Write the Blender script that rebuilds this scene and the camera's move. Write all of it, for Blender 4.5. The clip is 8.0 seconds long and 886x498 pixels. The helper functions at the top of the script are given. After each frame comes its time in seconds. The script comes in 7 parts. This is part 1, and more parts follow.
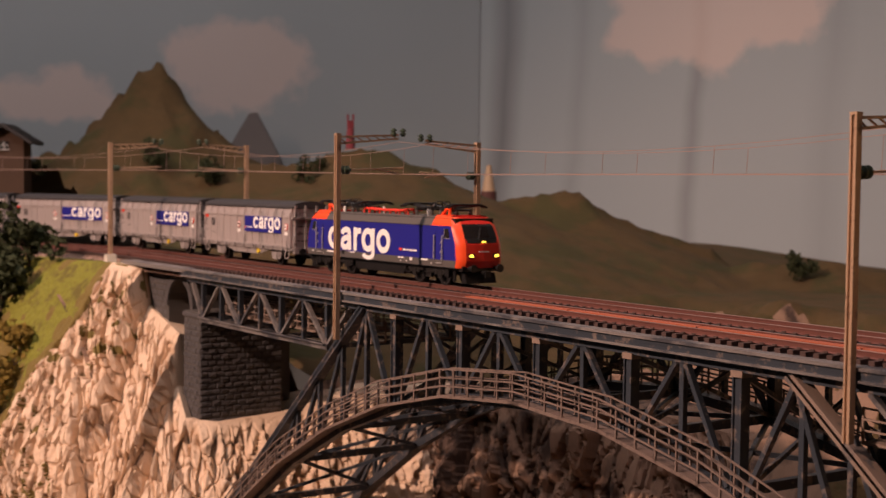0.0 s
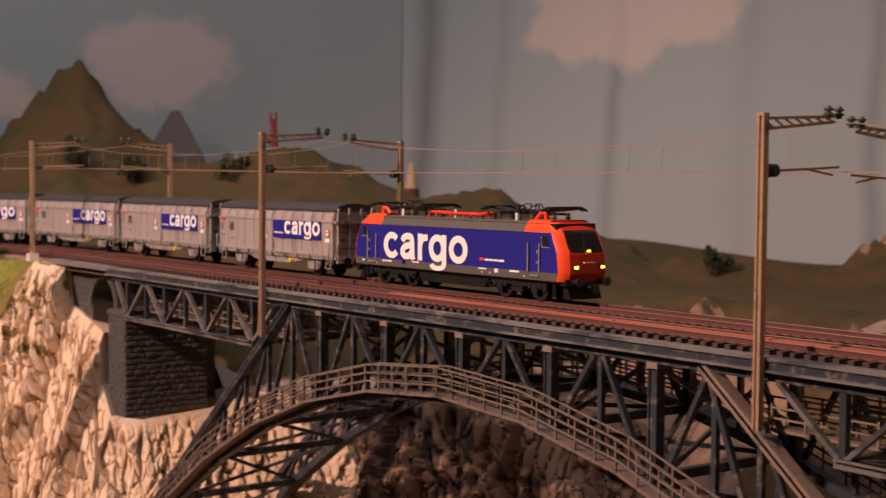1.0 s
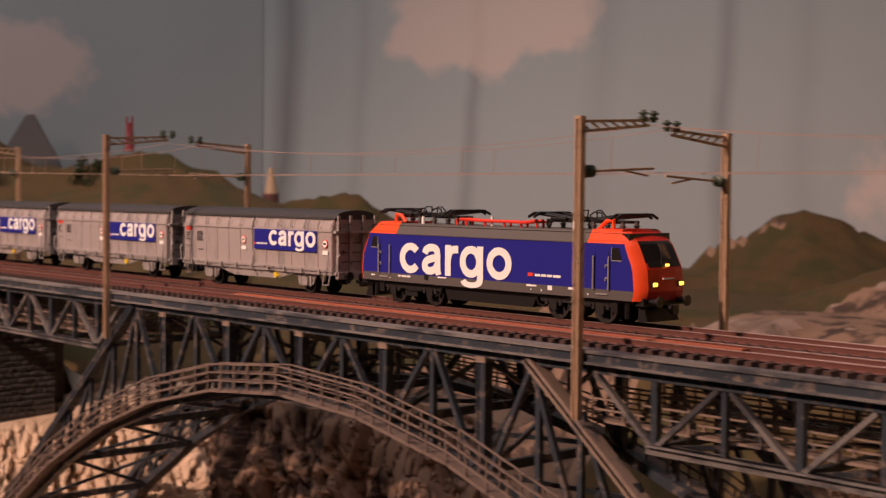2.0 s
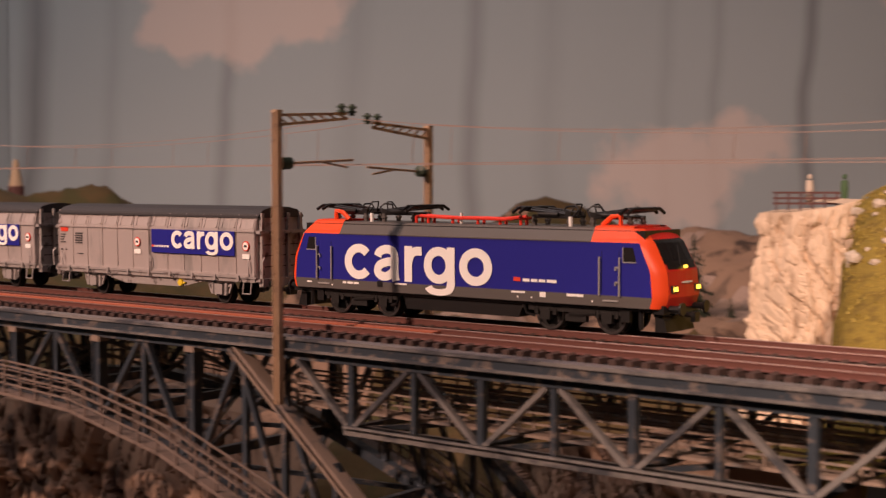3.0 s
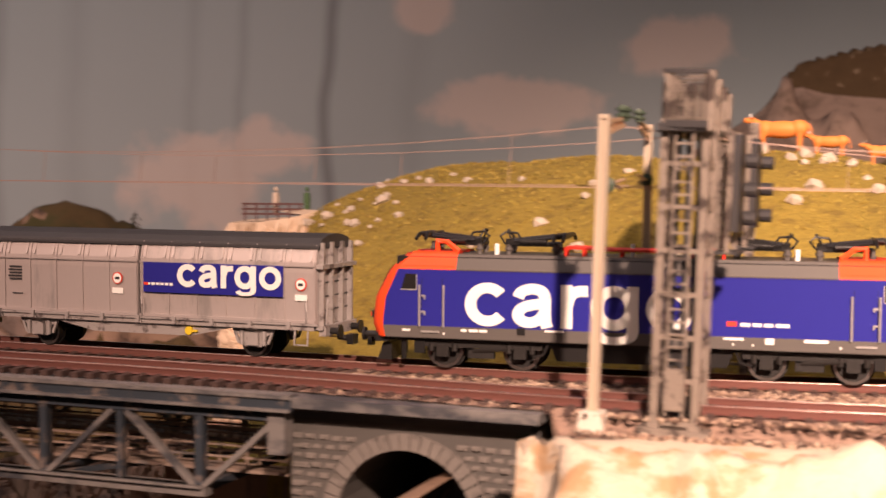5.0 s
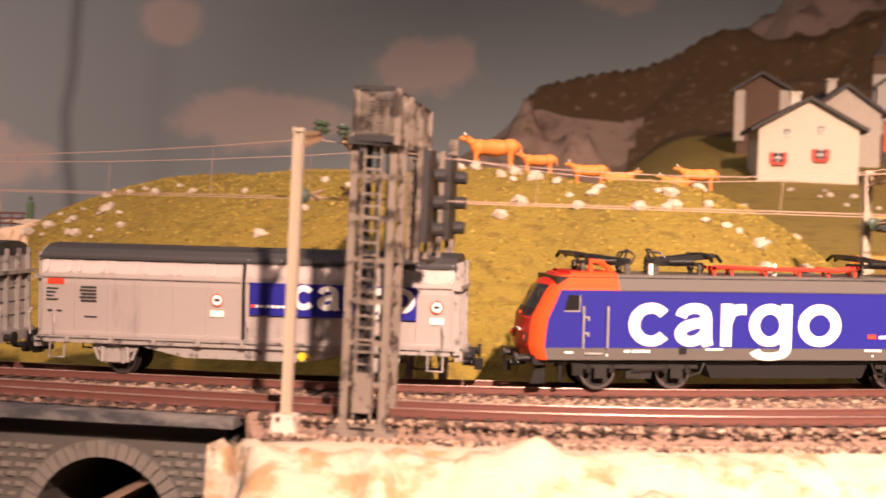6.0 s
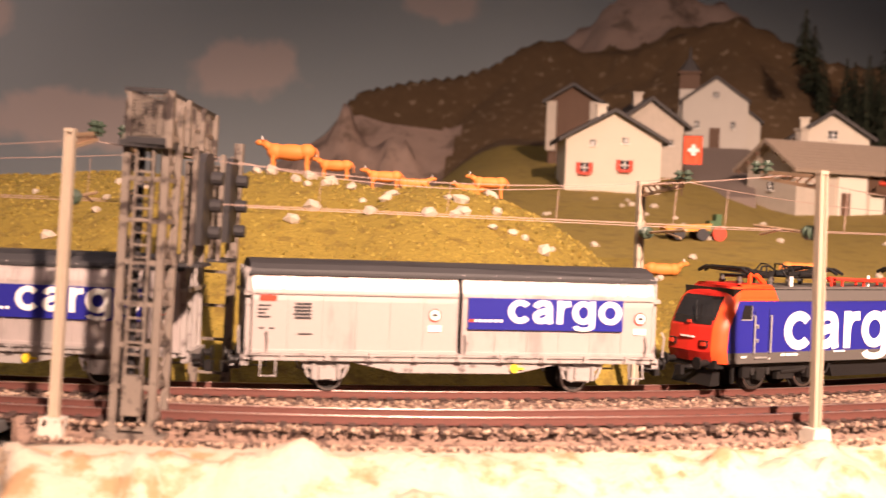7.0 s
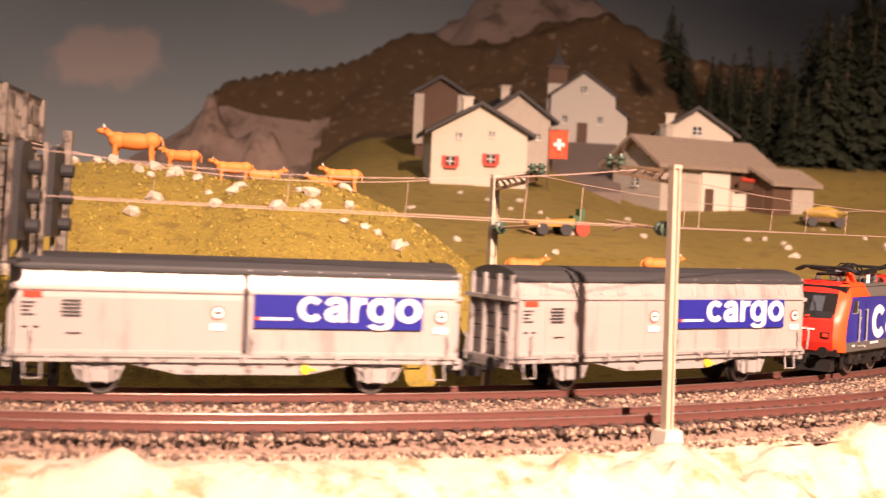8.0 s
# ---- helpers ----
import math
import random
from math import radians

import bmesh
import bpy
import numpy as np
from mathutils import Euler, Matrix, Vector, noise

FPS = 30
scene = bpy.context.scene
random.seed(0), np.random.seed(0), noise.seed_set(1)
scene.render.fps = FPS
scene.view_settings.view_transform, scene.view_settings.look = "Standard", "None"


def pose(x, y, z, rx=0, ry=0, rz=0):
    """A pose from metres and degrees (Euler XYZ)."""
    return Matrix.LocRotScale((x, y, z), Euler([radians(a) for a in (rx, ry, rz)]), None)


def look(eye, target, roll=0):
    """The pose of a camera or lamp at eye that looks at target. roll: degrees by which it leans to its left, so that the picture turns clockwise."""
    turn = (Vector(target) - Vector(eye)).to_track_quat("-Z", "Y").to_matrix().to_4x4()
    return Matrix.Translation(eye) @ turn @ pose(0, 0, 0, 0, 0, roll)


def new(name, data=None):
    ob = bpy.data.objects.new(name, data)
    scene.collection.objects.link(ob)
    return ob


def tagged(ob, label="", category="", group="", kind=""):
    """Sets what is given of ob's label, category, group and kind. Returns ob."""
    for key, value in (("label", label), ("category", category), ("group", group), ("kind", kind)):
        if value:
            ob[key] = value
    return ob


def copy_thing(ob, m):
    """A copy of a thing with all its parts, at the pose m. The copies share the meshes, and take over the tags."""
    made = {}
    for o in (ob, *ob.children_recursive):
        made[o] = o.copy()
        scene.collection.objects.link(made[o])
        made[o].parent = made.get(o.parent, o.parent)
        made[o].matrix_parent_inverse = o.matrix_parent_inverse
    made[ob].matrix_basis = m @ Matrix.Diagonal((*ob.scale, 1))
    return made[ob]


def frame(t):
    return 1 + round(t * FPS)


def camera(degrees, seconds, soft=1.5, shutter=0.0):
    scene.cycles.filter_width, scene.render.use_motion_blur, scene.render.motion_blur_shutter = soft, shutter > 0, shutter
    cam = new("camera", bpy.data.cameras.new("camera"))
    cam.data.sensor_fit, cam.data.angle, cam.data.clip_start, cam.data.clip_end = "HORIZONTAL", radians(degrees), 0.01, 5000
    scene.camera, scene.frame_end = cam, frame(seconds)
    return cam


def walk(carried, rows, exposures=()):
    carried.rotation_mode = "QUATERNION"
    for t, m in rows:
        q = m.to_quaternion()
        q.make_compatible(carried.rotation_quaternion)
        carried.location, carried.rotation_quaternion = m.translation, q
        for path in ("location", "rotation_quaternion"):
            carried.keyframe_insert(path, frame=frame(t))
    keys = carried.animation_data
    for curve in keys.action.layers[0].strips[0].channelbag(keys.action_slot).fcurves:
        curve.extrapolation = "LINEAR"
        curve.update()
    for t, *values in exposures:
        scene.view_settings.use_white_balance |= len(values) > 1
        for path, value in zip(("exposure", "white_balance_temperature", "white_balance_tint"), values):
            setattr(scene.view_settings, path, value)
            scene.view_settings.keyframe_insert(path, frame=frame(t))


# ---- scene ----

# ---------------------------------------------------------------- camera
cam = camera(36.34, 8.0, soft=1.3, shutter=0.45)
PATH = [
    (0.0, pose(0.2072, -0.4897, 0.0640, 87.2815, -0.6487, 56.2893)),
    (0.5, pose(0.2110, -0.4934, 0.0649, 87.1637, -0.4934, 54.8771)),
    (1.0, pose(0.2190, -0.4985, 0.0649, 87.1714, -0.4666, 53.0141)),
    (1.2, pose(0.2237, -0.4991, 0.0655, 87.1830, -0.5676, 52.1209)),
    (2.3, pose(0.2521, -0.4929, 0.0610, 87.3520, -0.3654, 45.0916)),
    (2.5, pose(0.2593, -0.4910, 0.0630, 87.0727, -0.2483, 43.1078)),
    (3.0, pose(0.2797, -0.4860, 0.0633, 87.0847, 0.0564, 38.1573)),
    (3.5, pose(0.2965, -0.4869, 0.0651, 87.0845, -0.0172, 33.9974)),
    (4.0, pose(0.3157, -0.4945, 0.0685, 87.0525, -0.2941, 29.4856)),
    (4.5, pose(0.3324, -0.4996, 0.0717, 86.9546, -0.6288, 24.7852)),
    (5.0, pose(0.3533, -0.4955, 0.0719, 87.0853, -0.4322, 19.9875)),
    (5.2, pose(0.3606, -0.4943, 0.0726, 87.0474, -0.3858, 18.1277)),
    (6.3, pose(0.3837, -0.5094, 0.0700, 88.1476, -1.6975, 7.4374)),
    (6.5, pose(0.3875, -0.5113, 0.0706, 88.1850, -1.8222, 6.1410)),
    (7.0, pose(0.3987, -0.5089, 0.0709, 88.3687, -2.1712, 2.7828)),
    (7.5, pose(0.4056, -0.4978, 0.0714, 88.3959, -2.3400, -0.0935)),
    (8.0, pose(0.4100, -0.4847, 0.0714, 88.3100, -2.5231, -2.4911)),
]
walk(cam, PATH)
cam.data.dof.use_dof = True
cam.data.dof.focus_distance = 0.66
cam.data.dof.aperture_fstop = 22.0

# ---------------------------------------------------------------- light
world = bpy.data.worlds.new("world")
scene.world = world
world.use_nodes = True
world.node_tree.nodes["Background"].inputs[0].default_value = (1.0, 0.72, 0.60, 1)
world.node_tree.nodes["Background"].inputs[1].default_value = 0.07


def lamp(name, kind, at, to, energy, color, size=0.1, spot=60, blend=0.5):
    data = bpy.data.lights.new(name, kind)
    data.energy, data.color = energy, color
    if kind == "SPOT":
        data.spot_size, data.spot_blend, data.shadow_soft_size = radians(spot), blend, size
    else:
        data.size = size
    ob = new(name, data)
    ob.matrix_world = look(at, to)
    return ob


# the hall's spotlight above the visitors' side
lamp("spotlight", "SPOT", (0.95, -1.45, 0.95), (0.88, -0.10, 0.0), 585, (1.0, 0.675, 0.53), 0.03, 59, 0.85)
# unseen fill lamps added to brighten the left end, the layout and the backdrop
lamp("fill_spot_far", "SPOT", (-0.50, -1.75, 1.05), (-0.66, -0.02, -0.06), 215, (1.0, 0.63, 0.50), 0.03, 54, 0.9)
lamp("ceiling_fill", "AREA", (0.25, -0.1, 1.80), (0.25, 0.3, 0), 9, (1.0, 0.72, 0.74), 1.4)
lamp("backdrop_fill", "AREA", (-0.85, -0.45, 1.45), (-1.80, 0.35, 0.28), 11.5, (1.0, 0.86, 0.85), 1.2)
scene.view_settings.exposure = 0.0

# ---------------------------------------------------------------- materials


def material(name, base, rough=0.6, metal=0.0, var=0.18, scale=120.0, bump=0.15, second=None, amount=0.5, scale2=None, spec=0.4, emit=0.0, stretch=(1, 1, 1), grain=1500.0):
    """Principled surface with two scales of colour variation and fine relief."""
    m = bpy.data.materials.new(name)
    m.use_nodes = True
    nt = m.node_tree
    b = nt.nodes["Principled BSDF"]
    b.inputs["Roughness"].default_value = rough
    b.inputs["Metallic"].default_value = metal
    b.inputs["Specular IOR Level"].default_value = spec
    tc = nt.nodes.new("ShaderNodeTexCoord")
    mp = nt.nodes.new("ShaderNodeMapping")
    mp.inputs["Scale"].default_value = stretch
    nt.links.new(tc.outputs["Object"], mp.inputs[0])
    n1 = nt.nodes.new("ShaderNodeTexNoise")
    n1.inputs["Scale"].default_value = scale
    n1.inputs["Detail"].default_value = 6
    n2 = nt.nodes.new("ShaderNodeTexNoise")
    n2.inputs["Scale"].default_value = grain
    n2.inputs["Detail"].default_value = 3
    for n in (n1, n2):
        nt.links.new(mp.outputs[0], n.inputs["Vector"])
    mix = nt.nodes.new("ShaderNodeMix")
    mix.data_type = "RGBA"
    lo = [c * (1 - var) for c in base]
    hi = [min(1, c * (1 + var)) for c in base]
    mix.inputs["A"].default_value, mix.inputs["B"].default_value = (*lo, 1), (*hi, 1)
    ad = nt.nodes.new("ShaderNodeMath")
    ad.operation = "ADD"
    ha = nt.nodes.new("ShaderNodeMath")
    ha.operation = "MULTIPLY"
    ha.inputs[1].default_value = 0.5
    nt.links.new(n1.outputs[0], ad.inputs[0])
    nt.links.new(n2.outputs[0], ad.inputs[1])
    nt.links.new(ad.outputs[0], ha.inputs[0])
    nt.links.new(ha.outputs[0], mix.inputs["Factor"])
    color = mix.outputs["Result"]
    if second:
        n3 = nt.nodes.new("ShaderNodeTexNoise")
        n3.inputs["Scale"].default_value = scale2 or scale * 0.5
        n3.inputs["Detail"].default_value = 8
        n3.inputs["Roughness"].default_value = 0.65
        nt.links.new(mp.outputs[0], n3.inputs["Vector"])
        rp = nt.nodes.new("ShaderNodeMapRange")
        rp.inputs[1].default_value, rp.inputs[2].default_value = 0.62 - amount * 0.24, 0.70 - amount * 0.2
        nt.links.new(n3.outputs[0], rp.inputs[0])
        m2 = nt.nodes.new("ShaderNodeMix")
        m2.data_type = "RGBA"
        m2.inputs["B"].default_value = (*second, 1)
        nt.links.new(color, m2.inputs["A"])
        nt.links.new(rp.outputs[0], m2.inputs["Factor"])
        color = m2.outputs["Result"]
    nt.links.new(color, b.inputs["Base Color"])
    if bump:
        bp = nt.nodes.new("ShaderNodeBump")
        bp.inputs["Strength"].default_value = bump
        bp.inputs["Distance"].default_value = 0.002
        nt.links.new(ha.outputs[0], bp.inputs["Height"])
        nt.links.new(bp.outputs[0], b.inputs["Normal"])
    if emit:
        b.inputs["Emission Color"].default_value = (*base, 1)
        b.inputs["Emission Strength"].default_value = emit
    return m


ORANGE = material("signal orange paint", (0.86, 0.085, 0.02), 0.38, var=0.06, bump=0.02)
BLUE = material("ultramarine paint", (0.022, 0.022, 0.24), 0.34, var=0.08, bump=0.02)
GREY = material("loco grey paint", (0.105, 0.095, 0.088), 0.42, var=0.1, bump=0.04)
RED = material("traffic red paint", (0.62, 0.03, 0.02), 0.35, var=0.08, bump=0.02)
REDC = material("red conduit", (0.75, 0.05, 0.03), 0.45, var=0.08, bump=0.02)
WHITE = material("white lettering", (0.90, 0.88, 0.83), 0.5, var=0.04, bump=0)
BLACK = material("black plastic", (0.016, 0.015, 0.015), 0.36, var=0.3, bump=0.1)
IRON = material("blackened running gear", (0.018, 0.016, 0.015), 0.55, 0.2, var=0.4, bump=0.2)
TREAD = material("bare wheel steel", (0.45, 0.42, 0.40), 0.28, 1.0, var=0.1, bump=0)
GLASS = material("dark cab glass", (0.02, 0.018, 0.018), 0.06, var=0.1, bump=0, spec=0.8)
CHROME = material("bright handrail", (0.62, 0.60, 0.58), 0.35, 0.6, var=0.05, bump=0)
LAMPY = material("lit headlamp", (1.0, 0.55, 0.06), 0.3, emit=3.2, var=0.02, bump=0)
TAILR = material("red marker", (0.7, 0.06, 0.03), 0.4, var=0.05, bump=0)
WAGON = material("silver grey wagon paint", (0.46, 0.405, 0.385), 0.40, 0.25, var=0.09, scale=60, bump=0.05, second=(0.32, 0.295, 0.28), amount=0.2, scale2=45, stretch=(1, 1, 0.25))
WROOF = material("dark wagon roof", (0.045, 0.043, 0.045), 0.6, var=0.2, bump=0.08)
WFRAME = material("weathered grey frame", (0.37, 0.34, 0.325), 0.5, 0.2, var=0.2, scale=150, bump=0.1, second=(0.14, 0.12, 0.115), amount=0.3, scale2=160)
YELLOW = material("yellow handle", (0.75, 0.55, 0.03), 0.5, bump=0)
STEEL = material("weathered blue-grey bridge steel", (0.060, 0.074, 0.092), 0.34, 0.35, var=0.35, scale=70, bump=0.2, second=(0.25, 0.205, 0.18), amount=0.34, scale2=150)
STEELR = material("rust-washed bridge steel", (0.30, 0.225, 0.18), 0.55, 0.2, var=0.25, scale=80, bump=0.2, second=(0.14, 0.13, 0.13), amount=0.4, scale2=90)
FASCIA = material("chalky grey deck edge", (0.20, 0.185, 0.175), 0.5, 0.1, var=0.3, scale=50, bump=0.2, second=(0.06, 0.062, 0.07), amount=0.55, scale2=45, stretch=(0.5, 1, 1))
WALKM = material("tan footway", (0.20, 0.150, 0.125), 0.5, 0.1, var=0.3, scale=80, bump=0.15, second=(0.09, 0.07, 0.06), amount=0.35, scale2=120)
RAILM = material("rusty rail", (0.165, 0.068, 0.055), 0.5, 0.3, var=0.25, scale=90, bump=0.1)
RAILH = material("polished railhead", (0.42, 0.30, 0.27), 0.3, 0.8, var=0.1, bump=0)
TIE = material("dark brown sleeper", (0.075, 0.045, 0.038), 0.8, var=0.35, bump=0.3)
PLANK = material("rust-red guard plank", (0.40, 0.115, 0.06), 0.6, var=0.2, scale=80, bump=0.15)
MAST = material("weathered bronze mast", (0.50, 0.345, 0.225), 0.5, 0.25, var=0.25, scale=60, bump=0.12, second=(0.18, 0.12, 0.09), amount=0.3, scale2=70)
MASTC = material("beige concrete mast", (0.46, 0.38, 0.29), 0.6, var=0.12, scale=60, bump=0.1)
WIRE = material("copper wire", (0.44, 0.31, 0.26), 0.4, 0.4, var=0.1, bump=0)
INSUL = material("green-brown insulator", (0.05, 0.075, 0.05), 0.4, var=0.3, bump=0)
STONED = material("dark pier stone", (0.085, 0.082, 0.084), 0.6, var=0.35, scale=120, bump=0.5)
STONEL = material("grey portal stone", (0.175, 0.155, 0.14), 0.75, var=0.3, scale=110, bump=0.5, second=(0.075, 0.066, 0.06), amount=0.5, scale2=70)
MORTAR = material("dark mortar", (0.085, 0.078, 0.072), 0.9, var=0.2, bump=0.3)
ROCK = material("pale limestone", (0.66, 0.505, 0.36), 0.8, var=0.22, scale=60, bump=0.5, second=(0.33, 0.22, 0.14), amount=0.26, scale2=70, stretch=(1, 1, 0.3), grain=600)
# dark second tone puts the bridge's shade over the valley into the colour
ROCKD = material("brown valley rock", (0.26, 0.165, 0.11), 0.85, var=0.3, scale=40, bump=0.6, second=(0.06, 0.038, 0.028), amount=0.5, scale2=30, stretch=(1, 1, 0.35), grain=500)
PLASTER = material("cream plaster rock", (0.58, 0.48, 0.37), 0.75, var=0.18, scale=60, bump=0.7, second=(0.42, 0.26, 0.14), amount=0.46, scale2=48, grain=500)
GRAVEL = material("brown ballast", (0.31, 0.205, 0.155), 0.85, var=0.5, scale=420, bump=0.8, second=(0.10, 0.062, 0.05), amount=0.45, scale2=330)
GRASS = material("dry olive flock grass", (0.265, 0.190, 0.032), 0.9, var=0.6, scale=330, bump=1.0, second=(0.185, 0.125, 0.024), amount=0.38, scale2=110, grain=1100)
GRASSG = material("bright green flock", (0.20, 0.20, 0.028), 0.9, var=0.5, scale=260, bump=0.9, second=(0.13, 0.11, 0.025), amount=0.4, scale2=60, grain=1100)
MEADOW = material("meadow flock", (0.245, 0.18, 0.042), 0.9, var=0.5, scale=140, bump=0.8, second=(0.19, 0.135, 0.034), amount=0.40, scale2=55, grain=700)
EARTH = material("brown heath", (0.084, 0.054, 0.020), 0.9, var=0.45, scale=90, bump=0.9, second=(0.055, 0.048, 0.015), amount=0.55, scale2=18, grain=600)
STONE = material("pale boulder", (0.52, 0.44, 0.35), 0.75, var=0.25, scale=150, bump=0.5)
COWM = material("orange-brown cow", (0.72, 0.24, 0.055), 0.6, var=0.15, scale=120, bump=0.15)
LEAF = material("dark conifer green", (0.020, 0.026, 0.012), 0.85, var=0.5, scale=200, bump=0.3)
LEAF2 = material("deep green foliage", (0.035, 0.045, 0.016), 0.85, var=0.45, scale=200, bump=0.3)
LEAFY = material("yellowing foliage", (0.19, 0.13, 0.02), 0.85, var=0.45, scale=200, bump=0.3)
BARK = material("brown bark", (0.09, 0.06, 0.04), 0.9, var=0.3, bump=0.4)
RENDER = material("whitewashed wall", (0.60, 0.53, 0.43), 0.8, var=0.1, scale=60, bump=0.2)
CHURCHW = material("grey church render", (0.50, 0.46, 0.40), 0.8, var=0.1, scale=60, bump=0.2)
PLAINW = material("bright limewash", (0.72, 0.66, 0.56), 0.8, var=0.08, scale=70, bump=0.2)
RUBBLE = material("rubble wall", (0.47, 0.41, 0.34), 0.85, var=0.3, scale=130, bump=0.5)
SLATE = material("slate roof", (0.060, 0.054, 0.052), 0.7, var=0.3, scale=150, bump=0.4)
SLATEB = material("brown shingle roof", (0.30, 0.235, 0.18), 0.75, var=0.25, scale=150, bump=0.4)
WOOD = material("dark larch boards", (0.11, 0.062, 0.038), 0.7, var=0.3, scale=120, bump=0.3)
WOODR = material("reddish bench wood", (0.10, 0.040, 0.034), 0.7, var=0.25, bump=0.2)
COBBLE = material("grey-brown cobbles", (0.20, 0.155, 0.13), 0.85, var=0.3, scale=160, bump=0.5)
SHUT = material("red shutter", (0.55, 0.06, 0.03), 0.6, bump=0.05)
PANE = material("dark window pane", (0.03, 0.03, 0.033), 0.12, var=0.1, bump=0, spec=0.7)
FLAGM = material("red flag cloth", (0.85, 0.10, 0.04), 0.7, var=0.08, bump=0.05)
SIGNAL = material("grey signal steel", (0.27, 0.225, 0.19), 0.45, 0.3, var=0.3, scale=120, bump=0.1, second=(0.07, 0.055, 0.05), amount=0.45, scale2=150)
SIGDK = material("dark signal board", (0.035, 0.033, 0.035), 0.55, var=0.2, bump=0.05)
PINK = material("pale mountain rock", (0.33, 0.235, 0.185), 0.85, var=0.35, scale=34, bump=0.9, second=(0.17, 0.12, 0.09), amount=0.5, scale2=14, grain=300)
MTNG = material("dark alpine turf", (0.105, 0.064, 0.030), 0.9, var=0.5, scale=60, bump=0.9, second=(0.27, 0.195, 0.125), amount=0.14, scale2=60, grain=500)
FIGA = material("pale figure paint", (0.6, 0.5, 0.4), 0.6, bump=0)
FIGB = material("green figure paint", (0.06, 0.12, 0.05), 0.6, bump=0)
HALL = material("dim hall plaster", (0.22, 0.19, 0.17), 0.85, var=0.08, scale=3, bump=0.05, grain=60)
FLOORM = material("hall floor", (0.12, 0.10, 0.09), 0.6, var=0.1, scale=3, bump=0.05, grain=60)
TIMBER = material("layout fascia board", (0.16, 0.11, 0.07), 0.6, var=0.2, scale=12, bump=0.1, grain=90)
GREYCARD = material("grey painted peak", (0.15, 0.14, 0.135), 0.85, var=0.1, scale=20, bump=0.05)



def speckled(m, shades):
    """Give each loose piece of a joined mesh one of the shades."""
    nt = m.node_tree
    geo = nt.nodes.new("ShaderNodeNewGeometry")
    ramp = nt.nodes.new("ShaderNodeValToRGB")
    ramp.color_ramp.interpolation = "CONSTANT"
    while len(ramp.color_ramp.elements) < len(shades):
        ramp.color_ramp.elements.new(0.5)
    for i, (el, c) in enumerate(zip(ramp.color_ramp.elements, shades)):
        el.position, el.color = i / len(shades), (*c, 1)
    nt.links.new(geo.outputs["Random Per Island"], ramp.inputs[0])
    nt.links.new(ramp.outputs[0], nt.nodes["Principled BSDF"].inputs["Base Color"])
    return m


STONES = speckled(material("mixed brown ballast", (0.3, 0.2, 0.15), 0.85, bump=0.4), [(0.07, 0.045, 0.036), (0.42, 0.30, 0.22), (0.20, 0.125, 0.09), (0.52, 0.40, 0.30), (0.11, 0.07, 0.055), (0.33, 0.22, 0.16)])
FLOCK = speckled(material("mixed dry flock", (0.25, 0.2, 0.04), 0.9, bump=0), [(0.33, 0.25, 0.045), (0.17, 0.135, 0.024), (0.27, 0.185, 0.030), (0.40, 0.30, 0.07), (0.22, 0.15, 0.028)])

# ---------------------------------------------------------------- geometry kit


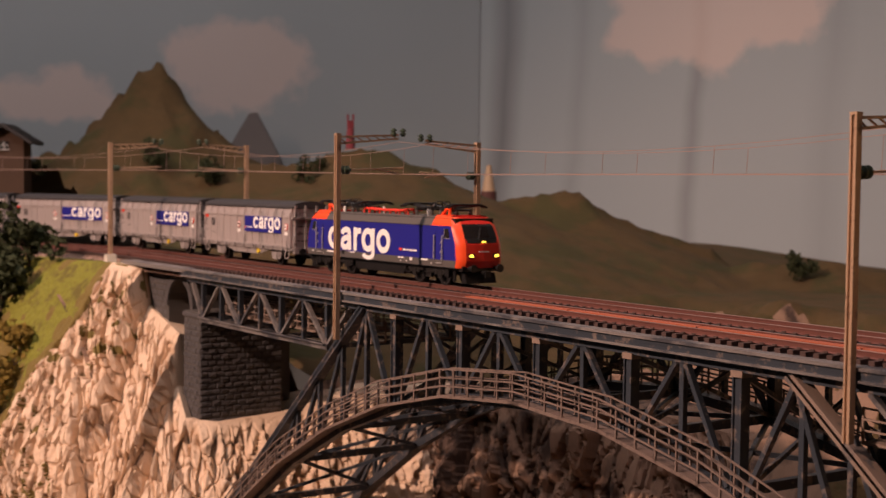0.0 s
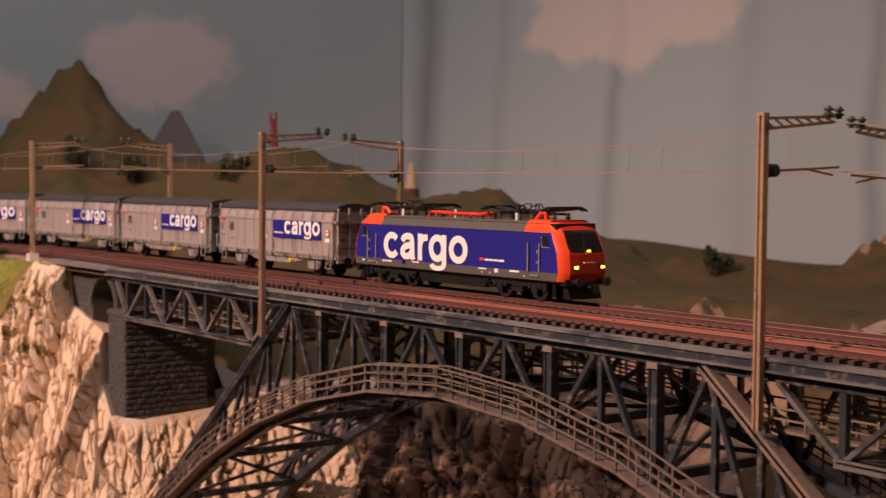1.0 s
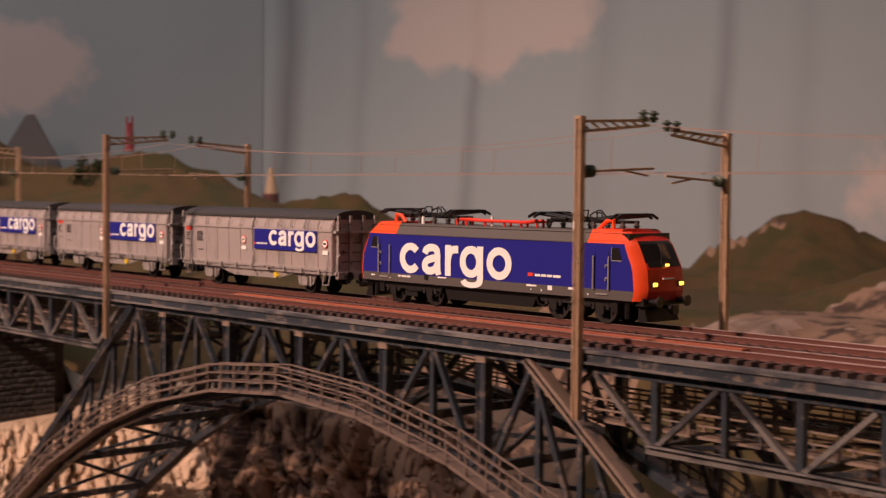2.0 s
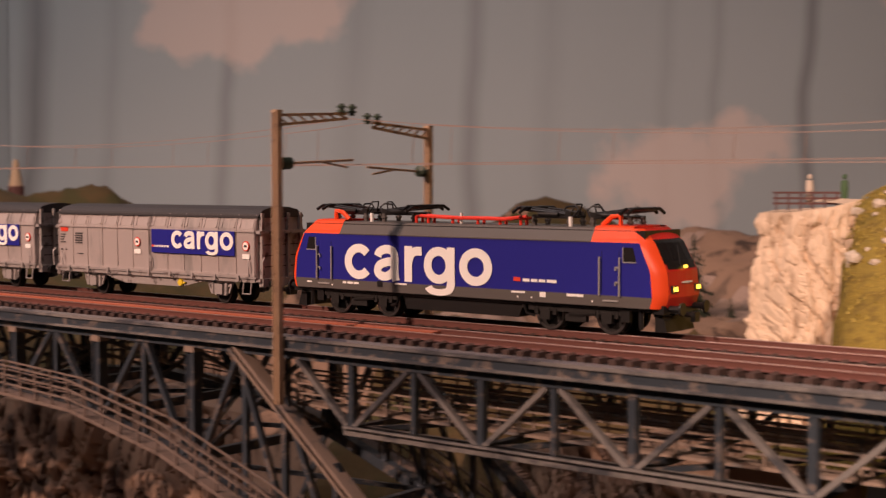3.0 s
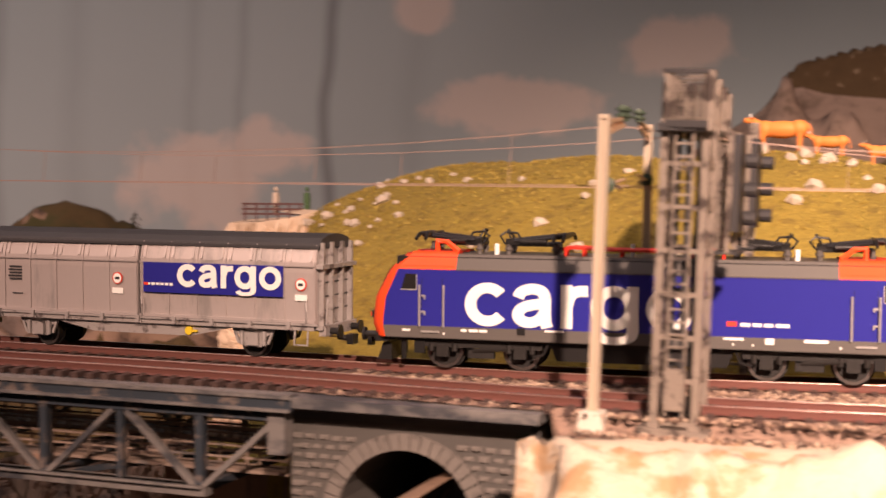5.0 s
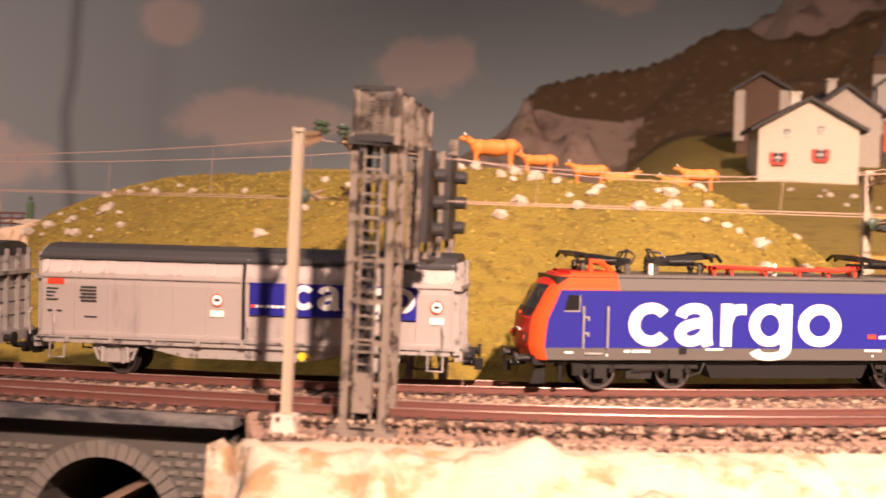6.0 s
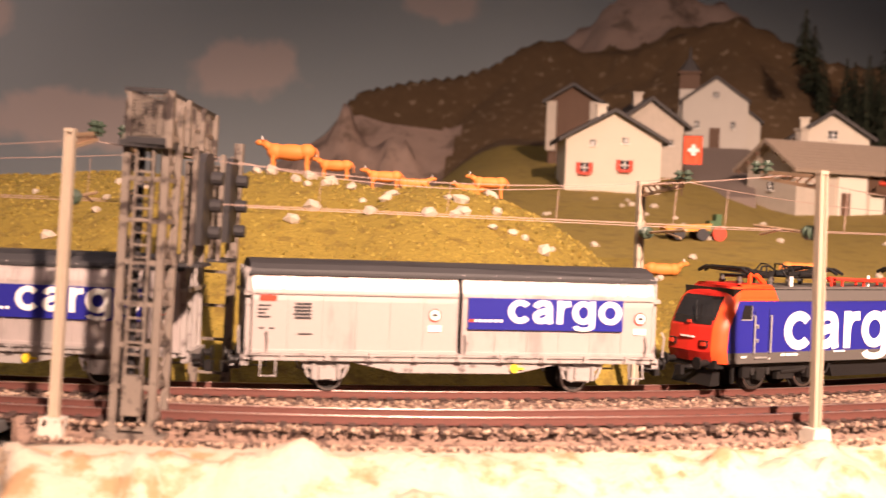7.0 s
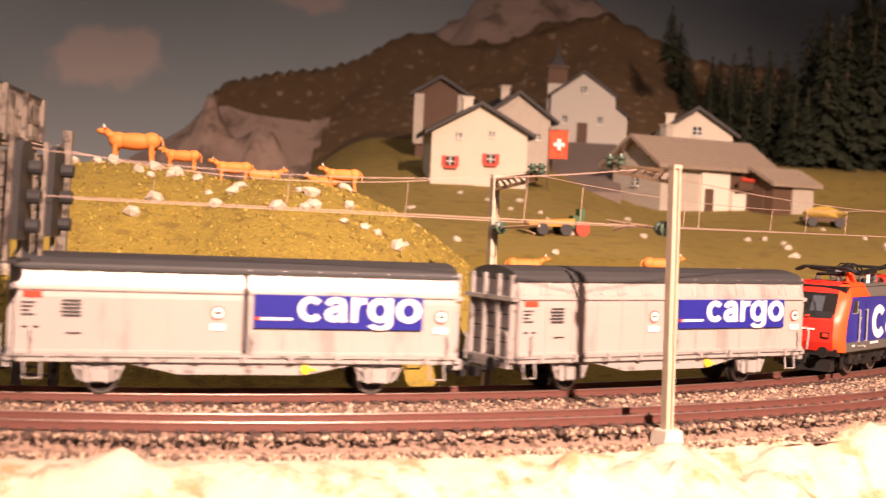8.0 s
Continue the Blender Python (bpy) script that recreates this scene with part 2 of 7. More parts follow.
class Geo:
    """Collects vertices and faces for one mesh."""

    def __init__(self):
        self.v, self.f = [], []

    def add(self, vs, fs):
        n = len(self.v)
        self.v += [tuple(p) for p in vs]
        self.f += [tuple(i + n for i in f) for f in fs]
        return self

    def box(self, c, s, m=None):
        x, y, z = (a / 2 for a in s)
        vs = [Vector((i * x, j * y, k * z)) for i in (-1, 1) for j in (-1, 1) for k in (-1, 1)]
        if m is not None:
            vs = [m @ p for p in vs]
        vs = [p + Vector(c) for p in vs]
        return self.add(vs, [(0, 1, 3, 2), (4, 6, 7, 5), (0, 4, 5, 1), (2, 3, 7, 6), (0, 2, 6, 4), (1, 5, 7, 3)])

    def bar(self, p, q, w, h, up=(0, 0, 1)):
        """A square-cut bar from p to q; w across, h along up."""
        p, q, up = Vector(p), Vector(q), Vector(up)
        d = (q - p).normalized()
        if abs(d.dot(up)) > 0.99:
            up = Vector((0, 1, 0))
        a = d.cross(up).normalized() * w / 2
        b = a.cross(d).normalized() * h / 2
        vs = [e + i * a + j * b for e in (p, q) for i, j in ((-1, -1), (1, -1), (1, 1), (-1, 1))]
        return self.add(vs, [(3, 2, 1, 0), (4, 5, 6, 7), (0, 1, 5, 4), (1, 2, 6, 5), (2, 3, 7, 6), (3, 0, 4, 7)])

    def rod(self, p, q, r, n=8, r2=None):
        p, q = Vector(p), Vector(q)
        d = (q - p).normalized()
        a = d.orthogonal().normalized()
        b = d.cross(a)
        r2 = r if r2 is None else r2
        vs = [p + r * (math.cos(k * math.tau / n) * a + math.sin(k * math.tau / n) * b) for k in range(n)]
        vs += [q + r2 * (math.cos(k * math.tau / n) * a + math.sin(k * math.tau / n) * b) for k in range(n)]
        fs = [(k, (k + 1) % n, (k + 1) % n + n, k + n) for k in range(n)] + [tuple(range(n))[::-1], tuple(range(n, 2 * n))]
        return self.add(vs, fs)

    def lathe(self, p, q, rings, n=10):
        """A turned shape from p to q; rings are (share of the way, radius)."""
        p, q = Vector(p), Vector(q)
        d = (q - p).normalized()
        a = d.orthogonal().normalized()
        b = d.cross(a)
        vs = [p.lerp(q, u) + r * (math.cos(k * math.tau / n) * a + math.sin(k * math.tau / n) * b) for u, r in rings for k in range(n)]
        m = len(rings)
        fs = [(i * n + k, i * n + (k + 1) % n, (i + 1) * n + (k + 1) % n, (i + 1) * n + k) for i in range(m - 1) for k in range(n)]
        return self.add(vs, fs + [tuple(range(n))[::-1], tuple(range((m - 1) * n, m * n))])

    def path(self, pts, r, n=5):
        """One bent tube through the points."""
        pts = [Vector(p) for p in pts]
        a = (pts[1] - pts[0]).orthogonal().normalized()
        vs = []
        for i, p in enumerate(pts):
            t = (pts[min(i + 1, len(pts) - 1)] - pts[max(i - 1, 0)]).normalized()
            a = (a - t * a.dot(t)).normalized()
            b = t.cross(a)
            vs += [p + r * (math.cos(k * math.tau / n) * a + math.sin(k * math.tau / n) * b) for k in range(n)]
        m = len(pts)
        fs = [(i * n + k, i * n + (k + 1) % n, (i + 1) * n + (k + 1) % n, (i + 1) * n + k) for i in range(m - 1) for k in range(n)]
        return self.add(vs, fs + [tuple(range(n))[::-1], tuple(range((m - 1) * n, m * n))])

    def prism(self, poly, a, b, axis="y"):
        """A flat outline (two coordinates) pushed from a to b along an axis."""
        put = {"y": lambda u, w, k: (u, k, w), "x": lambda u, w, k: (k, u, w), "z": lambda u, w, k: (u, w, k)}[axis]
        n = len(poly)
        vs = [put(u, w, a) for u, w in poly] + [put(u, w, b) for u, w in poly]
        fs = [(k, (k + 1) % n, (k + 1) % n + n, k + n) for k in range(n)] + [tuple(range(n))[::-1], tuple(range(n, 2 * n))]
        return self.add(vs, fs)

    def lump(self, c, s, seed=0, rough=0.25, n=1):
        """A small uneven stone or clump."""
        bm = bmesh.new()
        bmesh.ops.create_icosphere(bm, subdivisions=n, radius=1)
        rnd = random.Random(seed)
        o = Vector((rnd.uniform(-9, 9), rnd.uniform(-9, 9), rnd.uniform(-9, 9)))
        spin = Euler((rnd.uniform(0, 6), rnd.uniform(0, 6), rnd.uniform(0, 6))).to_matrix() if rough > 0 else Matrix.Identity(3)
        vs = []
        for v in bm.verts:
            p = spin @ v.co * (1 + rough * noise.noise(v.co * 1.6 + o) * 1.8)
            vs.append((c[0] + p.x * s[0], c[1] + p.y * s[1], c[2] + p.z * s[2]))
        fs = [tuple(v.index for v in f.verts) for f in bm.faces]
        bm.free()
        return self.add(vs, fs)

    def mesh(self, name, mat, smooth=False):
        me = bpy.data.meshes.new(name)
        me.from_pydata(self.v, [], self.f)
        bm = bmesh.new()
        bm.from_mesh(me)
        if len(bm.verts) < 20000:
            bmesh.ops.remove_doubles(bm, verts=bm.verts, dist=2e-6)
        bmesh.ops.recalc_face_normals(bm, faces=bm.faces)
        bm.to_mesh(me)
        bm.free()
        if smooth:
            me.polygons.foreach_set("use_smooth", [True] * len(me.polygons))
        me.materials.append(mat)
        return me


def part(name, geo, mat, parent=None, label="", smooth=False, at=None):
    ob = new(name, geo.mesh(name, mat, smooth) if isinstance(geo, Geo) else geo)
    if parent is not None:
        ob.parent = parent
    if at is not None:
        ob.matrix_basis = at
    if label:
        ob["label"] = label
    return ob


def thing(name, label, category, group="", kind="", at=None):
    ob = new(name)
    ob.empty_display_size = 0.01
    if at is not None:
        ob.matrix_basis = at
    return tagged(ob, label, category, group, kind)


def curve_points(pts, n=7):
    """A smooth line through the points given."""
    q = [Vector(p) for p in [pts[0]] + list(pts) + [pts[-1]]]
    out = []
    for a, b, c, d in zip(q, q[1:], q[2:], q[3:]):
        for k in range(n):
            t = k / n
            out.append(0.5 * (2 * b + (c - a) * t + (2 * a - 5 * b + 4 * c - d) * t * t + (3 * b - a - 3 * c + d) * t ** 3))
    return out + [Vector(pts[-1])]


def oval(cx, rx, a0=0, a1=360, ry=0.385):
    return [Vector((cx + rx * math.cos(radians(a0 + (a1 - a0) * k / 32)), 0.5 + ry * math.sin(radians(a0 + (a1 - a0) * k / 32)))) for k in range(33)]


def word(mat, x0, x1, zlow, zbase, ztop):
    """The word cargo in a bold grotesque: brushed strokes of even width, slightly raised."""
    w = 0.122
    strokes = [oval(0.50, 0.365, 40, 320)]
    a = 1.02
    strokes += [curve_points([(a + 0.13, 0.68), (a + 0.20, 0.81), (a + 0.40, 0.885), (a + 0.62, 0.84), (a + 0.70, 0.68)]), curve_points([(a + 0.70, 0.70), (a + 0.70, 0.40), (a + 0.71, 0.16), (a + 0.75, 0.0)], 3),
                curve_points([(a + 0.68, 0.56), (a + 0.42, 0.52), (a + 0.20, 0.43), (a + 0.13, 0.27), (a + 0.23, 0.14), (a + 0.42, 0.12), (a + 0.60, 0.21), (a + 0.70, 0.36)])]
    r = 2.04
    strokes += [[Vector((r + 0.125, 0.0)), Vector((r + 0.125, 1.0))], curve_points([(r + 0.13, 0.52), (r + 0.20, 0.74), (r + 0.34, 0.85), (r + 0.56, 0.87)])]
    g0 = 2.66
    strokes += [oval(g0 + 0.48, 0.345), [Vector((g0 + 0.86, 1.0)), Vector((g0 + 0.86, 0.1))], curve_points([(g0 + 0.86, 0.2), (g0 + 0.86, -0.06), (g0 + 0.78, -0.25), (g0 + 0.52, -0.33), (g0 + 0.26, -0.28), (g0 + 0.15, -0.14)])]
    strokes += [oval(3.78 + 0.50, 0.375)]
    g = Geo()
    kx = (x1 - x0) / 4.80
    for i, line_ in enumerate(strokes):
        d = 0.00022 + 0.00003 * (i % 4)
        n = len(line_)
        vs = []
        for k, p in enumerate(line_):
            t = (line_[min(k + 1, n - 1)] - line_[max(k - 1, 0)]).normalized()
            if n == 33 and (line_[0] - line_[-1]).length < 1e-4 and k in (0, 32):
                t = Vector((0, 1))
            o = Vector((-t.y, t.x)) * w
            for e in (p + o, p - o):
                z = zbase + e.y * (ztop - zbase) if e.y > 0 else zbase + e.y / 0.455 * (zbase - zlow)
                vs += [(x0 + e.x * kx, -d, z), (x0 + e.x * kx, 0.0, z)]
        fs = []
        for k in range(n - 1):
            q = k * 4
            fs += [(q, q + 2, q + 6, q + 4), (q, q + 4, q + 5, q + 1), (q + 2, q + 3, q + 7, q + 6)]
        g.add(vs, fs + [(0, 1, 3, 2), (4 * n - 4, 4 * n - 2, 4 * n - 1, 4 * n - 3)])
    return g.mesh("lettering", mat)


# ---------------------------------------------------------------- the line of the track
# straight over the bridge along x, easing into a left-hand curve past its end,
# and bending towards the visitors before it
S0, EASE, RADIUS = 0.1350, 0.1200, 0.645
SL, RL = -0.93, 0.72
STEP = 0.004
_grid = np.arange(0, 1.9, STEP)
_k = np.clip((_grid - S0) / EASE, 0, 1) / RADIUS
_th = np.concatenate(([0], np.cumsum((_k[1:] + _k[:-1]) / 2 * STEP)))
_mid = (_th[1:] + _th[:-1]) / 2
_px = np.concatenate(([0], np.cumsum(np.cos(_mid) * STEP)))
_py = np.concatenate(([0], np.cumsum(np.sin(_mid) * STEP)))


def line(s):
    """Place and heading of the far track's middle, s metres along."""
    if s < SL:
        a = (SL - s) / RL
        return SL - RL * math.sin(a), -RL * (1 - math.cos(a)), a
    if s < 0:
        return s, 0.0, 0.0
    return float(np.interp(s, _grid, _px)), float(np.interp(s, _grid, _py)), float(np.interp(s, _grid, _th))


def smooth(a, b, x):
    u = min(1.0, max(0.0, (x - a) / (b - a)))
    return u * u * (3 - 2 * u)


def gap(s):
    """How far the near track lies from the far one."""
    return 0.044 + 0.020 * smooth(0.05, 0.40, s)


def beside(s, off, z=0.0):
    """A point off metres to the left of the far track (negative: towards the visitors)."""
    x, y, a = line(s)
    return Vector((x - off * math.sin(a), y + off * math.cos(a), z))


def sweep(profile, s0, s1, off, step=0.012):
    """A profile (across, up) carried along the track; off may be a function of s."""
    g = Geo()
    n = max(2, int((s1 - s0) / step))
    m = len(profile)
    for i in range(n + 1):
        s = s0 + (s1 - s0) * i / n
        o = off(s) if callable(off) else off
        g.v += [tuple(beside(s, o + u, w)) for u, w in profile]
    for i in range(n):
        for k in range(m):
            a, b = i * m + k, i * m + (k + 1) % m
            g.f.append((a, b, b + m, a + m))
    g.f += [tuple(range(m))[::-1], tuple(range(n * m, n * m + m))]
    return g


BALLAST_Z = -0.0036
RAIL = [(-0.0012, -0.0028), (0.0012, -0.0028), (0.0004, -0.0022), (0.0004, -0.0008), (0.0007, -0.0006), (0.0007, -0.0001), (-0.0007, -0.0001), (-0.0007, -0.0006), (-0.0004, -0.0008), (-0.0004, -0.0022)]
HEAD = [(-0.0006, -0.0001), (0.0006, -0.0001), (0.0005, 0.0001), (-0.0005, 0.0001)]


def build_track(label, off):
    t = thing("railway_track", label, "railway track", kind="structure")
    for side in (-0.0086, 0.0086):
        r = part("rail", sweep(RAIL, -1.46, 1.0, lambda s: off(s) + side), RAILM, t)
        part("railhead", sweep(HEAD, -1.46, 1.0, lambda s: off(s) + side), RAILH, r, "polished steel running surface")
    tie = Geo().box((0, 0, -0.0039), (0.0030, 0.031, 0.0022))
    tie.box((0, -0.0086, -0.0026), (0.0022, 0.0034, 0.0007)).box((0, 0.0086, -0.0026), (0.0022, 0.0034, 0.0007))
    me = tie.mesh("sleeper", TIE)
    far = Geo()
    n = int(2.46 / 0.0069)
    for i in range(n):
        s = -1.46 + i * 0.0069
        x, y, a = line(s)
        m = Matrix.Translation(beside(s, off(s))) @ Matrix.Rotation(a, 4, "Z")
        if -0.62 < s < 0.72:
            part("sleeper", me, None, t, at=m)
        else:
            far.add([m @ v.co for v in me.vertices], [tuple(p.vertices) for p in me.polygons])
    tagged(part("far_sleepers", far, TIE, t), kind="stuff")
    return t


# ---------------------------------------------------------------- bridge
YF, YB = -0.070, 0.026          # the two truss planes
ARCH_X = -0.331                 # crown of the arch


def arch_low(x):
    return -0.0465 - 1.06 * (x - ARCH_X) ** 2


def arch_high(x):
    d = abs(x - ARCH_X) - 0.1722
    return -0.0105 - max(0.0, d) * 0.84


def build_bridge():
    b = thing("railway_bridge", "weathered blue-grey steel arch bridge carrying two railway tracks", "bridge", kind="structure")
    # deck: floor plate, two edge beams with a ledge
    part("deck_plate", Geo().box((-0.318, -0.022, -0.0070), (0.92, 0.098, 0.0024)), STEEL, b)
    for y, sg in ((-0.0742, -1), (0.0302, 1)):
        e = part("edge_beam", Geo().box((-0.318, y, -0.0070), (0.925, 0.0022, 0.0046)), STEEL, b)
        part("edge_ledge", Geo().box((-0.318, y - sg * 0.0016, -0.0040), (0.925, 0.0075, 0.0014)), FASCIA, e, "chalky weathered ledge")
        part("edge_lip", Geo().box((-0.318, y + sg * 0.0016, -0.0088), (0.925, 0.0018, 0.0010)), FASCIA, e)
    for i in range(46):
        x = -0.77 + i * 0.02
        part("cross_girder", Geo().box((x, -0.022, -0.0105), (0.0022, 0.09, 0.0046)), STEEL, b)
    node = 0.03445
    for y in (YF, YB):
        out = -1 if y == YF else 1
        part("top_chord", Geo().box((-0.318, y, -0.0118), (0.918, 0.0042, 0.0030)), STEEL, b)
        # spandrel posts and inverted-V braces above the arch
        for i in range(11):
            x = -0.5035 + i * node
            top, low = -0.0125, arch_low(x) + 0.0005
            if i % 2:
                p = part("post", Geo().box((x, y, (top + low) / 2), (0.0040, 0.0034, top - low)), STEEL, b)
                g = Geo()
                for k in (-1, 1):
                    g.box((x + k * 0.0023, y, (top + low) / 2), (0.0008, 0.0054, top - low - 0.0002))
                part("flange", g, STEEL, p)
                part("capital", Geo().box((x, y, top - 0.0016), (0.0066, 0.0062, 0.0028)), STEELR, p)
            else:
                part("slim_post", Geo().box((x, y, (top + low) / 2), (0.0026, 0.0028, top - low)), STEEL, b)
                for k in (-1, 1):
                    xe = x + k * (node - 0.005)
                    if 0 < i < 10 or (i == 0 and k > 0) or (i == 10 and k < 0):
                        part("brace", Geo().bar((x + k * 0.003, y + out * 0.001, top - 0.001), (xe, y + out * 0.001, arch_low(xe) + 0.002), 0.0022, 0.0030, (0, 1, 0)), STEEL, b)
        # sloping outer chords and the panels between them and the arch
        for k in (-1, 1):
            xa = ARCH_X + (k * 0.1722 if k < 0 else 0.1665)
            xb = ARCH_X + k * 0.43
            mat = STEELR if (k > 0 and y == YF) else STEEL
            c = part("outer_chord", Geo().bar((xa, y + out * 0.0012, arch_high(xa)), (xb, y + out * 0.0012, arch_high(xb)), 0.0044, 0.0072, (0, 1, 0)), mat, b)
            part("chord_rib", Geo().bar((xa, y + out * 0.0042, arch_high(xa)), (xb, y + out * 0.0042, arch_high(xb)), 0.0012, 0.0012, (0, 1, 0)), mat, c)
            for j in range(1, 8):
                x = xa + k * j * 0.030
                hi, lw = arch_high(x), arch_low(x)
                if hi - lw < 0.004:
                    break
                part("slim_post", Geo().bar((x, y, hi), (x, y, lw), 0.0026, 0.0026), STEEL, b)
                xn = xa + k * (j - 1) * 0.030
                part("brace", Geo().bar((xn, y, arch_high(xn)), (x, y, lw), 0.0024, 0.0026, (0, 1, 0)), STEEL, b)
        # lower arch chord in straight lengths
        xs = [ARCH_X + (i - 7) * 0.066 for i in range(15)]
        for p, q in zip(xs, xs[1:]):
            part("arch_segment", Geo().bar((p, y, arch_low(p) - 0.001), (q, y, arch_low(q) - 0.001), 0.0050, 0.0062, (0, 1, 0)), STEEL, b)
        # side girders beyond the arch
        for x0, nb, first, sp in ((-0.0950, 4, -0.129, 0.0670), (-0.7493, 4, -0.771, 0.0653)):
            lows = [x0 + i * sp for i in range(nb)]
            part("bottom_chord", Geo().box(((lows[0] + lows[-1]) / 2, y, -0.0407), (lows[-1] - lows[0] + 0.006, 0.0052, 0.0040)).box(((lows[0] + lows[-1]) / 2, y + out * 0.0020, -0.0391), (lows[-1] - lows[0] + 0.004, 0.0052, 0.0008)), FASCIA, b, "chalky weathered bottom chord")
            ends = [first] + [(p + q) / 2 for p, q in zip(lows, lows[1:])] + [lows[-1] + sp / 2]
            for i, x in enumerate(lows):
                part("post", Geo().box((x, y, -0.026), (0.0030, 0.0034, 0.0270)), STEEL, b)
                for e in (ends[i], ends[i + 1]):
                    k = 0.003 if e > x else -0.003
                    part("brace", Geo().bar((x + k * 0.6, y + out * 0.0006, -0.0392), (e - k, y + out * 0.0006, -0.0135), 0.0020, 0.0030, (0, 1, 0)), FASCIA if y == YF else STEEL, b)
            for e in ends[1:-1]:
                part("slim_post", Geo().box((e, y, -0.026), (0.0022, 0.0030, 0.0270)), STEEL, b)
        part("end_post", Geo().box((0.1380, y, -0.0165), (0.0066, 0.0066, 0.0170)), FASCIA, b)
    # bracing between the planes, down in the arch
    for i in range(15):
        x = ARCH_X + (i - 7) * 0.066
        z = arch_low(x) - 0.001
        part("cross_beam", Geo().bar((x, YF, z), (x, YB, z), 0.0036, 0.0044), STEEL, b)
        if i < 14:
            xn = x + 0.066
            zn = arch_low(xn) - 0.001
            part("wind_brace", Geo().bar((x, YF, z), (xn, YB, zn), 0.0022, 0.0022), STEEL, b)
            part("wind_brace", Geo().bar((x, YB, z), (xn, YF, zn), 0.0022, 0.0022), STEEL, b)
    for i in range(1, 11, 2):
        x = -0.5035 + i * node
        z = arch_low(x)
        part("sway_brace", Geo().bar((x, YF, -0.014), (x, YB, z), 0.002, 0.002), STEEL, b)
        part("sway_brace", Geo().bar((x, YB, -0.014), (x, YF, z), 0.002, 0.002), STEEL, b)
    for x0, sp in ((-0.0950, 0.0670), (-0.7493, 0.0653)):
        for i in range(4):
            x = x0 + i * sp
            part("cross_beam", Geo().bar((x, YF, -0.0405), (x, YB, -0.0405), 0.003, 0.003), STEEL, b)
            if i < 3:
                part("wind_brace", Geo().bar((x, YF, -0.0405), (x + sp, YB, -0.0405), 0.002, 0.002), STEEL, b)
    return b


def build_footway(y, name_label):
    """The inspection footway that follows the arch, with its handrails."""
    f = thing("inspection_footway", name_label, "footbridge", group="footways along the arch", kind="structure")
    xs = [ARCH_X + (i - 6) * 0.0662 - 0.0075 for i in range(14)]
    for p, q in zip(xs, xs[1:]):
        zp, zq = arch_low(p) + 0.0005, arch_low(q) + 0.0005
        part("floor_plate", Geo().bar((p, y, zp), (q, y, zq), 0.0088, 0.0016), WALKM, f)
        for k in range(5):
            u = k / 5
            x, z = p + (q - p) * u, zp + (zq - zp) * u
            for e in (-0.0042, 0.0042):
                part("rail_post", Geo().bar((x, y + e, z), (x, y + e, z + 0.0150), 0.0009, 0.0009), WALKM, f)
        for e in (-0.0042, 0.0042):
            for h in (0.0058, 0.0104, 0.0150):
                part("handrail", Geo().bar((p, y + e, zp + h), (q, y + e, zq + h), 0.0008, 0.0008), WALKM, f)
        if abs((p + q) / 2 - ARCH_X) > 0.19:
            n = 7
            for k in range(n):
                u = k / n
                part("tread", Geo().box((p + (q - p) * u, y, zp + (zq - zp) * u + 0.0018), (0.0030, 0.0082, 0.0012)), WALKM, f)
    return f


def build_girder_walk(x0, x1, y):
    """The level inspection gangway inside a side girder."""
    f = thing("inspection_gangway", "rust-brown steel gangway with handrails inside the girder", "footbridge", group="gangways in the girders", kind="structure")
    part("floor_plate", Geo().box(((x0 + x1) / 2, y, -0.0372), (x1 - x0, 0.0110, 0.0012)), STEELR, f)
    for e in (-0.0052, 0.0052):
        for h in (0.0050, 0.0095, 0.0140):
            part("handrail", Geo().box(((x0 + x1) / 2, y + e, -0.0372 + h), (x1 - x0, 0.0008, 0.0008)), STEELR, f)
        n = int((x1 - x0) / 0.0165)
        for i in range(n + 1):
            part("rail_post", Geo().box((x0 + (x1 - x0) * i / n, y + e, -0.0300), (0.0009, 0.0009, 0.0146)), STEELR, f)
    return f


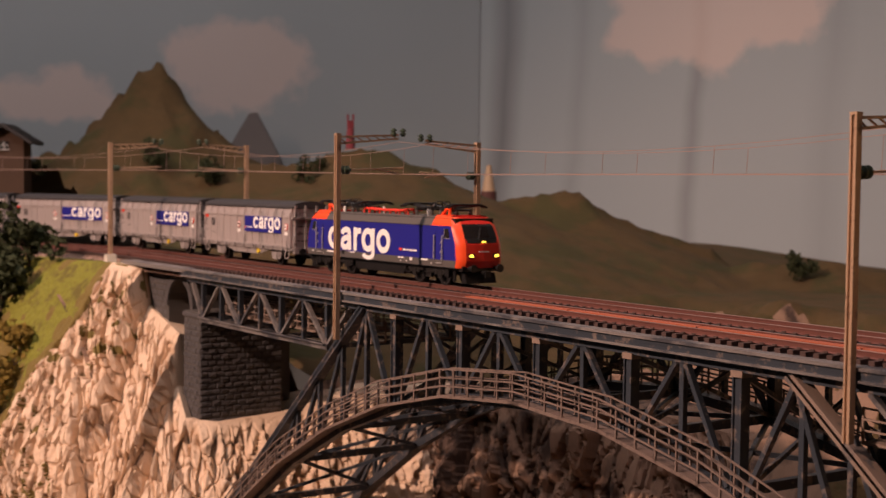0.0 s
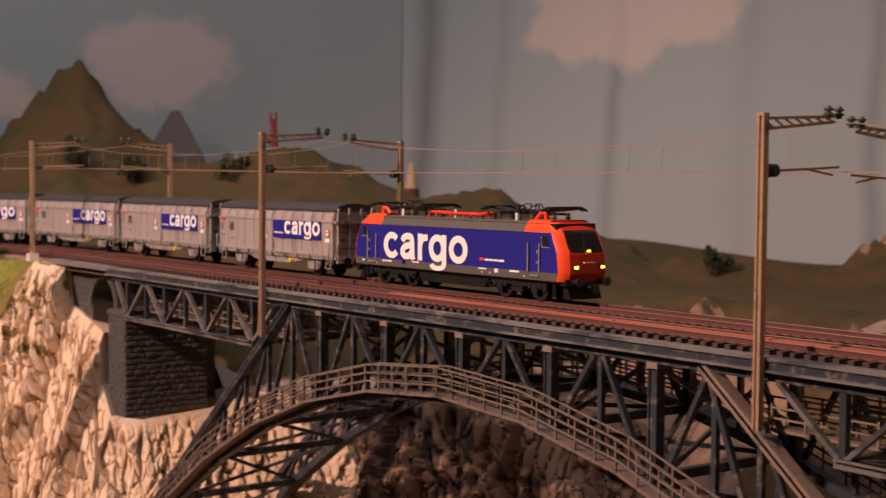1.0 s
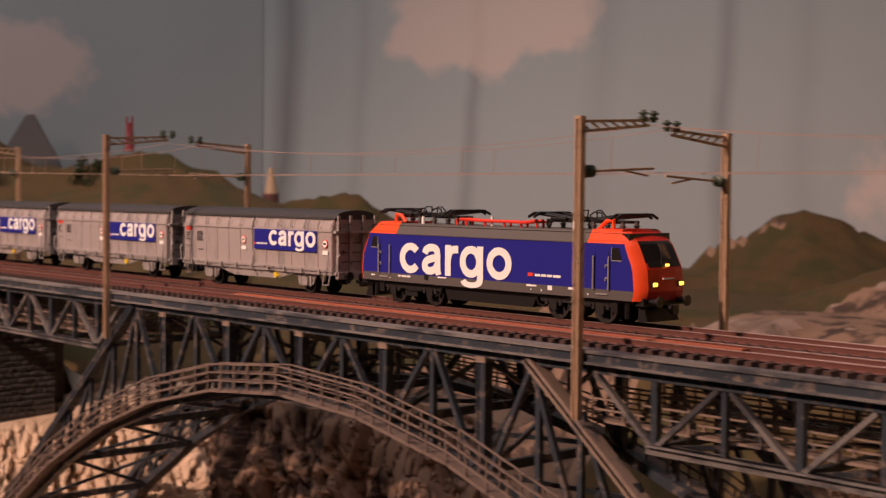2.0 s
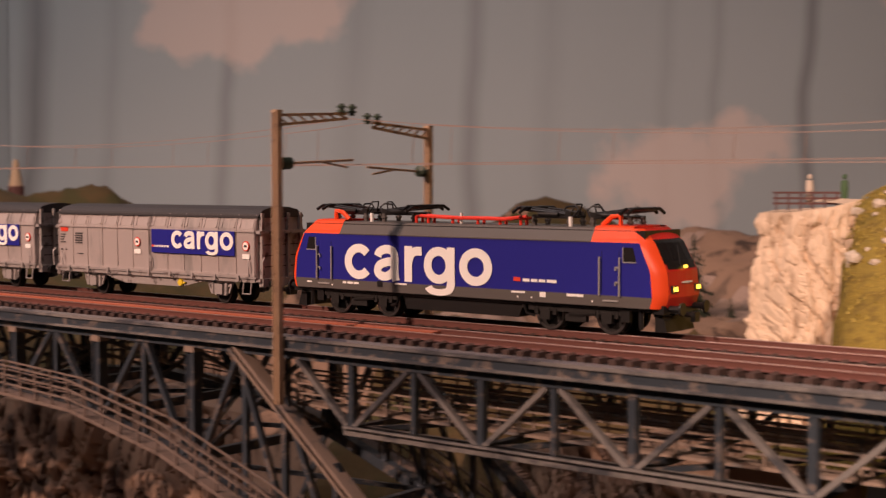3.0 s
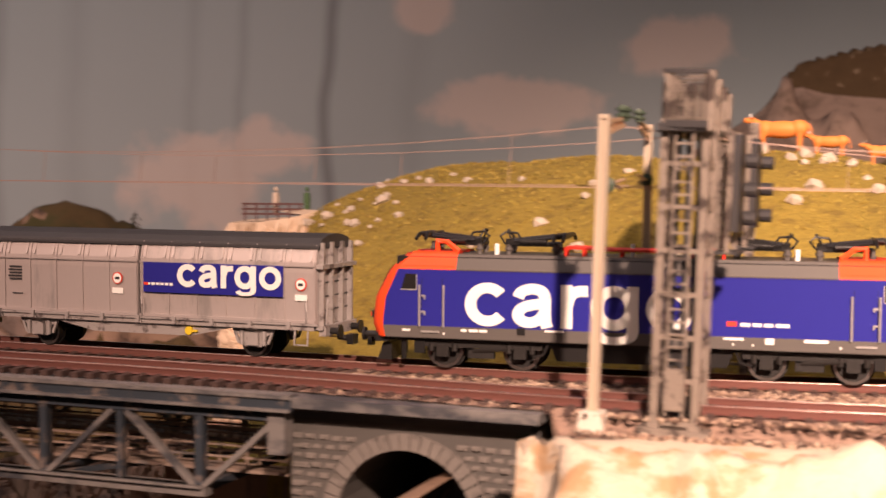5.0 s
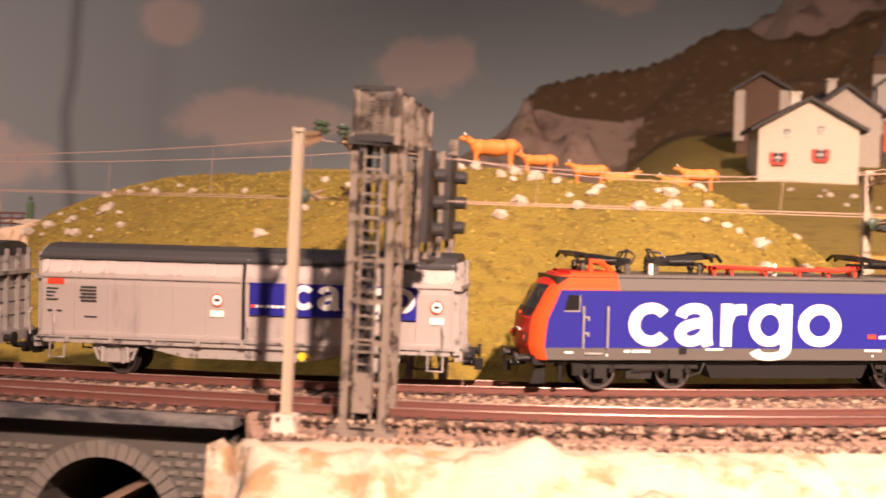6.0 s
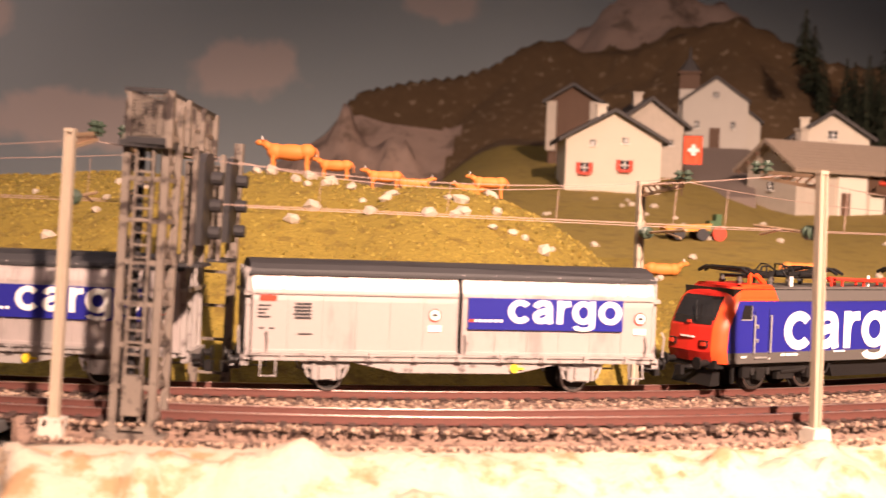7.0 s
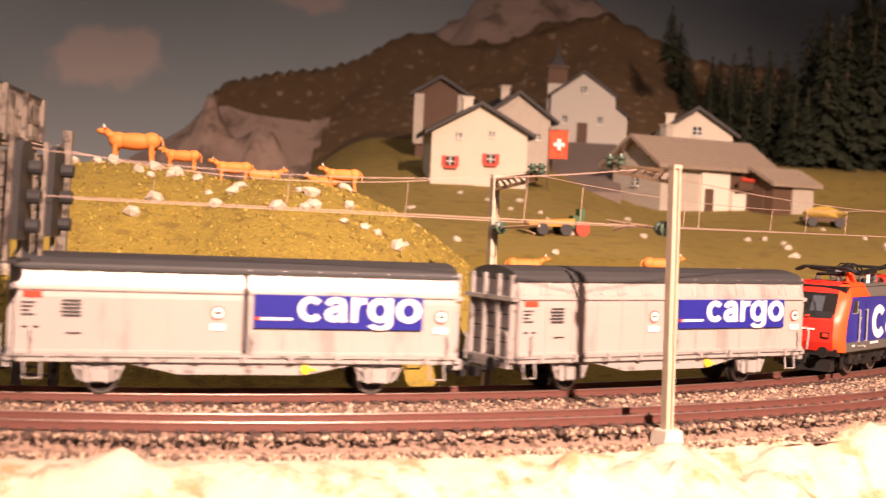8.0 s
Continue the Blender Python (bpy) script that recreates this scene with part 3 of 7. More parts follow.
# ---------------------------------------------------------------- overhead line
def build_mast(x, y, s_dir, foot, top, arm, label, mat, base=False, heading=0.0, lean=0.0):
    """A catenary mast; its arm reaches s_dir (+1 away from the visitors) over the track."""
    m = thing("catenary_mast", label, "catenary mast", group="masts of the overhead line", at=pose(x, y, foot, 0, lean, math.degrees(heading)))
    h = top - foot
    w = 0.0029
    a, b, c = w * 0.56, w * 0.28, w * 0.55
    part("pole", Geo().prism([(-a, -c), (-b, -c), (-b, -c * 0.35), (b, -c * 0.35), (b, -c), (a, -c), (a, c), (b, c), (b, c * 0.35), (-b, c * 0.35), (-b, c), (-a, c)], 0, h, "z"), mat, m)
    part("cap", Geo().box((0, 0, h + 0.0006), (w * 1.2, w * 1.2, 0.0012)), mat, m)
    d = s_dir
    g = Geo()
    g.bar((0, 0, h - 0.0010), (0, d * arm, h + 0.0012), 0.0014, 0.0012).bar((0, 0, h - 0.0052), (0, d * arm, h - 0.0010), 0.0014, 0.0012)
    n = 7
    for k in range(n):
        y0, y1 = d * arm * k / n, d * arm * (k + 1) / n
        a = h - 0.0010 + 0.0022 * k / n
        c = h - 0.0052 + 0.0042 * (k + 1) / n
        g.bar((0, y0, a), (0, y1, c), 0.0007, 0.0007)
    a = part("arm", g, MAST, m)
    fins = [(0, 0.0012), (0.2, 0.0012), (0.25, 0.0021), (0.4, 0.0021), (0.45, 0.0012), (0.6, 0.0012), (0.65, 0.0021), (0.8, 0.0021), (0.85, 0.0012), (1, 0.0010)]
    for k in (-0.0035, 0.0035):
        part("insulator", Geo().lathe((0, d * arm + k, h + 0.0004), (0, d * arm + k, h + 0.0056), fins), INSUL, m)
    part("insulator", Geo().lathe((0, d * 0.0022, h - 0.0215), (0, d * 0.0090, h - 0.0213), [(u, r * 1.3) for u, r in fins]), INSUL, m)
    g = Geo().rod((0, d * 0.009, h - 0.0213), (0, d * (arm + 0.004), h - 0.0195), 0.0006, 6)
    g.rod((0, d * arm * 0.6, h - 0.0205), (0, d * arm, h - 0.0228), 0.0005, 6)
    part("steady_arm", g, MAST, m)
    if base:
        part("foundation", Geo().prism([(-0.0046, 0), (0.0046, 0), (0.0034, 0.0075), (-0.0034, 0.0075)], -0.0042, 0.0042), CONCRETE, m, "pale concrete foundation")
    return m


def catenary(label, posts):
    """Messenger and contact wire with droppers between the mast arms; posts are points of the contact wire."""
    t = thing("overhead_wire", label, "overhead wire", group="overhead wires")
    for p, q in zip(posts, posts[1:]):
        p, q = Vector(p), Vector(q)
        n = 10
        up = lambda u: 0.0205 - 0.009 * 4 * u * (1 - u)
        pts = [p.lerp(q, i / n) + Vector((0, 0, up(i / n))) for i in range(n + 1)]
        part("messenger_wire", Geo().path(pts, 0.00020, 4), WIRE, t)
        part("contact_wire", Geo().rod(p, q, 0.00023, 4), WIRE, t)
        k = max(2, int((q - p).length / 0.07))
        for i in range(k):
            u = (i + 0.5) / k
            part("dropper", Geo().rod(p.lerp(q, u), p.lerp(q, u) + Vector((0.001, 0, up(u))), 0.00016, 4), WIRE, t)
    return t


CONCRETE = material("pale concrete", (0.62, 0.57, 0.49), 0.8, var=0.12, bump=0.25)


# ---------------------------------------------------------------- rolling stock
def wheelset(parent, x, r=0.0072):
    g = Geo()
    for y in (-0.0085, 0.0085):
        k = 1 if y > 0 else -1
        g.rod((0, y - k * 0.0012, 0), (0, y + k * 0.0014, 0), r, 20)
        g.rod((0, y - k * 0.0022, 0), (0, y - k * 0.0012, 0), r + 0.0007, 20)
        g.rod((0, y + k * 0.0014, 0), (0, y + k * 0.0024, 0), r * 0.3, 10)
    g.rod((0, -0.008, 0), (0, 0.008, 0), 0.0012, 8)
    w = part("wheelset", g, IRON, parent, at=pose(x, 0, r))
    t = Geo()
    for y in (-0.0099, 0.0099):
        for k in range(20):
            a, b = k * math.tau / 20, (k + 1) * math.tau / 20
            q = [(rr * math.cos(c), y, rr * math.sin(c)) for c in (a, b) for rr in (r * 0.97, r * 0.82)]
            q2 = [(u, y * 1.004, v) for u, _, v in q]
            t.add(q + q2, [(0, 1, 3, 2), (4, 6, 7, 5), (0, 4, 5, 1), (2, 3, 7, 6)])
    part("tyre", t, TREAD, w, "bare steel tyre rim")
    g = Geo()
    for y in (-0.0101, 0.0101):
        for k in range(5):
            a = k * math.tau / 5
            g.rod((r * 0.5 * math.cos(a), y - 0.0001, r * 0.5 * math.sin(a)), (r * 0.5 * math.cos(a), y + 0.0001, r * 0.5 * math.sin(a)), r * 0.12, 8)
    part("wheel_hole", g, BLACK, w)
    return w


def bars(parent, y, rows, mat, name="small_lettering"):
    """Unreadable print: plain bars (x0, x1, z, height)."""
    g = Geo()
    for x0, x1, z, h in rows:
        g.box(((x0 + x1) / 2, y, z), (x1 - x0, 0.0002, h))
    return part(name, g, mat, parent)


def build_loco():
    L = thing("electric_locomotive", "blue and orange electric freight locomotive with white cargo lettering", "locomotive")
    zs = [0.0122, 0.0167, 0.0270, 0.0382, 0.0438]
    side_x = [0.0968, 0.0978, 0.0968, 0.0918, 0.0872]
    corn_x = [0.1012, 0.1030, 0.1020, 0.0962, 0.0902]
    mid_x = [0.1022, 0.1042, 0.1032, 0.0974, 0.0910]
    side_y = [0.0171, 0.0171, 0.0171, 0.0171, 0.0138]
    corn_y = [0.0126, 0.0126, 0.0124, 0.0118, 0.0098]
    # roof: slope panels and top, grey between the orange ends
    g = Geo()
    for k in (-1, 1):
        g.add([(-0.0693, k * 0.0171, zs[3]), (0.0693, k * 0.0171, zs[3]), (0.0693, k * 0.0138, zs[4]), (-0.0693, k * 0.0138, zs[4]), (-0.0693, k * 0.0150, zs[3]), (0.0693, k * 0.0150, zs[3]), (0.0693, k * 0.0120, zs[4]), (-0.0693, k * 0.0120, zs[4])],
              [(0, 1, 2, 3), (4, 5, 6, 7), (0, 1, 5, 4), (3, 2, 6, 7)])
    g.box((0, 0, 0.0433), (0.1400, 0.0272, 0.0014))
    part("roof", g, GREY, L)
    g = Geo()
    for k in (-1, 1):
        g.box((0, k * 0.0172, 0.0383), (0.1380, 0.0004, 0.0005))
    part("rain_gutter", g, GREY, L)
    for k in (-1, 1):
        # blue wall
        g = Geo()
        x1, x2, x3 = side_x[1], side_x[2], side_x[3]
        poly = [(-x1, zs[1]), (x1, zs[1]), (x2, zs[2]), (x3, zs[3]), (-x3, zs[3]), (-x2, zs[2])]
        g.prism(poly, k * 0.0155, k * 0.0171)
        w = part("side_wall", g, BLUE, L)
        gs = Geo().prism([(-side_x[0], zs[0]), (side_x[0], zs[0]), (side_x[1], zs[1]), (-side_x[1], zs[1])], k * 0.0155, k * 0.0172)
        sk = part("skirt", gs, GREY, L)
        me = word(WHITE, -0.0658, 0.0203, 0.0121, 0.0175, 0.0337)
        part("lettering", me, None, w, "large white word cargo", at=pose(0, k * 0.0173, 0, 0, 0, 0 if k < 0 else 180))
        bars(w, k * 0.0173, [(0.0310, 0.0345, 0.0214, 0.0017)] if k < 0 else [(-0.0345, -0.0310, 0.0214, 0.0017)], TAILR, "red_badge")
        bars(w, k * 0.0173, [(0.0358 + u, 0.0358 + u + v, 0.0212, 0.0012) for u, v in ((0, 0.0034), (0.0042, 0.0032), (0.0082, 0.0032), (0.0122, 0.0048))] if k < 0 else [(-0.0358 - u - v, -0.0358 - u, 0.0212, 0.0012) for u, v in ((0, 0.0034), (0.0042, 0.0032), (0.0082, 0.0032), (0.0122, 0.0048))], WHITE)
        bars(sk, k * 0.0174, [(-0.0670, -0.0648, 0.0155, 0.0010), (-0.0640, -0.0605, 0.0155, 0.0010), (-0.0600, -0.0570, 0.0155, 0.0010), (0.030, 0.037, 0.0160, 0.0008), (0.058, 0.066, 0.0160, 0.0011), (0.0445, 0.0475, 0.0155, 0.0022), (-0.016, -0.010, 0.0140, 0.0007), (-0.090, -0.087, 0.0150, 0.0008), (-0.035, -0.028, 0.0163, 0.0007), (0.033, 0.0336, 0.0140, 0.0008), (0.04, 0.0406, 0.0140, 0.0008), (0.070, 0.0706, 0.0140, 0.0008), (-0.074, -0.0734, 0.0140, 0.0008)], WHITE)
        bars(sk, k * 0.01745, [(-0.0455, -0.0425, 0.0158, 0.0026)], BLACK, "data_plate")
        for e in (-1, 1):
            # cab door with its two handrails, window, steps
            for u in (0.0738, 0.0832):
                part("handrail", Geo().rod((e * u, k * 0.0180, 0.0166), (e * u, k * 0.0180, 0.0322), 0.00042, 6).box((e * u, k * 0.0175, 0.0168), (0.0006, 0.0012, 0.0006)).box((e * u, k * 0.0175, 0.0320), (0.0006, 0.0012, 0.0006)), CHROME, w)
            part("door_seam", Geo().box((e * 0.0745, k * 0.01712, 0.0262), (0.0002, 0.0002, 0.017)).box((e * 0.0825, k * 0.01712, 0.0262), (0.0002, 0.0002, 0.017)), BLACK, w)
            for z in (0.0222, 0.0282):
                part("door_handle", Geo().box((e * 0.0818, k * 0.0176, z), (0.0016, 0.0008, 0.0006)).box((e * 0.0812, k * 0.0176, z - 0.0006), (0.0005, 0.0008, 0.0014)), CHROME, w)
            gw = Geo().prism([(e * 0.0845, 0.0304), (e * 0.0906, 0.0304), (e * 0.0890, 0.0364), (e * 0.0845, 0.0364)], k * 0.0168, k * 0.01725)
            wi = part("side_window", gw, GLASS, w)
            part("window_frame", Geo().bar((e * 0.0845, k * 0.0173, 0.0304), (e * 0.0906, k * 0.0173, 0.0304), 0.0003, 0.0004).bar((e * 0.0845, k * 0.0173, 0.0304), (e * 0.0845, k * 0.0173, 0.0364), 0.0003, 0.0004), CHROME, wi)
            part("footstep", Geo().box((e * 0.079, k * 0.0173, 0.0146), (0.0070, 0.0012, 0.0006)), CHROME, sk)
    for e in (-1, 1):
        for k in (-1, 1):
            # rounded orange corner, and the orange end of the roof slope
            g = Geo()
            lev = [zs[0] + (zs[4] - zs[0]) * i / 16 for i in range(17)]
            soft = lambda q, z: sum(float(np.interp(z + h, zs, q)) for h in (-0.0014, -0.0007, 0, 0.0007, 0.0014)) / 5
            vs = []
            for z in lev:
                sx, sy, cx_, cy_ = (soft(q, z) if zs[0] < z < zs[4] else float(np.interp(z, zs, q)) for q in (side_x, side_y, corn_x, corn_y))
                for i in range(7):
                    t = i / 6
                    bx = (1 - t) ** 2 * sx + 2 * t * (1 - t) * (sx * 0.45 + cx_ * 0.55 + 0.0006) + t * t * cx_
                    by = (1 - t) ** 2 * sy + 2 * t * (1 - t) * (sy * 0.72 + cy_ * 0.28) + t * t * cy_
                    vs.append((e * bx, k * (by + 0.0001), z))
            g.add(vs, [(i * 7 + j, i * 7 + j + 1, i * 7 + j + 8, i * 7 + j + 7) for i in range(16) for j in range(6)])
            slope = [(0.0693, 0.01715, zs[3]), (side_x[3] + 0.0003, 0.01715, zs[3]), (side_x[4] + 0.0003, 0.0139, zs[4]), (0.0693, 0.0139, zs[4]), (side_x[4], 0.0128, zs[4] + 0.0008), (0.0693, 0.0128, zs[4] + 0.0008), (side_x[4], 0.0100, zs[4] + 0.0010), (0.0693, 0.0100, zs[4] + 0.0010)]
            g.add([(e * q[0], k * q[1], q[2]) for q in slope], [(0, 1, 2, 3), (3, 2, 4, 5), (5, 4, 6, 7)])
            part("cab_corner", g, ORANGE, L, smooth=True)
        # red front below and above, windscreen between
        def band(i0, f0, i1, f1, inset=0.0):
            vs = []
            for i, f in ((i0, f0), (i1, f1)):
                j = min(i + 1, 4)
                mix = lambda q: q[i] + (q[j] - q[i]) * f
                for u in (-1, -0.5, 0, 0.5, 1):
                    x = mix(corn_x) + (mix(mid_x) - mix(corn_x)) * (1 - u * u) - inset
                    vs.append((e * x, u * (mix(corn_y) - (0.0008 if inset < 0 else 0)), mix(zs)))
            return vs, [(q, q + 1, q + 6, q + 5) for q in range(4)]
        g = Geo()
        g.add(*band(0, 0.0, 1, 0.0)).add(*band(1, 0.0, 2, 0.0)).add(*band(2, 0.0, 2, 0.25)).add(*band(3, 0.25, 4, 0.0))
        rim = [(0.0693, -0.0137), (0.0874, -0.0137), (0.0904, -0.0097), (0.0911, 0.0), (0.0904, 0.0097), (0.0874, 0.0137), (0.0693, 0.0137)]
        g.prism([(e * q[0], q[1]) for q in rim], 0.0426, 0.0440, "z")
        g.prism([(e * 0.0705, -0.0100), (e * 0.0862, -0.0100), (e * 0.0885, 0.0), (e * 0.0862, 0.0100), (e * 0.0705, 0.0100)], 0.0439, 0.0449, "z")
        f = part("cab_front", g, RED, L)
        lower = [(side_x[3] - 0.0010, -0.0166), (corn_x[3] - 0.0016, -0.0112), (mid_x[3] - 0.0018, 0.0), (corn_x[3] - 0.0016, 0.0112), (side_x[3] - 0.0010, 0.0166), (0.070, 0.0166), (0.070, -0.0166)]
        upper = [(side_x[4] - 0.0006, -0.0135), (corn_x[4] - 0.0006, -0.0095), (mid_x[4] - 0.0006, 0.0), (corn_x[4] - 0.0006, 0.0095), (side_x[4] - 0.0006, 0.0135), (0.070, 0.0135), (0.070, -0.0135)]
        vs = [(e * q[0], q[1], zs[3] + 0.0014) for q in lower] + [(e * q[0], q[1], zs[4] - 0.0002) for q in upper]
        part("cab_brow", Geo().add(vs, [(i, (i + 1) % 7, (i + 1) % 7 + 7, i + 7) for i in range(7)] + [tuple(range(7))[::-1], tuple(range(7, 14))]), ORANGE, L)
        ws = part("windscreen", Geo().add(*band(2, 0.25, 3, 0.0)).add(*band(3, 0.0, 3, 0.25)), GLASS, f, "dark windscreen")
        part("wiper", Geo().bar((e * 0.1030, -0.004, 0.0292), (e * 0.0998, -0.0005, 0.0372), 0.0003, 0.0004), BLACK, ws)
        part("lamp_strip", Geo().add(*band(2, 0.08, 2, 0.36, -0.0003)), BLACK, f)
        part("nose_bar", Geo().box((e * 0.1041, 0, 0.0225), (0.0005, 0.008, 0.0007)), WHITE, f)
        lit = LAMPY if e > 0 else TAILR
        for k in (-1, 1):
            part("headlamp_housing", Geo().box((e * 0.1030, k * 0.0092, 0.0200), (0.0020, 0.0042, 0.0028)), BLACK, f)
            part("headlamp", Geo().box((e * 0.1040, k * 0.0096, 0.0200), (0.0010, 0.0026, 0.0017)), lit, f, "glowing yellow headlamp" if e > 0 else "")
        part("top_lamp", Geo().box((e * 0.1034, 0.0, 0.0287), (0.0008, 0.0020, 0.0011)), lit, f)
        # buffers, coupling, plough
        for k in (-1, 1):
            part("buffer", Geo().rod((e * 0.1000, k * 0.0100, 0.0122), (e * 0.1068, k * 0.0100, 0.0122), 0.0013, 10).rod((e * 0.1068, k * 0.0100, 0.0122), (e * 0.1078, k * 0.0100, 0.0122), 0.0026, 12), BLACK, L)
        part("buffer_beam", Geo().box((e * 0.0990, 0, 0.0118), (0.0050, 0.029, 0.0036)), BLACK, L)
        part("plough", Geo().prism([(e * 0.0960, 0.0026), (e * 0.1015, 0.0026), (e * 0.0995, 0.0090), (e * 0.0960, 0.0090)], -0.0115, 0.0115), BLACK, L)
        part("coupling", Geo().rod((e * 0.101, 0, 0.0095), (e * 0.1075, 0, 0.0090), 0.0011, 8).box((e * 0.1078, 0, 0.0086), (0.002, 0.004, 0.004)), BLACK, L)
        # bogie
        b = part("bogie_frame", Geo(), BLACK, L) if False else None
        g = Geo()
        for k in (-1, 1):
            g.prism([(e * 0.060 - 0.0235, 0.0085), (e * 0.060 + 0.0235, 0.0085), (e * 0.060 + 0.0235, 0.0112), (e * 0.060 + 0.010, 0.0116), (e * 0.060 + 0.006, 0.0135), (e * 0.060 - 0.006, 0.0135), (e * 0.060 - 0.010, 0.0116), (e * 0.060 - 0.0235, 0.0112)], k * 0.0118, k * 0.0138)
            for u in (-0.015, 0.015):
                g.box((e * 0.060 + u, k * 0.0128, 0.0072), (0.0048, 0.0026, 0.0046))
                for q in (-0.0045, 0.0045):
                    g.rod((e * 0.060 + u + q, k * 0.0132, 0.0070), (e * 0.060 + u + q, k * 0.0132, 0.0100), 0.0013, 8)
            g.rod((e * 0.060 - 0.003, k * 0.0136, 0.0075), (e * 0.060 + 0.010, k * 0.0142, 0.0085), 0.0008, 6)
            g.box((e * 0.060, k * 0.0126, 0.0062), (0.010, 0.0024, 0.0030))
        g.box((e * 0.060, 0, 0.0105), (0.030, 0.018, 0.004))
        part("bogie_frame", g, IRON, L)
        for u in (-0.015, 0.015):
            WHEELS.append((wheelset(L, e * 0.060 + u), 0.0072))
        # pantographs: two folded per end
        for cx, d in ((e * 0.0738, 1), (e * 0.0405, -1)):
            d = d * e
            g = Geo()
            pieces = []
            for k in (-1, 1):
                y = k * 0.0052
                pieces.append(("lower_arm", Geo().rod((cx - d * 0.010, y, 0.0492), (cx + d * 0.011, y * 1.5, 0.0512), 0.0007, 6)))
                pieces.append(("upper_arm", Geo().rod((cx - d * 0.010, y * 0.9, 0.0498), (cx + d * 0.012, y * 1.2, 0.0522), 0.00055, 6)))
                pieces.append(("bearing", Geo().box((cx - d * 0.0105, y, 0.0490), (0.0030, 0.0016, 0.0026))))
                g.rod((cx - d * 0.012, y, 0.0482), (cx + d * 0.008, y, 0.0482), 0.0008, 6)
            for u in (-0.012, -0.004, 0.006):
                g.rod((cx + d * u, -0.0056, 0.0483), (cx + d * u, 0.0056, 0.0483), 0.0005, 6)
            for u in (0.008, 0.0115):
                pieces.append(("collector_bow", Geo().path([(cx + d * u, -0.0150, 0.0500), (cx + d * u, -0.0110, 0.0518), (cx + d * u, 0.0110, 0.0518), (cx + d * u, 0.0150, 0.0500)], 0.00075, 6)))
            for y in (-0.0100, 0.0100):
                pieces.append(("bow_link", Geo().rod((cx + d * 0.008, y, 0.0518), (cx + d * 0.0115, y, 0.0518), 0.0005, 5)))
            pieces.append(("knee_hoop", Geo().path([(cx - d * 0.0125, -0.0050, 0.0484), (cx - d * 0.0145, -0.0040, 0.0512), (cx - d * 0.0125, -0.0030, 0.0528), (cx - d * 0.0080, -0.0030, 0.0524), (cx - d * 0.0065, -0.0040, 0.0500)], 0.00045, 6)))
            pieces.append(("knee_hoop", Geo().path([(cx - d * 0.010, -0.004, 0.0495), (cx - d * 0.012, -0.002, 0.0535), (cx - d * 0.0125, 0.002, 0.0535), (cx - d * 0.010, 0.004, 0.0495)], 0.0004, 5)))
            pieces.append(("lift_cylinder", Geo().rod((cx - d * 0.006, -0.0066, 0.0492), (cx + d * 0.004, -0.0066, 0.0494), 0.0009, 8)))
            pg = part("pantograph", g, BLACK, L, "folded black pantograph", at=pose(0, 0, 0.0010))
            for nm, geo in pieces:
                part(nm, geo, BLACK, pg)
            for u in (-0.011, 0.007):
                for k in (-1, 1):
                    part("pantograph_foot", Geo().lathe((cx + d * u, k * 0.0052, 0.0442), (cx + d * u, k * 0.0052, 0.0482), [(0, 0.0011), (0.4, 0.0011), (0.45, 0.0016), (0.6, 0.0016), (0.65, 0.0011), (1, 0.0011)], 8), GREY, pg)
            part("copper_spring", Geo().rod((cx - d * 0.0095, -0.0030, 0.0494), (cx - d * 0.0095, 0.0030, 0.0494), 0.0011, 8), TREAD, pg)
        part("roof_insulator", Geo().rod((e * 0.0550, -0.010, 0.0452), (e * 0.0550, -0.010, 0.0495), 0.0009, 8), WHITE, L)
        part("orange_conduit", Geo().path([(e * 0.070, -0.009, 0.0462), (e * 0.0745, -0.009, 0.0498), (e * 0.0785, -0.009, 0.0502), (e * 0.0785, -0.009, 0.0460)], 0.0011, 6), ORANGE, L)
    g = Geo()
    pts = [(-0.030, 0.0012, 0.0478), (-0.026, 0, 0.0486), (-0.010, -0.001, 0.0480), (0.010, -0.001, 0.0480), (0.022, -0.002, 0.0478), (0.030, -0.001, 0.0490)]
    for y in (-0.009, -0.0045):
        g.path([(u, y + v, w) for u, v, w in pts], 0.0008, 6)
        for u in (-0.029, -0.022, -0.008, 0.006, 0.018, 0.029):
            g.rod((u, y, 0.0452), (u, y, 0.0482), 0.0007, 6)
    for u in (-0.029, -0.022, 0.018, 0.029):
        g.rod((u, -0.009, 0.0482), (u, 0.002, 0.0482), 0.0006, 6)
    part("roof_conduit", g, REDC, L, "bright red high-voltage roof conduit")
    part("roof_horn", Geo().rod((-0.004, -0.008, 0.0452), (-0.004, -0.008, 0.0502), 0.0007, 8), WHITE, L)
    # underframe
    part("underframe", Geo().box((0, 0, 0.0118), (0.192, 0.0300, 0.0020)), BLACK, L)
    part("transformer_tank", Geo().prism([(-0.034, 0.0118), (0.034, 0.0118), (0.031, 0.0048), (-0.031, 0.0048)], -0.0135, 0.0135), BLACK, L)
    part("inner_core", Geo().box((0, 0, 0.028), (0.186, 0.0290, 0.030)), BLACK, L)
    for e in (-1, 1):
        for k in (-1, 1):
            part("brake_pipe", Geo().path([(e * 0.034, k * 0.0145, 0.0115), (e * 0.036, k * 0.0145, 0.0070), (e * 0.040, k * 0.0140, 0.0060)], 0.0006, 5), BLACK, L)
            part("sand_box", Geo().box((e * 0.084, k * 0.0135, 0.0090), (0.004, 0.002, 0.006)), BLACK, L)
            part("sand_pipe", Geo().rod((e * 0.0905, k * 0.0128, 0.0115), (e * 0.0905, k * 0.0128, 0.0035), 0.0011, 6), BLACK, L)
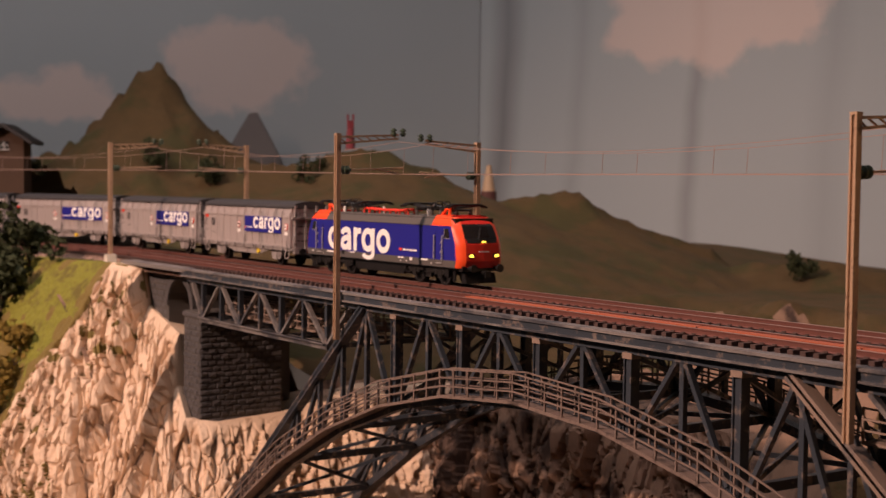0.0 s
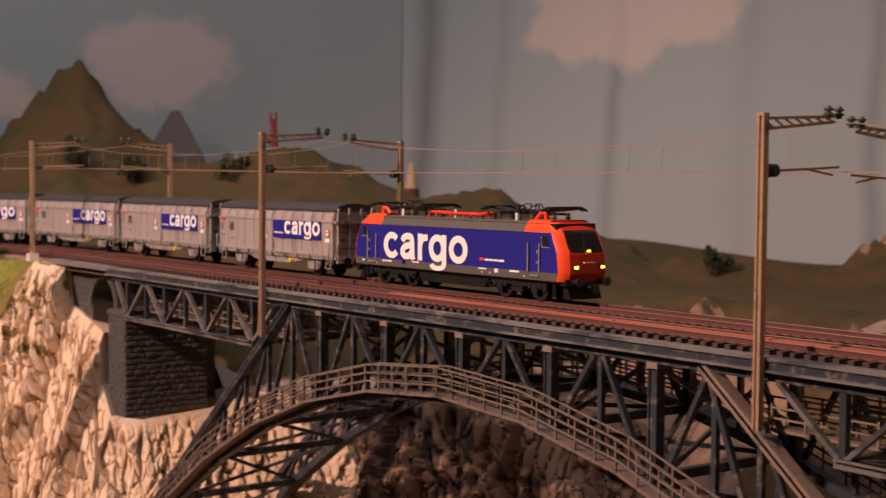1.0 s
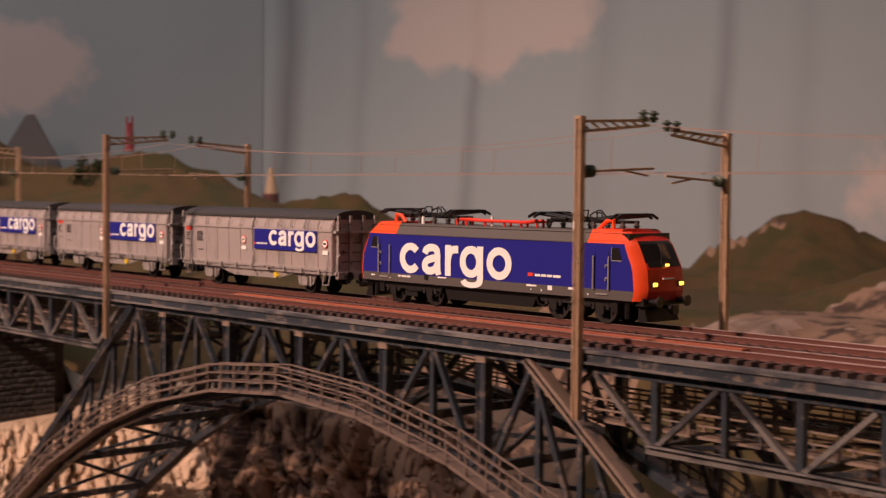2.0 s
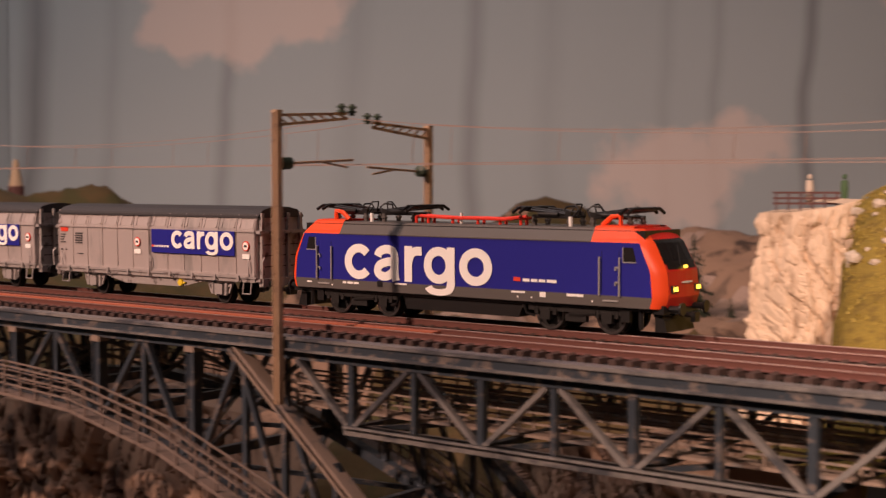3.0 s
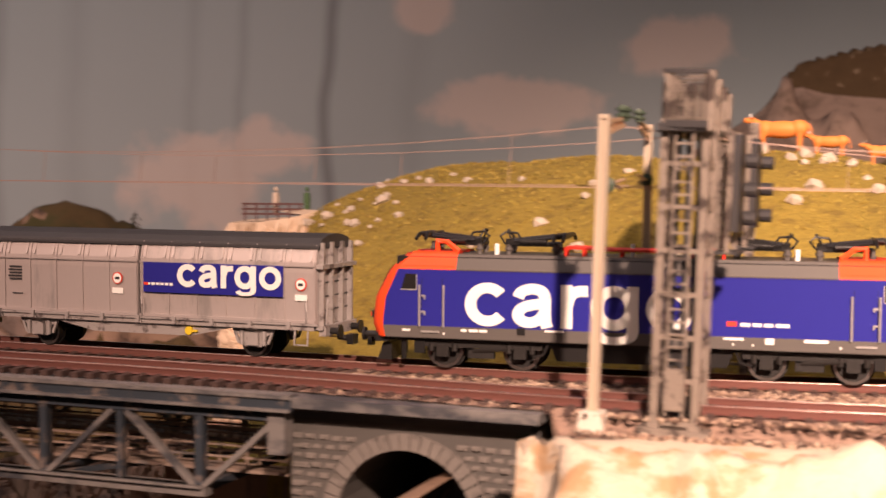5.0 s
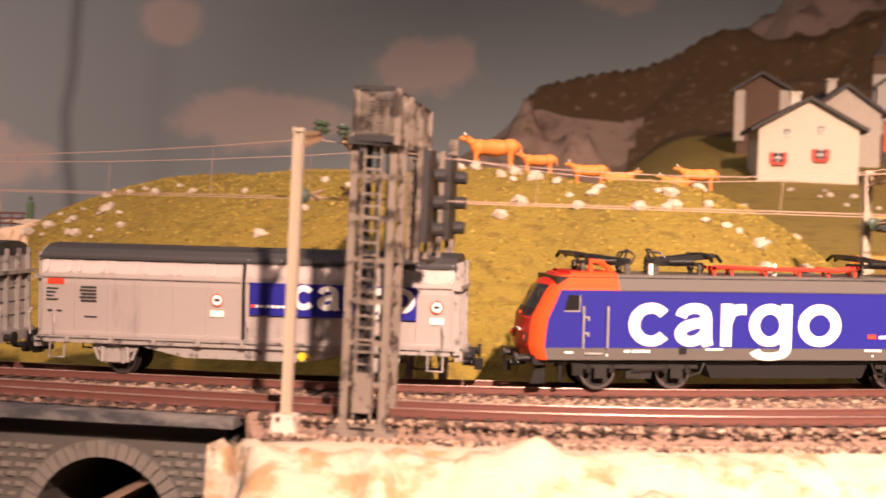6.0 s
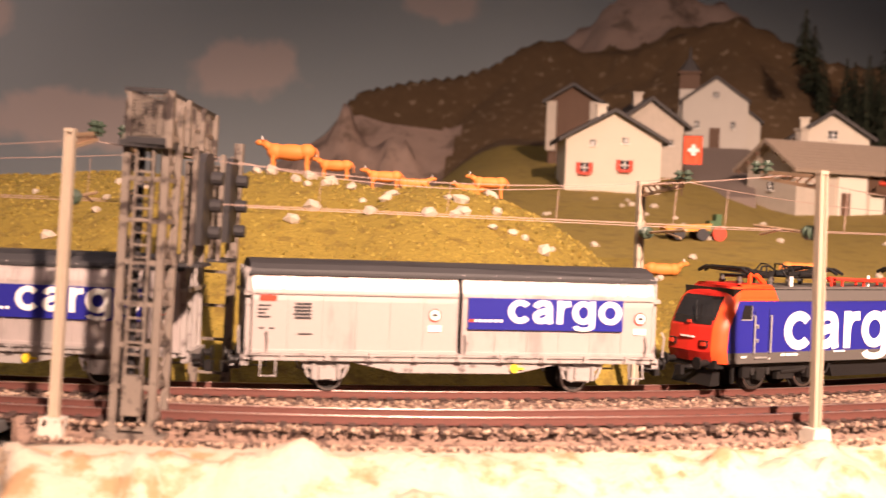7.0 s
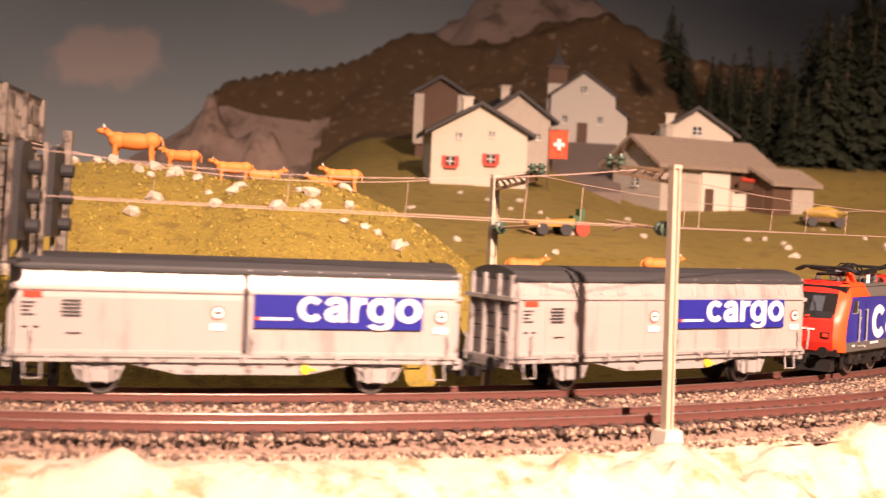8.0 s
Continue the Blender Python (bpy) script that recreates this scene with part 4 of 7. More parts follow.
    for ob in L.children:
        if ob.name.split(".")[0] in ("pantograph", "roof_insulator", "orange_conduit", "roof_conduit", "roof_horn"):
            ob.matrix_basis.translation.z -= 0.0014
    return L


def build_wagon():
    W = thing("sliding_wall_wagon", "silver grey sliding-wall freight wagon with a blue cargo panel", "freight wagon", group="wagons of the freight train")
    hx = 0.0838
    prof = [(0.0165, 0.0150), (0.0168, 0.0350), (0.0165, 0.0392), (0.0155, 0.0432), (0.0142, 0.0460)]
    for k in (-1, 1):
        for x0, x1, prd in ((-hx, -0.0008, 0.0), (0.0008, hx, 0.0004)):
            g = Geo()
            for a, b in zip(prof, prof[1:]):
                g.add([(x0, k * (a[0] + prd), a[1]), (x1, k * (a[0] + prd), a[1]), (x1, k * (b[0] + prd), b[1]), (x0, k * (b[0] + prd), b[1]), (x0, k * (a[0] - 0.0015), a[1]), (x1, k * (a[0] - 0.0015), a[1]), (x1, k * (b[0] - 0.0015), b[1]), (x0, k * (b[0] - 0.0015), b[1])],
                      [(0, 1, 2, 3), (4, 5, 6, 7), (0, 3, 7, 4), (1, 2, 6, 5)])
            w = part("sliding_wall", g, WAGON, W)
            n = 6
            for i in range(n + 1):
                x = x0 + 0.0006 + (x1 - x0 - 0.0012) * i / n
                r = Geo()
                off = prd + 0.00012
                for a, b in zip(prof, prof[1:]):
                    r.bar((x, k * (a[0] + off), a[1]), (x, k * (b[0] + off), b[1]), 0.0006, 0.0005, (1, 0, 0))
                part("wall_rib", r, WAGON, w)
            for i in range(n):
                for q in (0.15, 0.85):
                    x = x0 + (x1 - x0) * (i + q) / n
                    part("shoulder_stay", Geo().bar((x, k * (0.0168 + prd), 0.0396), (x, k * (0.0150 + prd), 0.0446), 0.0004, 0.0013, (1, 0, 0)), WAGON, w)
            part("wall_rail", Geo().box(((x0 + x1) / 2, k * (0.0172 + prd), 0.0378), (x1 - x0, 0.0006, 0.0007)).box(((x0 + x1) / 2, k * (0.0170 + prd), 0.0158), (x1 - x0, 0.0008, 0.0012)), WAGON, w)
            if x0 > 0:
                pan = part("blue_panel", Geo().box((0.0363, k * 0.0181, 0.0315), (0.0665, 0.0005, 0.0123)), BLUE, w, "blue panel with a white word")
                me = word(WHITE, -0.0168, 0.0327, 0.0252, 0.0280, 0.0372)
                part("lettering", me, None, pan, "white word cargo", at=pose(0.0365 if k < 0 else 0.0355, k * 0.0184, 0, 0, 0, 0 if k < 0 else 180))
                bars(pan, k * 0.0184, [(0.0050 + i * 0.0022, 0.0066 + i * 0.0022, 0.0288, 0.0010) for i in range(6)], WHITE)
                bars(pan, k * 0.01848, [(0.0034, 0.0056, 0.0288, 0.0011)], TAILR, "red_badge")
            else:
                bars(w, k * 0.0170, [(-0.0810, -0.0742, 0.0358, 0.0022)], TAILR, "red_badge")
                bars(w, k * 0.0170, [(-0.0815, -0.0765 - (i % 3) * 0.001, 0.0330 - i * 0.0014, 0.0006) for i in range(4)] + [(-0.067 - (i % 2) * 0.0006, -0.0605, 0.0338 - i * 0.0013, 0.0008) for i in range(5)] + [(-0.0655, -0.0600, 0.0225, 0.0005), (-0.081, -0.079, 0.0245, 0.0006), (-0.077, -0.075, 0.0245, 0.0006)], SIGDK)
            # warning roundel
            xc = -0.0105 if x0 < 0 else 0.0775
            rd = Geo()
            rd.rod((xc, k * 0.0172, 0.0305), (xc, k * (0.0175 + prd), 0.0305), 0.0025, 16)
            ro = part("warning_roundel", rd, TAILR, w, "red and white warning roundel")
            part("roundel_face", Geo().rod((xc, k * 0.0173, 0.0305), (xc, k * (0.0176 + prd), 0.0305), 0.00205, 14), WHITE, ro)
            part("roundel_bar", Geo().box((xc, k * (0.01765 + prd), 0.0305), (0.0022, 0.0001, 0.0011)), SIGDK, ro)
            part("notice", Geo().box((xc, k * (0.0172 + prd), 0.0253), (0.0054, 0.0003, 0.0024)), WHITE, w)
        # solebar, hanging truss
        g = Geo().box((0, k * 0.0158, 0.0134), (0.166, 0.0020, 0.0022))
        g.box((0, k * 0.0172, 0.0147), (0.170, 0.0012, 0.0008))
        part("solebar", g, WFRAME, W)
        for i in range(9):
            x = -0.072 + i * 0.018
            part("wall_bracket", Geo().box((x, k * 0.0178, 0.0142), (0.0016, 0.0016, 0.0030)).box((x, k * 0.0172, 0.0128), (0.0028, 0.0010, 0.0010)), WFRAME, W)
        for x in (-0.078, 0.002, 0.080):
            part("locking_lever", Geo().path([(x, k * 0.0182, 0.0155), (x + 0.0006, k * 0.0188, 0.0200), (x, k * 0.0184, 0.0235)], 0.00040, 5), WFRAME, W)
        part("truss_plate", Geo().prism([(-0.0470, 0.0125), (0.0470, 0.0125), (0.0240, 0.0078), (-0.0240, 0.0078)], k * 0.0142, k * 0.0152), WFRAME, W)
        part("brake_handle", Geo().rod((0.024, k * 0.0150, 0.0100), (0.024, k * 0.0165, 0.0100), 0.0018, 10).box((0.0262, k * 0.016, 0.0100), (0.004, 0.0006, 0.0008)), YELLOW, W)
        for e in (-1, 1):
            g = Geo()
            xw = e * 0.0535
            g.prism([(xw - 0.0105, 0.0122), (xw + 0.0105, 0.0122), (xw + 0.0060, 0.0085), (xw + 0.0040, 0.0045), (xw - 0.0040, 0.0045), (xw - 0.0060, 0.0085)], k * 0.0122, k * 0.0138)
            g.box((xw, k * 0.0142, 0.0078), (0.0058, 0.0024, 0.0052))
            for q in (-0.0052, 0.0052):
                g.rod((xw + q, k * 0.0142, 0.0052), (xw + q, k * 0.0142, 0.0110), 0.0010, 8)
            for q in (-0.0095, 0.0095):
                g.bar((xw + q, k * 0.0135, 0.0122), (xw + q * 0.72, k * 0.0135, 0.0058), 0.0010, 0.0012, (0, 1, 0))
            part("axle_guard", g, WFRAME, W)
            part("foot_step", Geo().path([(e * 0.0800, k * 0.0160, 0.0125), (e * 0.0800, k * 0.0168, 0.0065), (e * 0.0740, k * 0.0168, 0.0065), (e * 0.0740, k * 0.0160, 0.0125)], 0.0005, 5), WFRAME, W)
    # roof
    g = Geo()
    rp = [(-0.0156, 0.0446), (-0.0148, 0.0466), (-0.0120, 0.0486), (-0.006, 0.0499), (0.0, 0.0503), (0.006, 0.0499), (0.0120, 0.0486), (0.0148, 0.0466), (0.0156, 0.0446)]
    g.prism(rp, -0.0846, 0.0846, "x")
    part("roof", g, WROOF, W)
    g = Geo()
    for k in (-1, 1):
        g.box((0, k * 0.0158, 0.0452), (0.1700, 0.0008, 0.0012))
    part("roof_rail", g, WROOF, W)
    # end walls with uprights
    for e in (-1, 1):
        ew = part("end_wall", Geo().prism([(-0.0150, 0.0140), (0.0150, 0.0140), (0.0150, 0.0400), (0.0130, 0.0470), (-0.0130, 0.0470), (-0.0150, 0.0400)], e * 0.0822, e * 0.0840, "x"), WFRAME, W)
        for y in (-0.0135, -0.0048, 0.0048, 0.0135):
            part("end_post", Geo().box((e * 0.0850, y, 0.0300), (0.0022, 0.0016, 0.0340)), WFRAME, ew)
        for z in (0.0375, 0.0135):
            part("end_rail", Geo().box((e * 0.0853, 0, z), (0.0030, 0.0330, 0.0016)), WFRAME, ew)
        for z in (0.020, 0.0255, 0.031):
            part("panel_line", Geo().box((e * 0.0841, 0, z), (0.0004, 0.026, 0.0005)), SIGDK, ew)
        part("end_handrail", Geo().path([(e * 0.0885, -0.0165, 0.0150), (e * 0.0890, -0.0168, 0.0230), (e * 0.0885, -0.0150, 0.0250)], 0.0005, 5), WFRAME, ew)
        part("buffer_beam", Geo().box((e * 0.0860, 0, 0.0122), (0.0030, 0.0300, 0.0040)), WFRAME, W)
        for k in (-1, 1):
            part("buffer", Geo().rod((e * 0.0872, k * 0.0100, 0.0120), (e * 0.0915, k * 0.0100, 0.0120), 0.0014, 10).rod((e * 0.0912, k * 0.0100, 0.0120), (e * 0.0920, k * 0.0100, 0.0120), 0.0027, 12), BLACK, W)
        part("coupling", Geo().rod((e * 0.086, 0, 0.0085), (e * 0.0940, 0, 0.0080), 0.0012, 8).box((e * 0.0925, 0, 0.0080), (0.0030, 0.0050, 0.0040)), BLACK, W)
    part("floor_pan", Geo().box((0, 0, 0.0132), (0.1690, 0.0300, 0.0022)), BLACK, W)
    part("load_core", Geo().box((0, 0, 0.0300), (0.1660, 0.0280, 0.0300)), BLACK, W)
    for e in (-1, 1):
        wheelset(W, e * 0.0535, 0.0058)
    # true length over the end walls
    for ob in W.children_recursive:
        if ob.name.startswith("wheelset"):
            ob.matrix_basis.translation.x *= 0.93
        elif not ob.parent.name.startswith("wheelset"):
            ob.matrix_basis.translation.x *= 0.957
            for v in ob.data.vertices:
                v.co.x *= 0.957
    return W


WHEELS = []

# ---------------------------------------------------------------- landscape


def fbm(x, y, f, octaves=4, seed=0.0):
    return noise.fractal(Vector((x * f + seed, y * f - seed, seed * 1.7)), 1.0, 2.1, octaves)


def cone(x, y, cx, cy, top, rx, ry, p=1.3, drop=0.35):
    d = math.hypot((x - cx) / rx, (y - cy) / ry)
    return top - drop * d ** p


def shard(q):
    """Broken-rock relief: tilted facets with creases between them."""
    dist, pts = noise.voronoi(q)
    c = pts[0]
    tilt = noise.noise_vector(c * 5.1)
    return 1.5 * noise.noise(c * 7.3) + 0.7 * tilt.dot(q - c) - 0.6 * max(0.0, 0.14 - (dist[1] - dist[0])) / 0.14


def crest(x, y, pts, slope, brow=0.03):
    """A ridge along the points, falling away on both sides, steepest at its brow."""
    best = -1.0
    for (ax, ay, az), (bx, by, bz) in zip(pts, pts[1:]):
        dx, dy = bx - ax, by - ay
        f = min(1.0, max(0.0, ((x - ax) * dx + (y - ay) * dy) / (dx * dx + dy * dy)))
        d = math.hypot(x - ax - f * dx, y - ay - f * dy)
        if d < 0.6:
            best = max(best, az + (bz - az) * f - slope * d - brow * (1 - math.exp(-d / 0.03)))
    return best


HORN = [(-1.66, -0.25, 0.045), (-1.575, 0.007, 0.056), (-1.558, 0.064, 0.107), (-1.543, 0.109, 0.131), (-1.535, 0.132, 0.149), (-1.530, 0.147, 0.185), (-1.521, 0.170, 0.208), (-1.514, 0.189, 0.229), (-1.509, 0.201, 0.232), (-1.503, 0.215, 0.209), (-1.495, 0.235, 0.179), (-1.491, 0.243, 0.156), (-1.484, 0.261, 0.152), (-1.475, 0.280, 0.131), (-1.471, 0.288, 0.105)]
SADDLE = [(-1.377, 0.181, 0.073), (-1.353, 0.234, 0.091), (-1.316, 0.308, 0.090), (-1.293, 0.352, 0.106), (-1.277, 0.380, 0.111), (-1.260, 0.408, 0.107), (-1.249, 0.426, 0.091), (-1.229, 0.456, 0.085), (-1.208, 0.488, 0.059)]
HEATH = [(-1.172, 0.470, 0.043), (-1.152, 0.498, 0.046), (-1.131, 0.526, 0.050), (-1.101, 0.565, 0.060), (-1.087, 0.581, 0.055), (-1.074, 0.597, 0.035), (-1.033, 0.644, 0.011), (-0.985, 0.694, -0.008), (-0.966, 0.713, -0.027), (-0.951, 0.727, -0.033)]
MOOR = [(-0.951, 0.670, -0.033), (-0.896, 0.697, -0.022), (-0.872, 0.718, -0.024), (-0.839, 0.747, -0.019), (-0.795, 0.783, -0.028), (-0.70, 0.83, -0.040)]
KNOLL = [(-0.770, 0.880, -0.004), (-0.725, 0.912, 0.017), (-0.708, 0.925, 0.034), (-0.678, 0.946, 0.046), (-0.648, 0.966, 0.037), (-0.611, 0.990, 0.013), (-0.560, 1.015, -0.005)]
ALP = [(0.138, 1.638, 0.249), (0.158, 1.650, 0.269), (0.212, 1.676, 0.282), (0.309, 1.713, 0.294), (0.362, 1.735, 0.315), (0.416, 1.755, 0.352), (0.472, 1.764, 0.366), (0.510, 1.763, 0.349), (0.604, 1.757, 0.346), (0.677, 1.749, 0.386), (0.758, 1.738, 0.414), (0.814, 1.729, 0.387), (0.879, 1.716, 0.347), (0.933, 1.704, 0.335), (1.054, 1.671, 0.324)]
ALP_TOP = [(0.447, 1.895, 0.367), (0.515, 1.893, 0.404), (0.553, 1.891, 0.436), (0.610, 1.887, 0.482), (0.668, 1.881, 0.504), (0.759, 1.870, 0.448), (0.799, 1.863, 0.419)]
ALP_CRAG = [(-0.038, 1.516, 0.081), (0.058, 1.535, 0.170), (0.110, 1.543, 0.210), (0.149, 1.559, 0.239), (0.185, 1.543, 0.210), (0.213, 1.526, 0.189), (0.265, 1.510, 0.151)]


def hills(x, y):
    """Height of the country behind the tracks."""
    n = fbm(x, y, 3.0, 5, 3.1)
    # valley under the bridge, with a craggy wall, rising behind it to brown heath
    depth = smooth(-1.02, -0.62, x) * (1 - smooth(-0.10, 0.16, x - 0.45 * (y - 0.03)))
    crag = noise.ridged_multi_fractal(Vector((x * 11, y * 5, 2.0)), 1.0, 2.0, 5, 0.9, 2.0) - 0.9
    back = smooth(0.10, 0.50, y + 0.05 * crag)
    z = -0.050 + 0.030 * smooth(-1.0, -1.3, x) + 0.03 * smooth(-0.1, 0.2, x) - depth * 0.27 * (1 - back) + depth * crag * 0.05 * (1 - smooth(0.3, 0.6, y))
    # the horn, the saddle and the brown heath on the far side
    far = -1.0
    if x < -0.3:
        far = max(crest(x, y, HORN, 0.62, 0.065) + 0.014 * fbm(x, y, 30.0, 4, 2.0), crest(x, y, SADDLE, 0.32, 0.02), crest(x, y, HEATH, 0.32), crest(x, y, MOOR, 0.30, 0.01), crest(x, y, KNOLL, 0.40), cone(x, y, -1.35, 0.05, 0.02, 0.3, 0.25, 1.5, 0.06))
    far = max(far, cone(x, y, -0.36, 0.74, 0.012, 0.25, 0.12, 1.2, 0.06) + 0.02 * n)
    z = max(z, far + 0.005 * n + 0.003 * fbm(x, y, 45.0, 3, 6.0)) if far > -0.2 else z
    # the near pasture hill
    hill = max(cone(x, y, 0.27, 0.235, 0.089, 0.20, 0.155, 1.9, 0.085), cone(x, y, 0.09, 0.37, 0.083, 0.20, 0.25, 2.0, 0.085), cone(x, y, 0.36, 0.225, 0.084, 0.13, 0.15, 2.0, 0.075), cone(x, y, 0.17, 0.30, 0.086, 0.2, 0.2, 2.0, 0.085))
    edge = smooth(-0.040, -0.018, x - 0.35 * max(0.0, 0.285 - y) + 0.006 * fbm(x, y, 40.0, 3, 1.0))
    hill = hill * edge - 0.25 * (1 - edge)
    # meadow that climbs to the village
    mead = 0.012 + 0.136 * (y - 0.30) - 0.022 * smooth(0.60, 0.70, x) * (1 - smooth(1.05, 1.25, y))
    mead = mead * smooth(0.08, 0.40, x) - 0.06 * (1 - smooth(0.08, 0.40, x))
    mead = max(mead, -0.010) if x > 0.3 else mead
    z = max(z, hill + 0.004 * n, mead + 0.005 * n if x > 0.02 else -1)
    # alpine wall behind the village
    if y > 1.2:
        alp = max(crest(x, y, ALP, 0.62, 0.05), crest(x, y, ALP_TOP, 0.9) + 0.03 * noise.ridged_multi_fractal(Vector((x * 9, y * 9, 1)), 1, 2, 4, 0.9, 2) - 0.03, crest(x, y, ALP_CRAG, 0.75, 0.05) + 0.04 * noise.ridged_multi_fractal(Vector((x * 14, y * 14, 1)), 0.8, 2, 5, 0.9, 2) - 0.045)
        z = max(z, alp + 0.008 * n)
    # level formation for the tracks
    bed = smooth(0.062, 0.035, y - line_y(x)) if x > 0.10 else 0.0
    return z * (1 - bed) + (-0.0090) * bed if z > -0.009 else z


_turn = int(np.argmax(_th > 1.35))


def line_y(x):
    """Where the far track lies at x, on the right-hand side."""
    return float(np.interp(x, _px[:_turn], _py[:_turn]))


def sheet(name, x0, x1, y0, y1, nx, ny, height, mat, pick=None):
    g = Geo()
    idx = {}
    for j in range(ny + 1):
        for i in range(nx + 1):
            x, y = x0 + (x1 - x0) * i / nx, y0 + (y1 - y0) * j / ny
            g.v.append((x, y, height(x, y)))
    for j in range(ny):
        for i in range(nx):
            a = j * (nx + 1) + i
            g.f.append((a, a + 1, a + nx + 2, a + nx + 1))
    me = bpy.data.meshes.new(name)
    me.from_pydata(g.v, [], g.f)
    me.polygons.foreach_set("use_smooth", [True] * len(me.polygons))
    mats = mat if isinstance(mat, list) else [mat]
    for m in mats:
        me.materials.append(m)
    if pick:
        me.polygons.foreach_set("material_index", [pick(*p.center, p.normal) for p in me.polygons])
    return new(name, me)


def country(x, y, z, n):
    k = fbm(x, y, 9.0, 3, 7.7)
    if y > 1.45 and x > -0.2:
        rocky = y > 1.80 + 0.02 * k and 0.36 < x < 1.0 or (x < 0.30 + 0.03 * k and y < 1.625 + 0.01 * k)
        return 4 if rocky else 3
    if x > 0.02 and y > 0.5:
        return 1
    if -0.50 < x < -0.05 and 0.42 < y < 0.95 and x - 0.75 * (y - 0.70) > -0.42 + 0.03 * k:
        return 4 if k > 0.05 else 5
    if -0.12 < x < -0.050 + 0.010 * k and y < 0.40 and z > -0.09:
        return 6
    if x > -0.075 and z > -0.09:
        return 0
    if x < -0.95 and y > 0.0:
        return 2
    if -0.46 < x < -0.16 + 0.04 * k and y > 0.09:
        return 2
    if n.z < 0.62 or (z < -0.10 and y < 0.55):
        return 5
    return 2


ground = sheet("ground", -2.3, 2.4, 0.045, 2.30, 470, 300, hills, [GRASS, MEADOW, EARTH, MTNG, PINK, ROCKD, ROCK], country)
tagged(ground, "sculpted model landscape of olive pasture, brown heath and rocky alps", "ground", kind="structure")


def ravine(x, y):
    n = fbm(x, y, 7.0, 5, 1.3)
    w = smooth(-0.98, -0.58, x) * (1 - smooth(0.02, 0.20, x))
    return -0.03 - 0.32 * w + 0.05 * n * w


low = sheet("ravine_bed", -0.95, 0.20, -0.12, 0.06, 200, 44, ravine, ROCKD)
tagged(low, "brown rocky bed of the ravine below the bridge", "rock", kind="structure")


CLIFF_EDGE = [(-1.30, -0.165, -0.010, 0.25, -0.97), (-1.02, -0.106, -0.007, 0.30, -0.95), (-0.945, -0.092, -0.006, 0.35, -0.94), (-0.905, -0.085, -0.005, 0.40, -0.92), (-0.874, -0.070, -0.009, 0.55, -0.83), (-0.866, -0.068, -0.040, 0.60, -0.80), (-0.830, -0.067, -0.050, 0.60, -0.80), (-0.792, -0.072, -0.056, 0.55, -0.83), (-0.784, -0.077, -0.096, 0.60, -0.80), (-0.757, -0.081, -0.117, 0.75, -0.66), (-0.744, -0.060, -0.120, 0.95, -0.3), (-0.738, 0.0, -0.116, 1.0, 0.0), (-0.72, 0.08, -0.10, 1.0, 0.0), (-0.70, 0.16, -0.10, 0.9, -0.4)]


def turf_edge(v):
    """Where the turf of the shoulder ends along the crest, v down the face."""
    return float(np.interp(v, (0.0, 0.12, 0.22, 0.40, 1.0), (2.95, 2.82, 2.25, 1.88, 1.40)))


def cliff_point(u, v):
    """The pale rock shoulder at the left bridgehead: u along its crest, v down its face."""
    k = min(int(u), len(CLIFF_EDGE) - 2)
    f = u - k
    a = [p + (q - p) * f for p, q in zip(CLIFF_EDGE[k], CLIFF_EDGE[k + 1])]
    p = Vector(a[:3])
    out = Vector((a[3], a[4], 0)).normalized()
    if v < 0:
        return p - out * (-v) * 0.07 + Vector((0, 0, -0.002))
    p = p + out * (0.20 * v ** 0.85) + Vector((0, 0, -0.36 * v))
    e = turf_edge(v)
    rock = smooth(e - 0.08, e + 0.10, u)
    along = 0.78 * p.x + 0.72 * p.y
    warp = 0.014 * noise.noise(Vector((p.x * 9, p.y * 9, p.z * 9))) + 0.0020 * noise.noise(Vector((p.x * 70, p.y * 70, p.z * 40)))
    c = along + 0.30 * p.z + warp
    big = shard(Vector((c * 70, p.z * 19, 0.4 * v)))
    small = shard(Vector((c * 170 + 3, p.z * 62, 0.7)))
    chip = noise.noise(Vector((p.x * 260, p.y * 260, p.z * 120)))
    mass = noise.noise(Vector((p.x * 13, p.y * 13, p.z * 9)))
    nrm = (out + Vector((0.25, 0, 0.30))).normalized()
    amp = smooth(0.0, 0.05, v)
    return p + nrm * amp * (rock * (0.0070 * big + 0.0052 * small + 0.0016 * chip + 0.012 * mass) + (1 - rock) * (0.004 * mass + 0.0012 * chip))


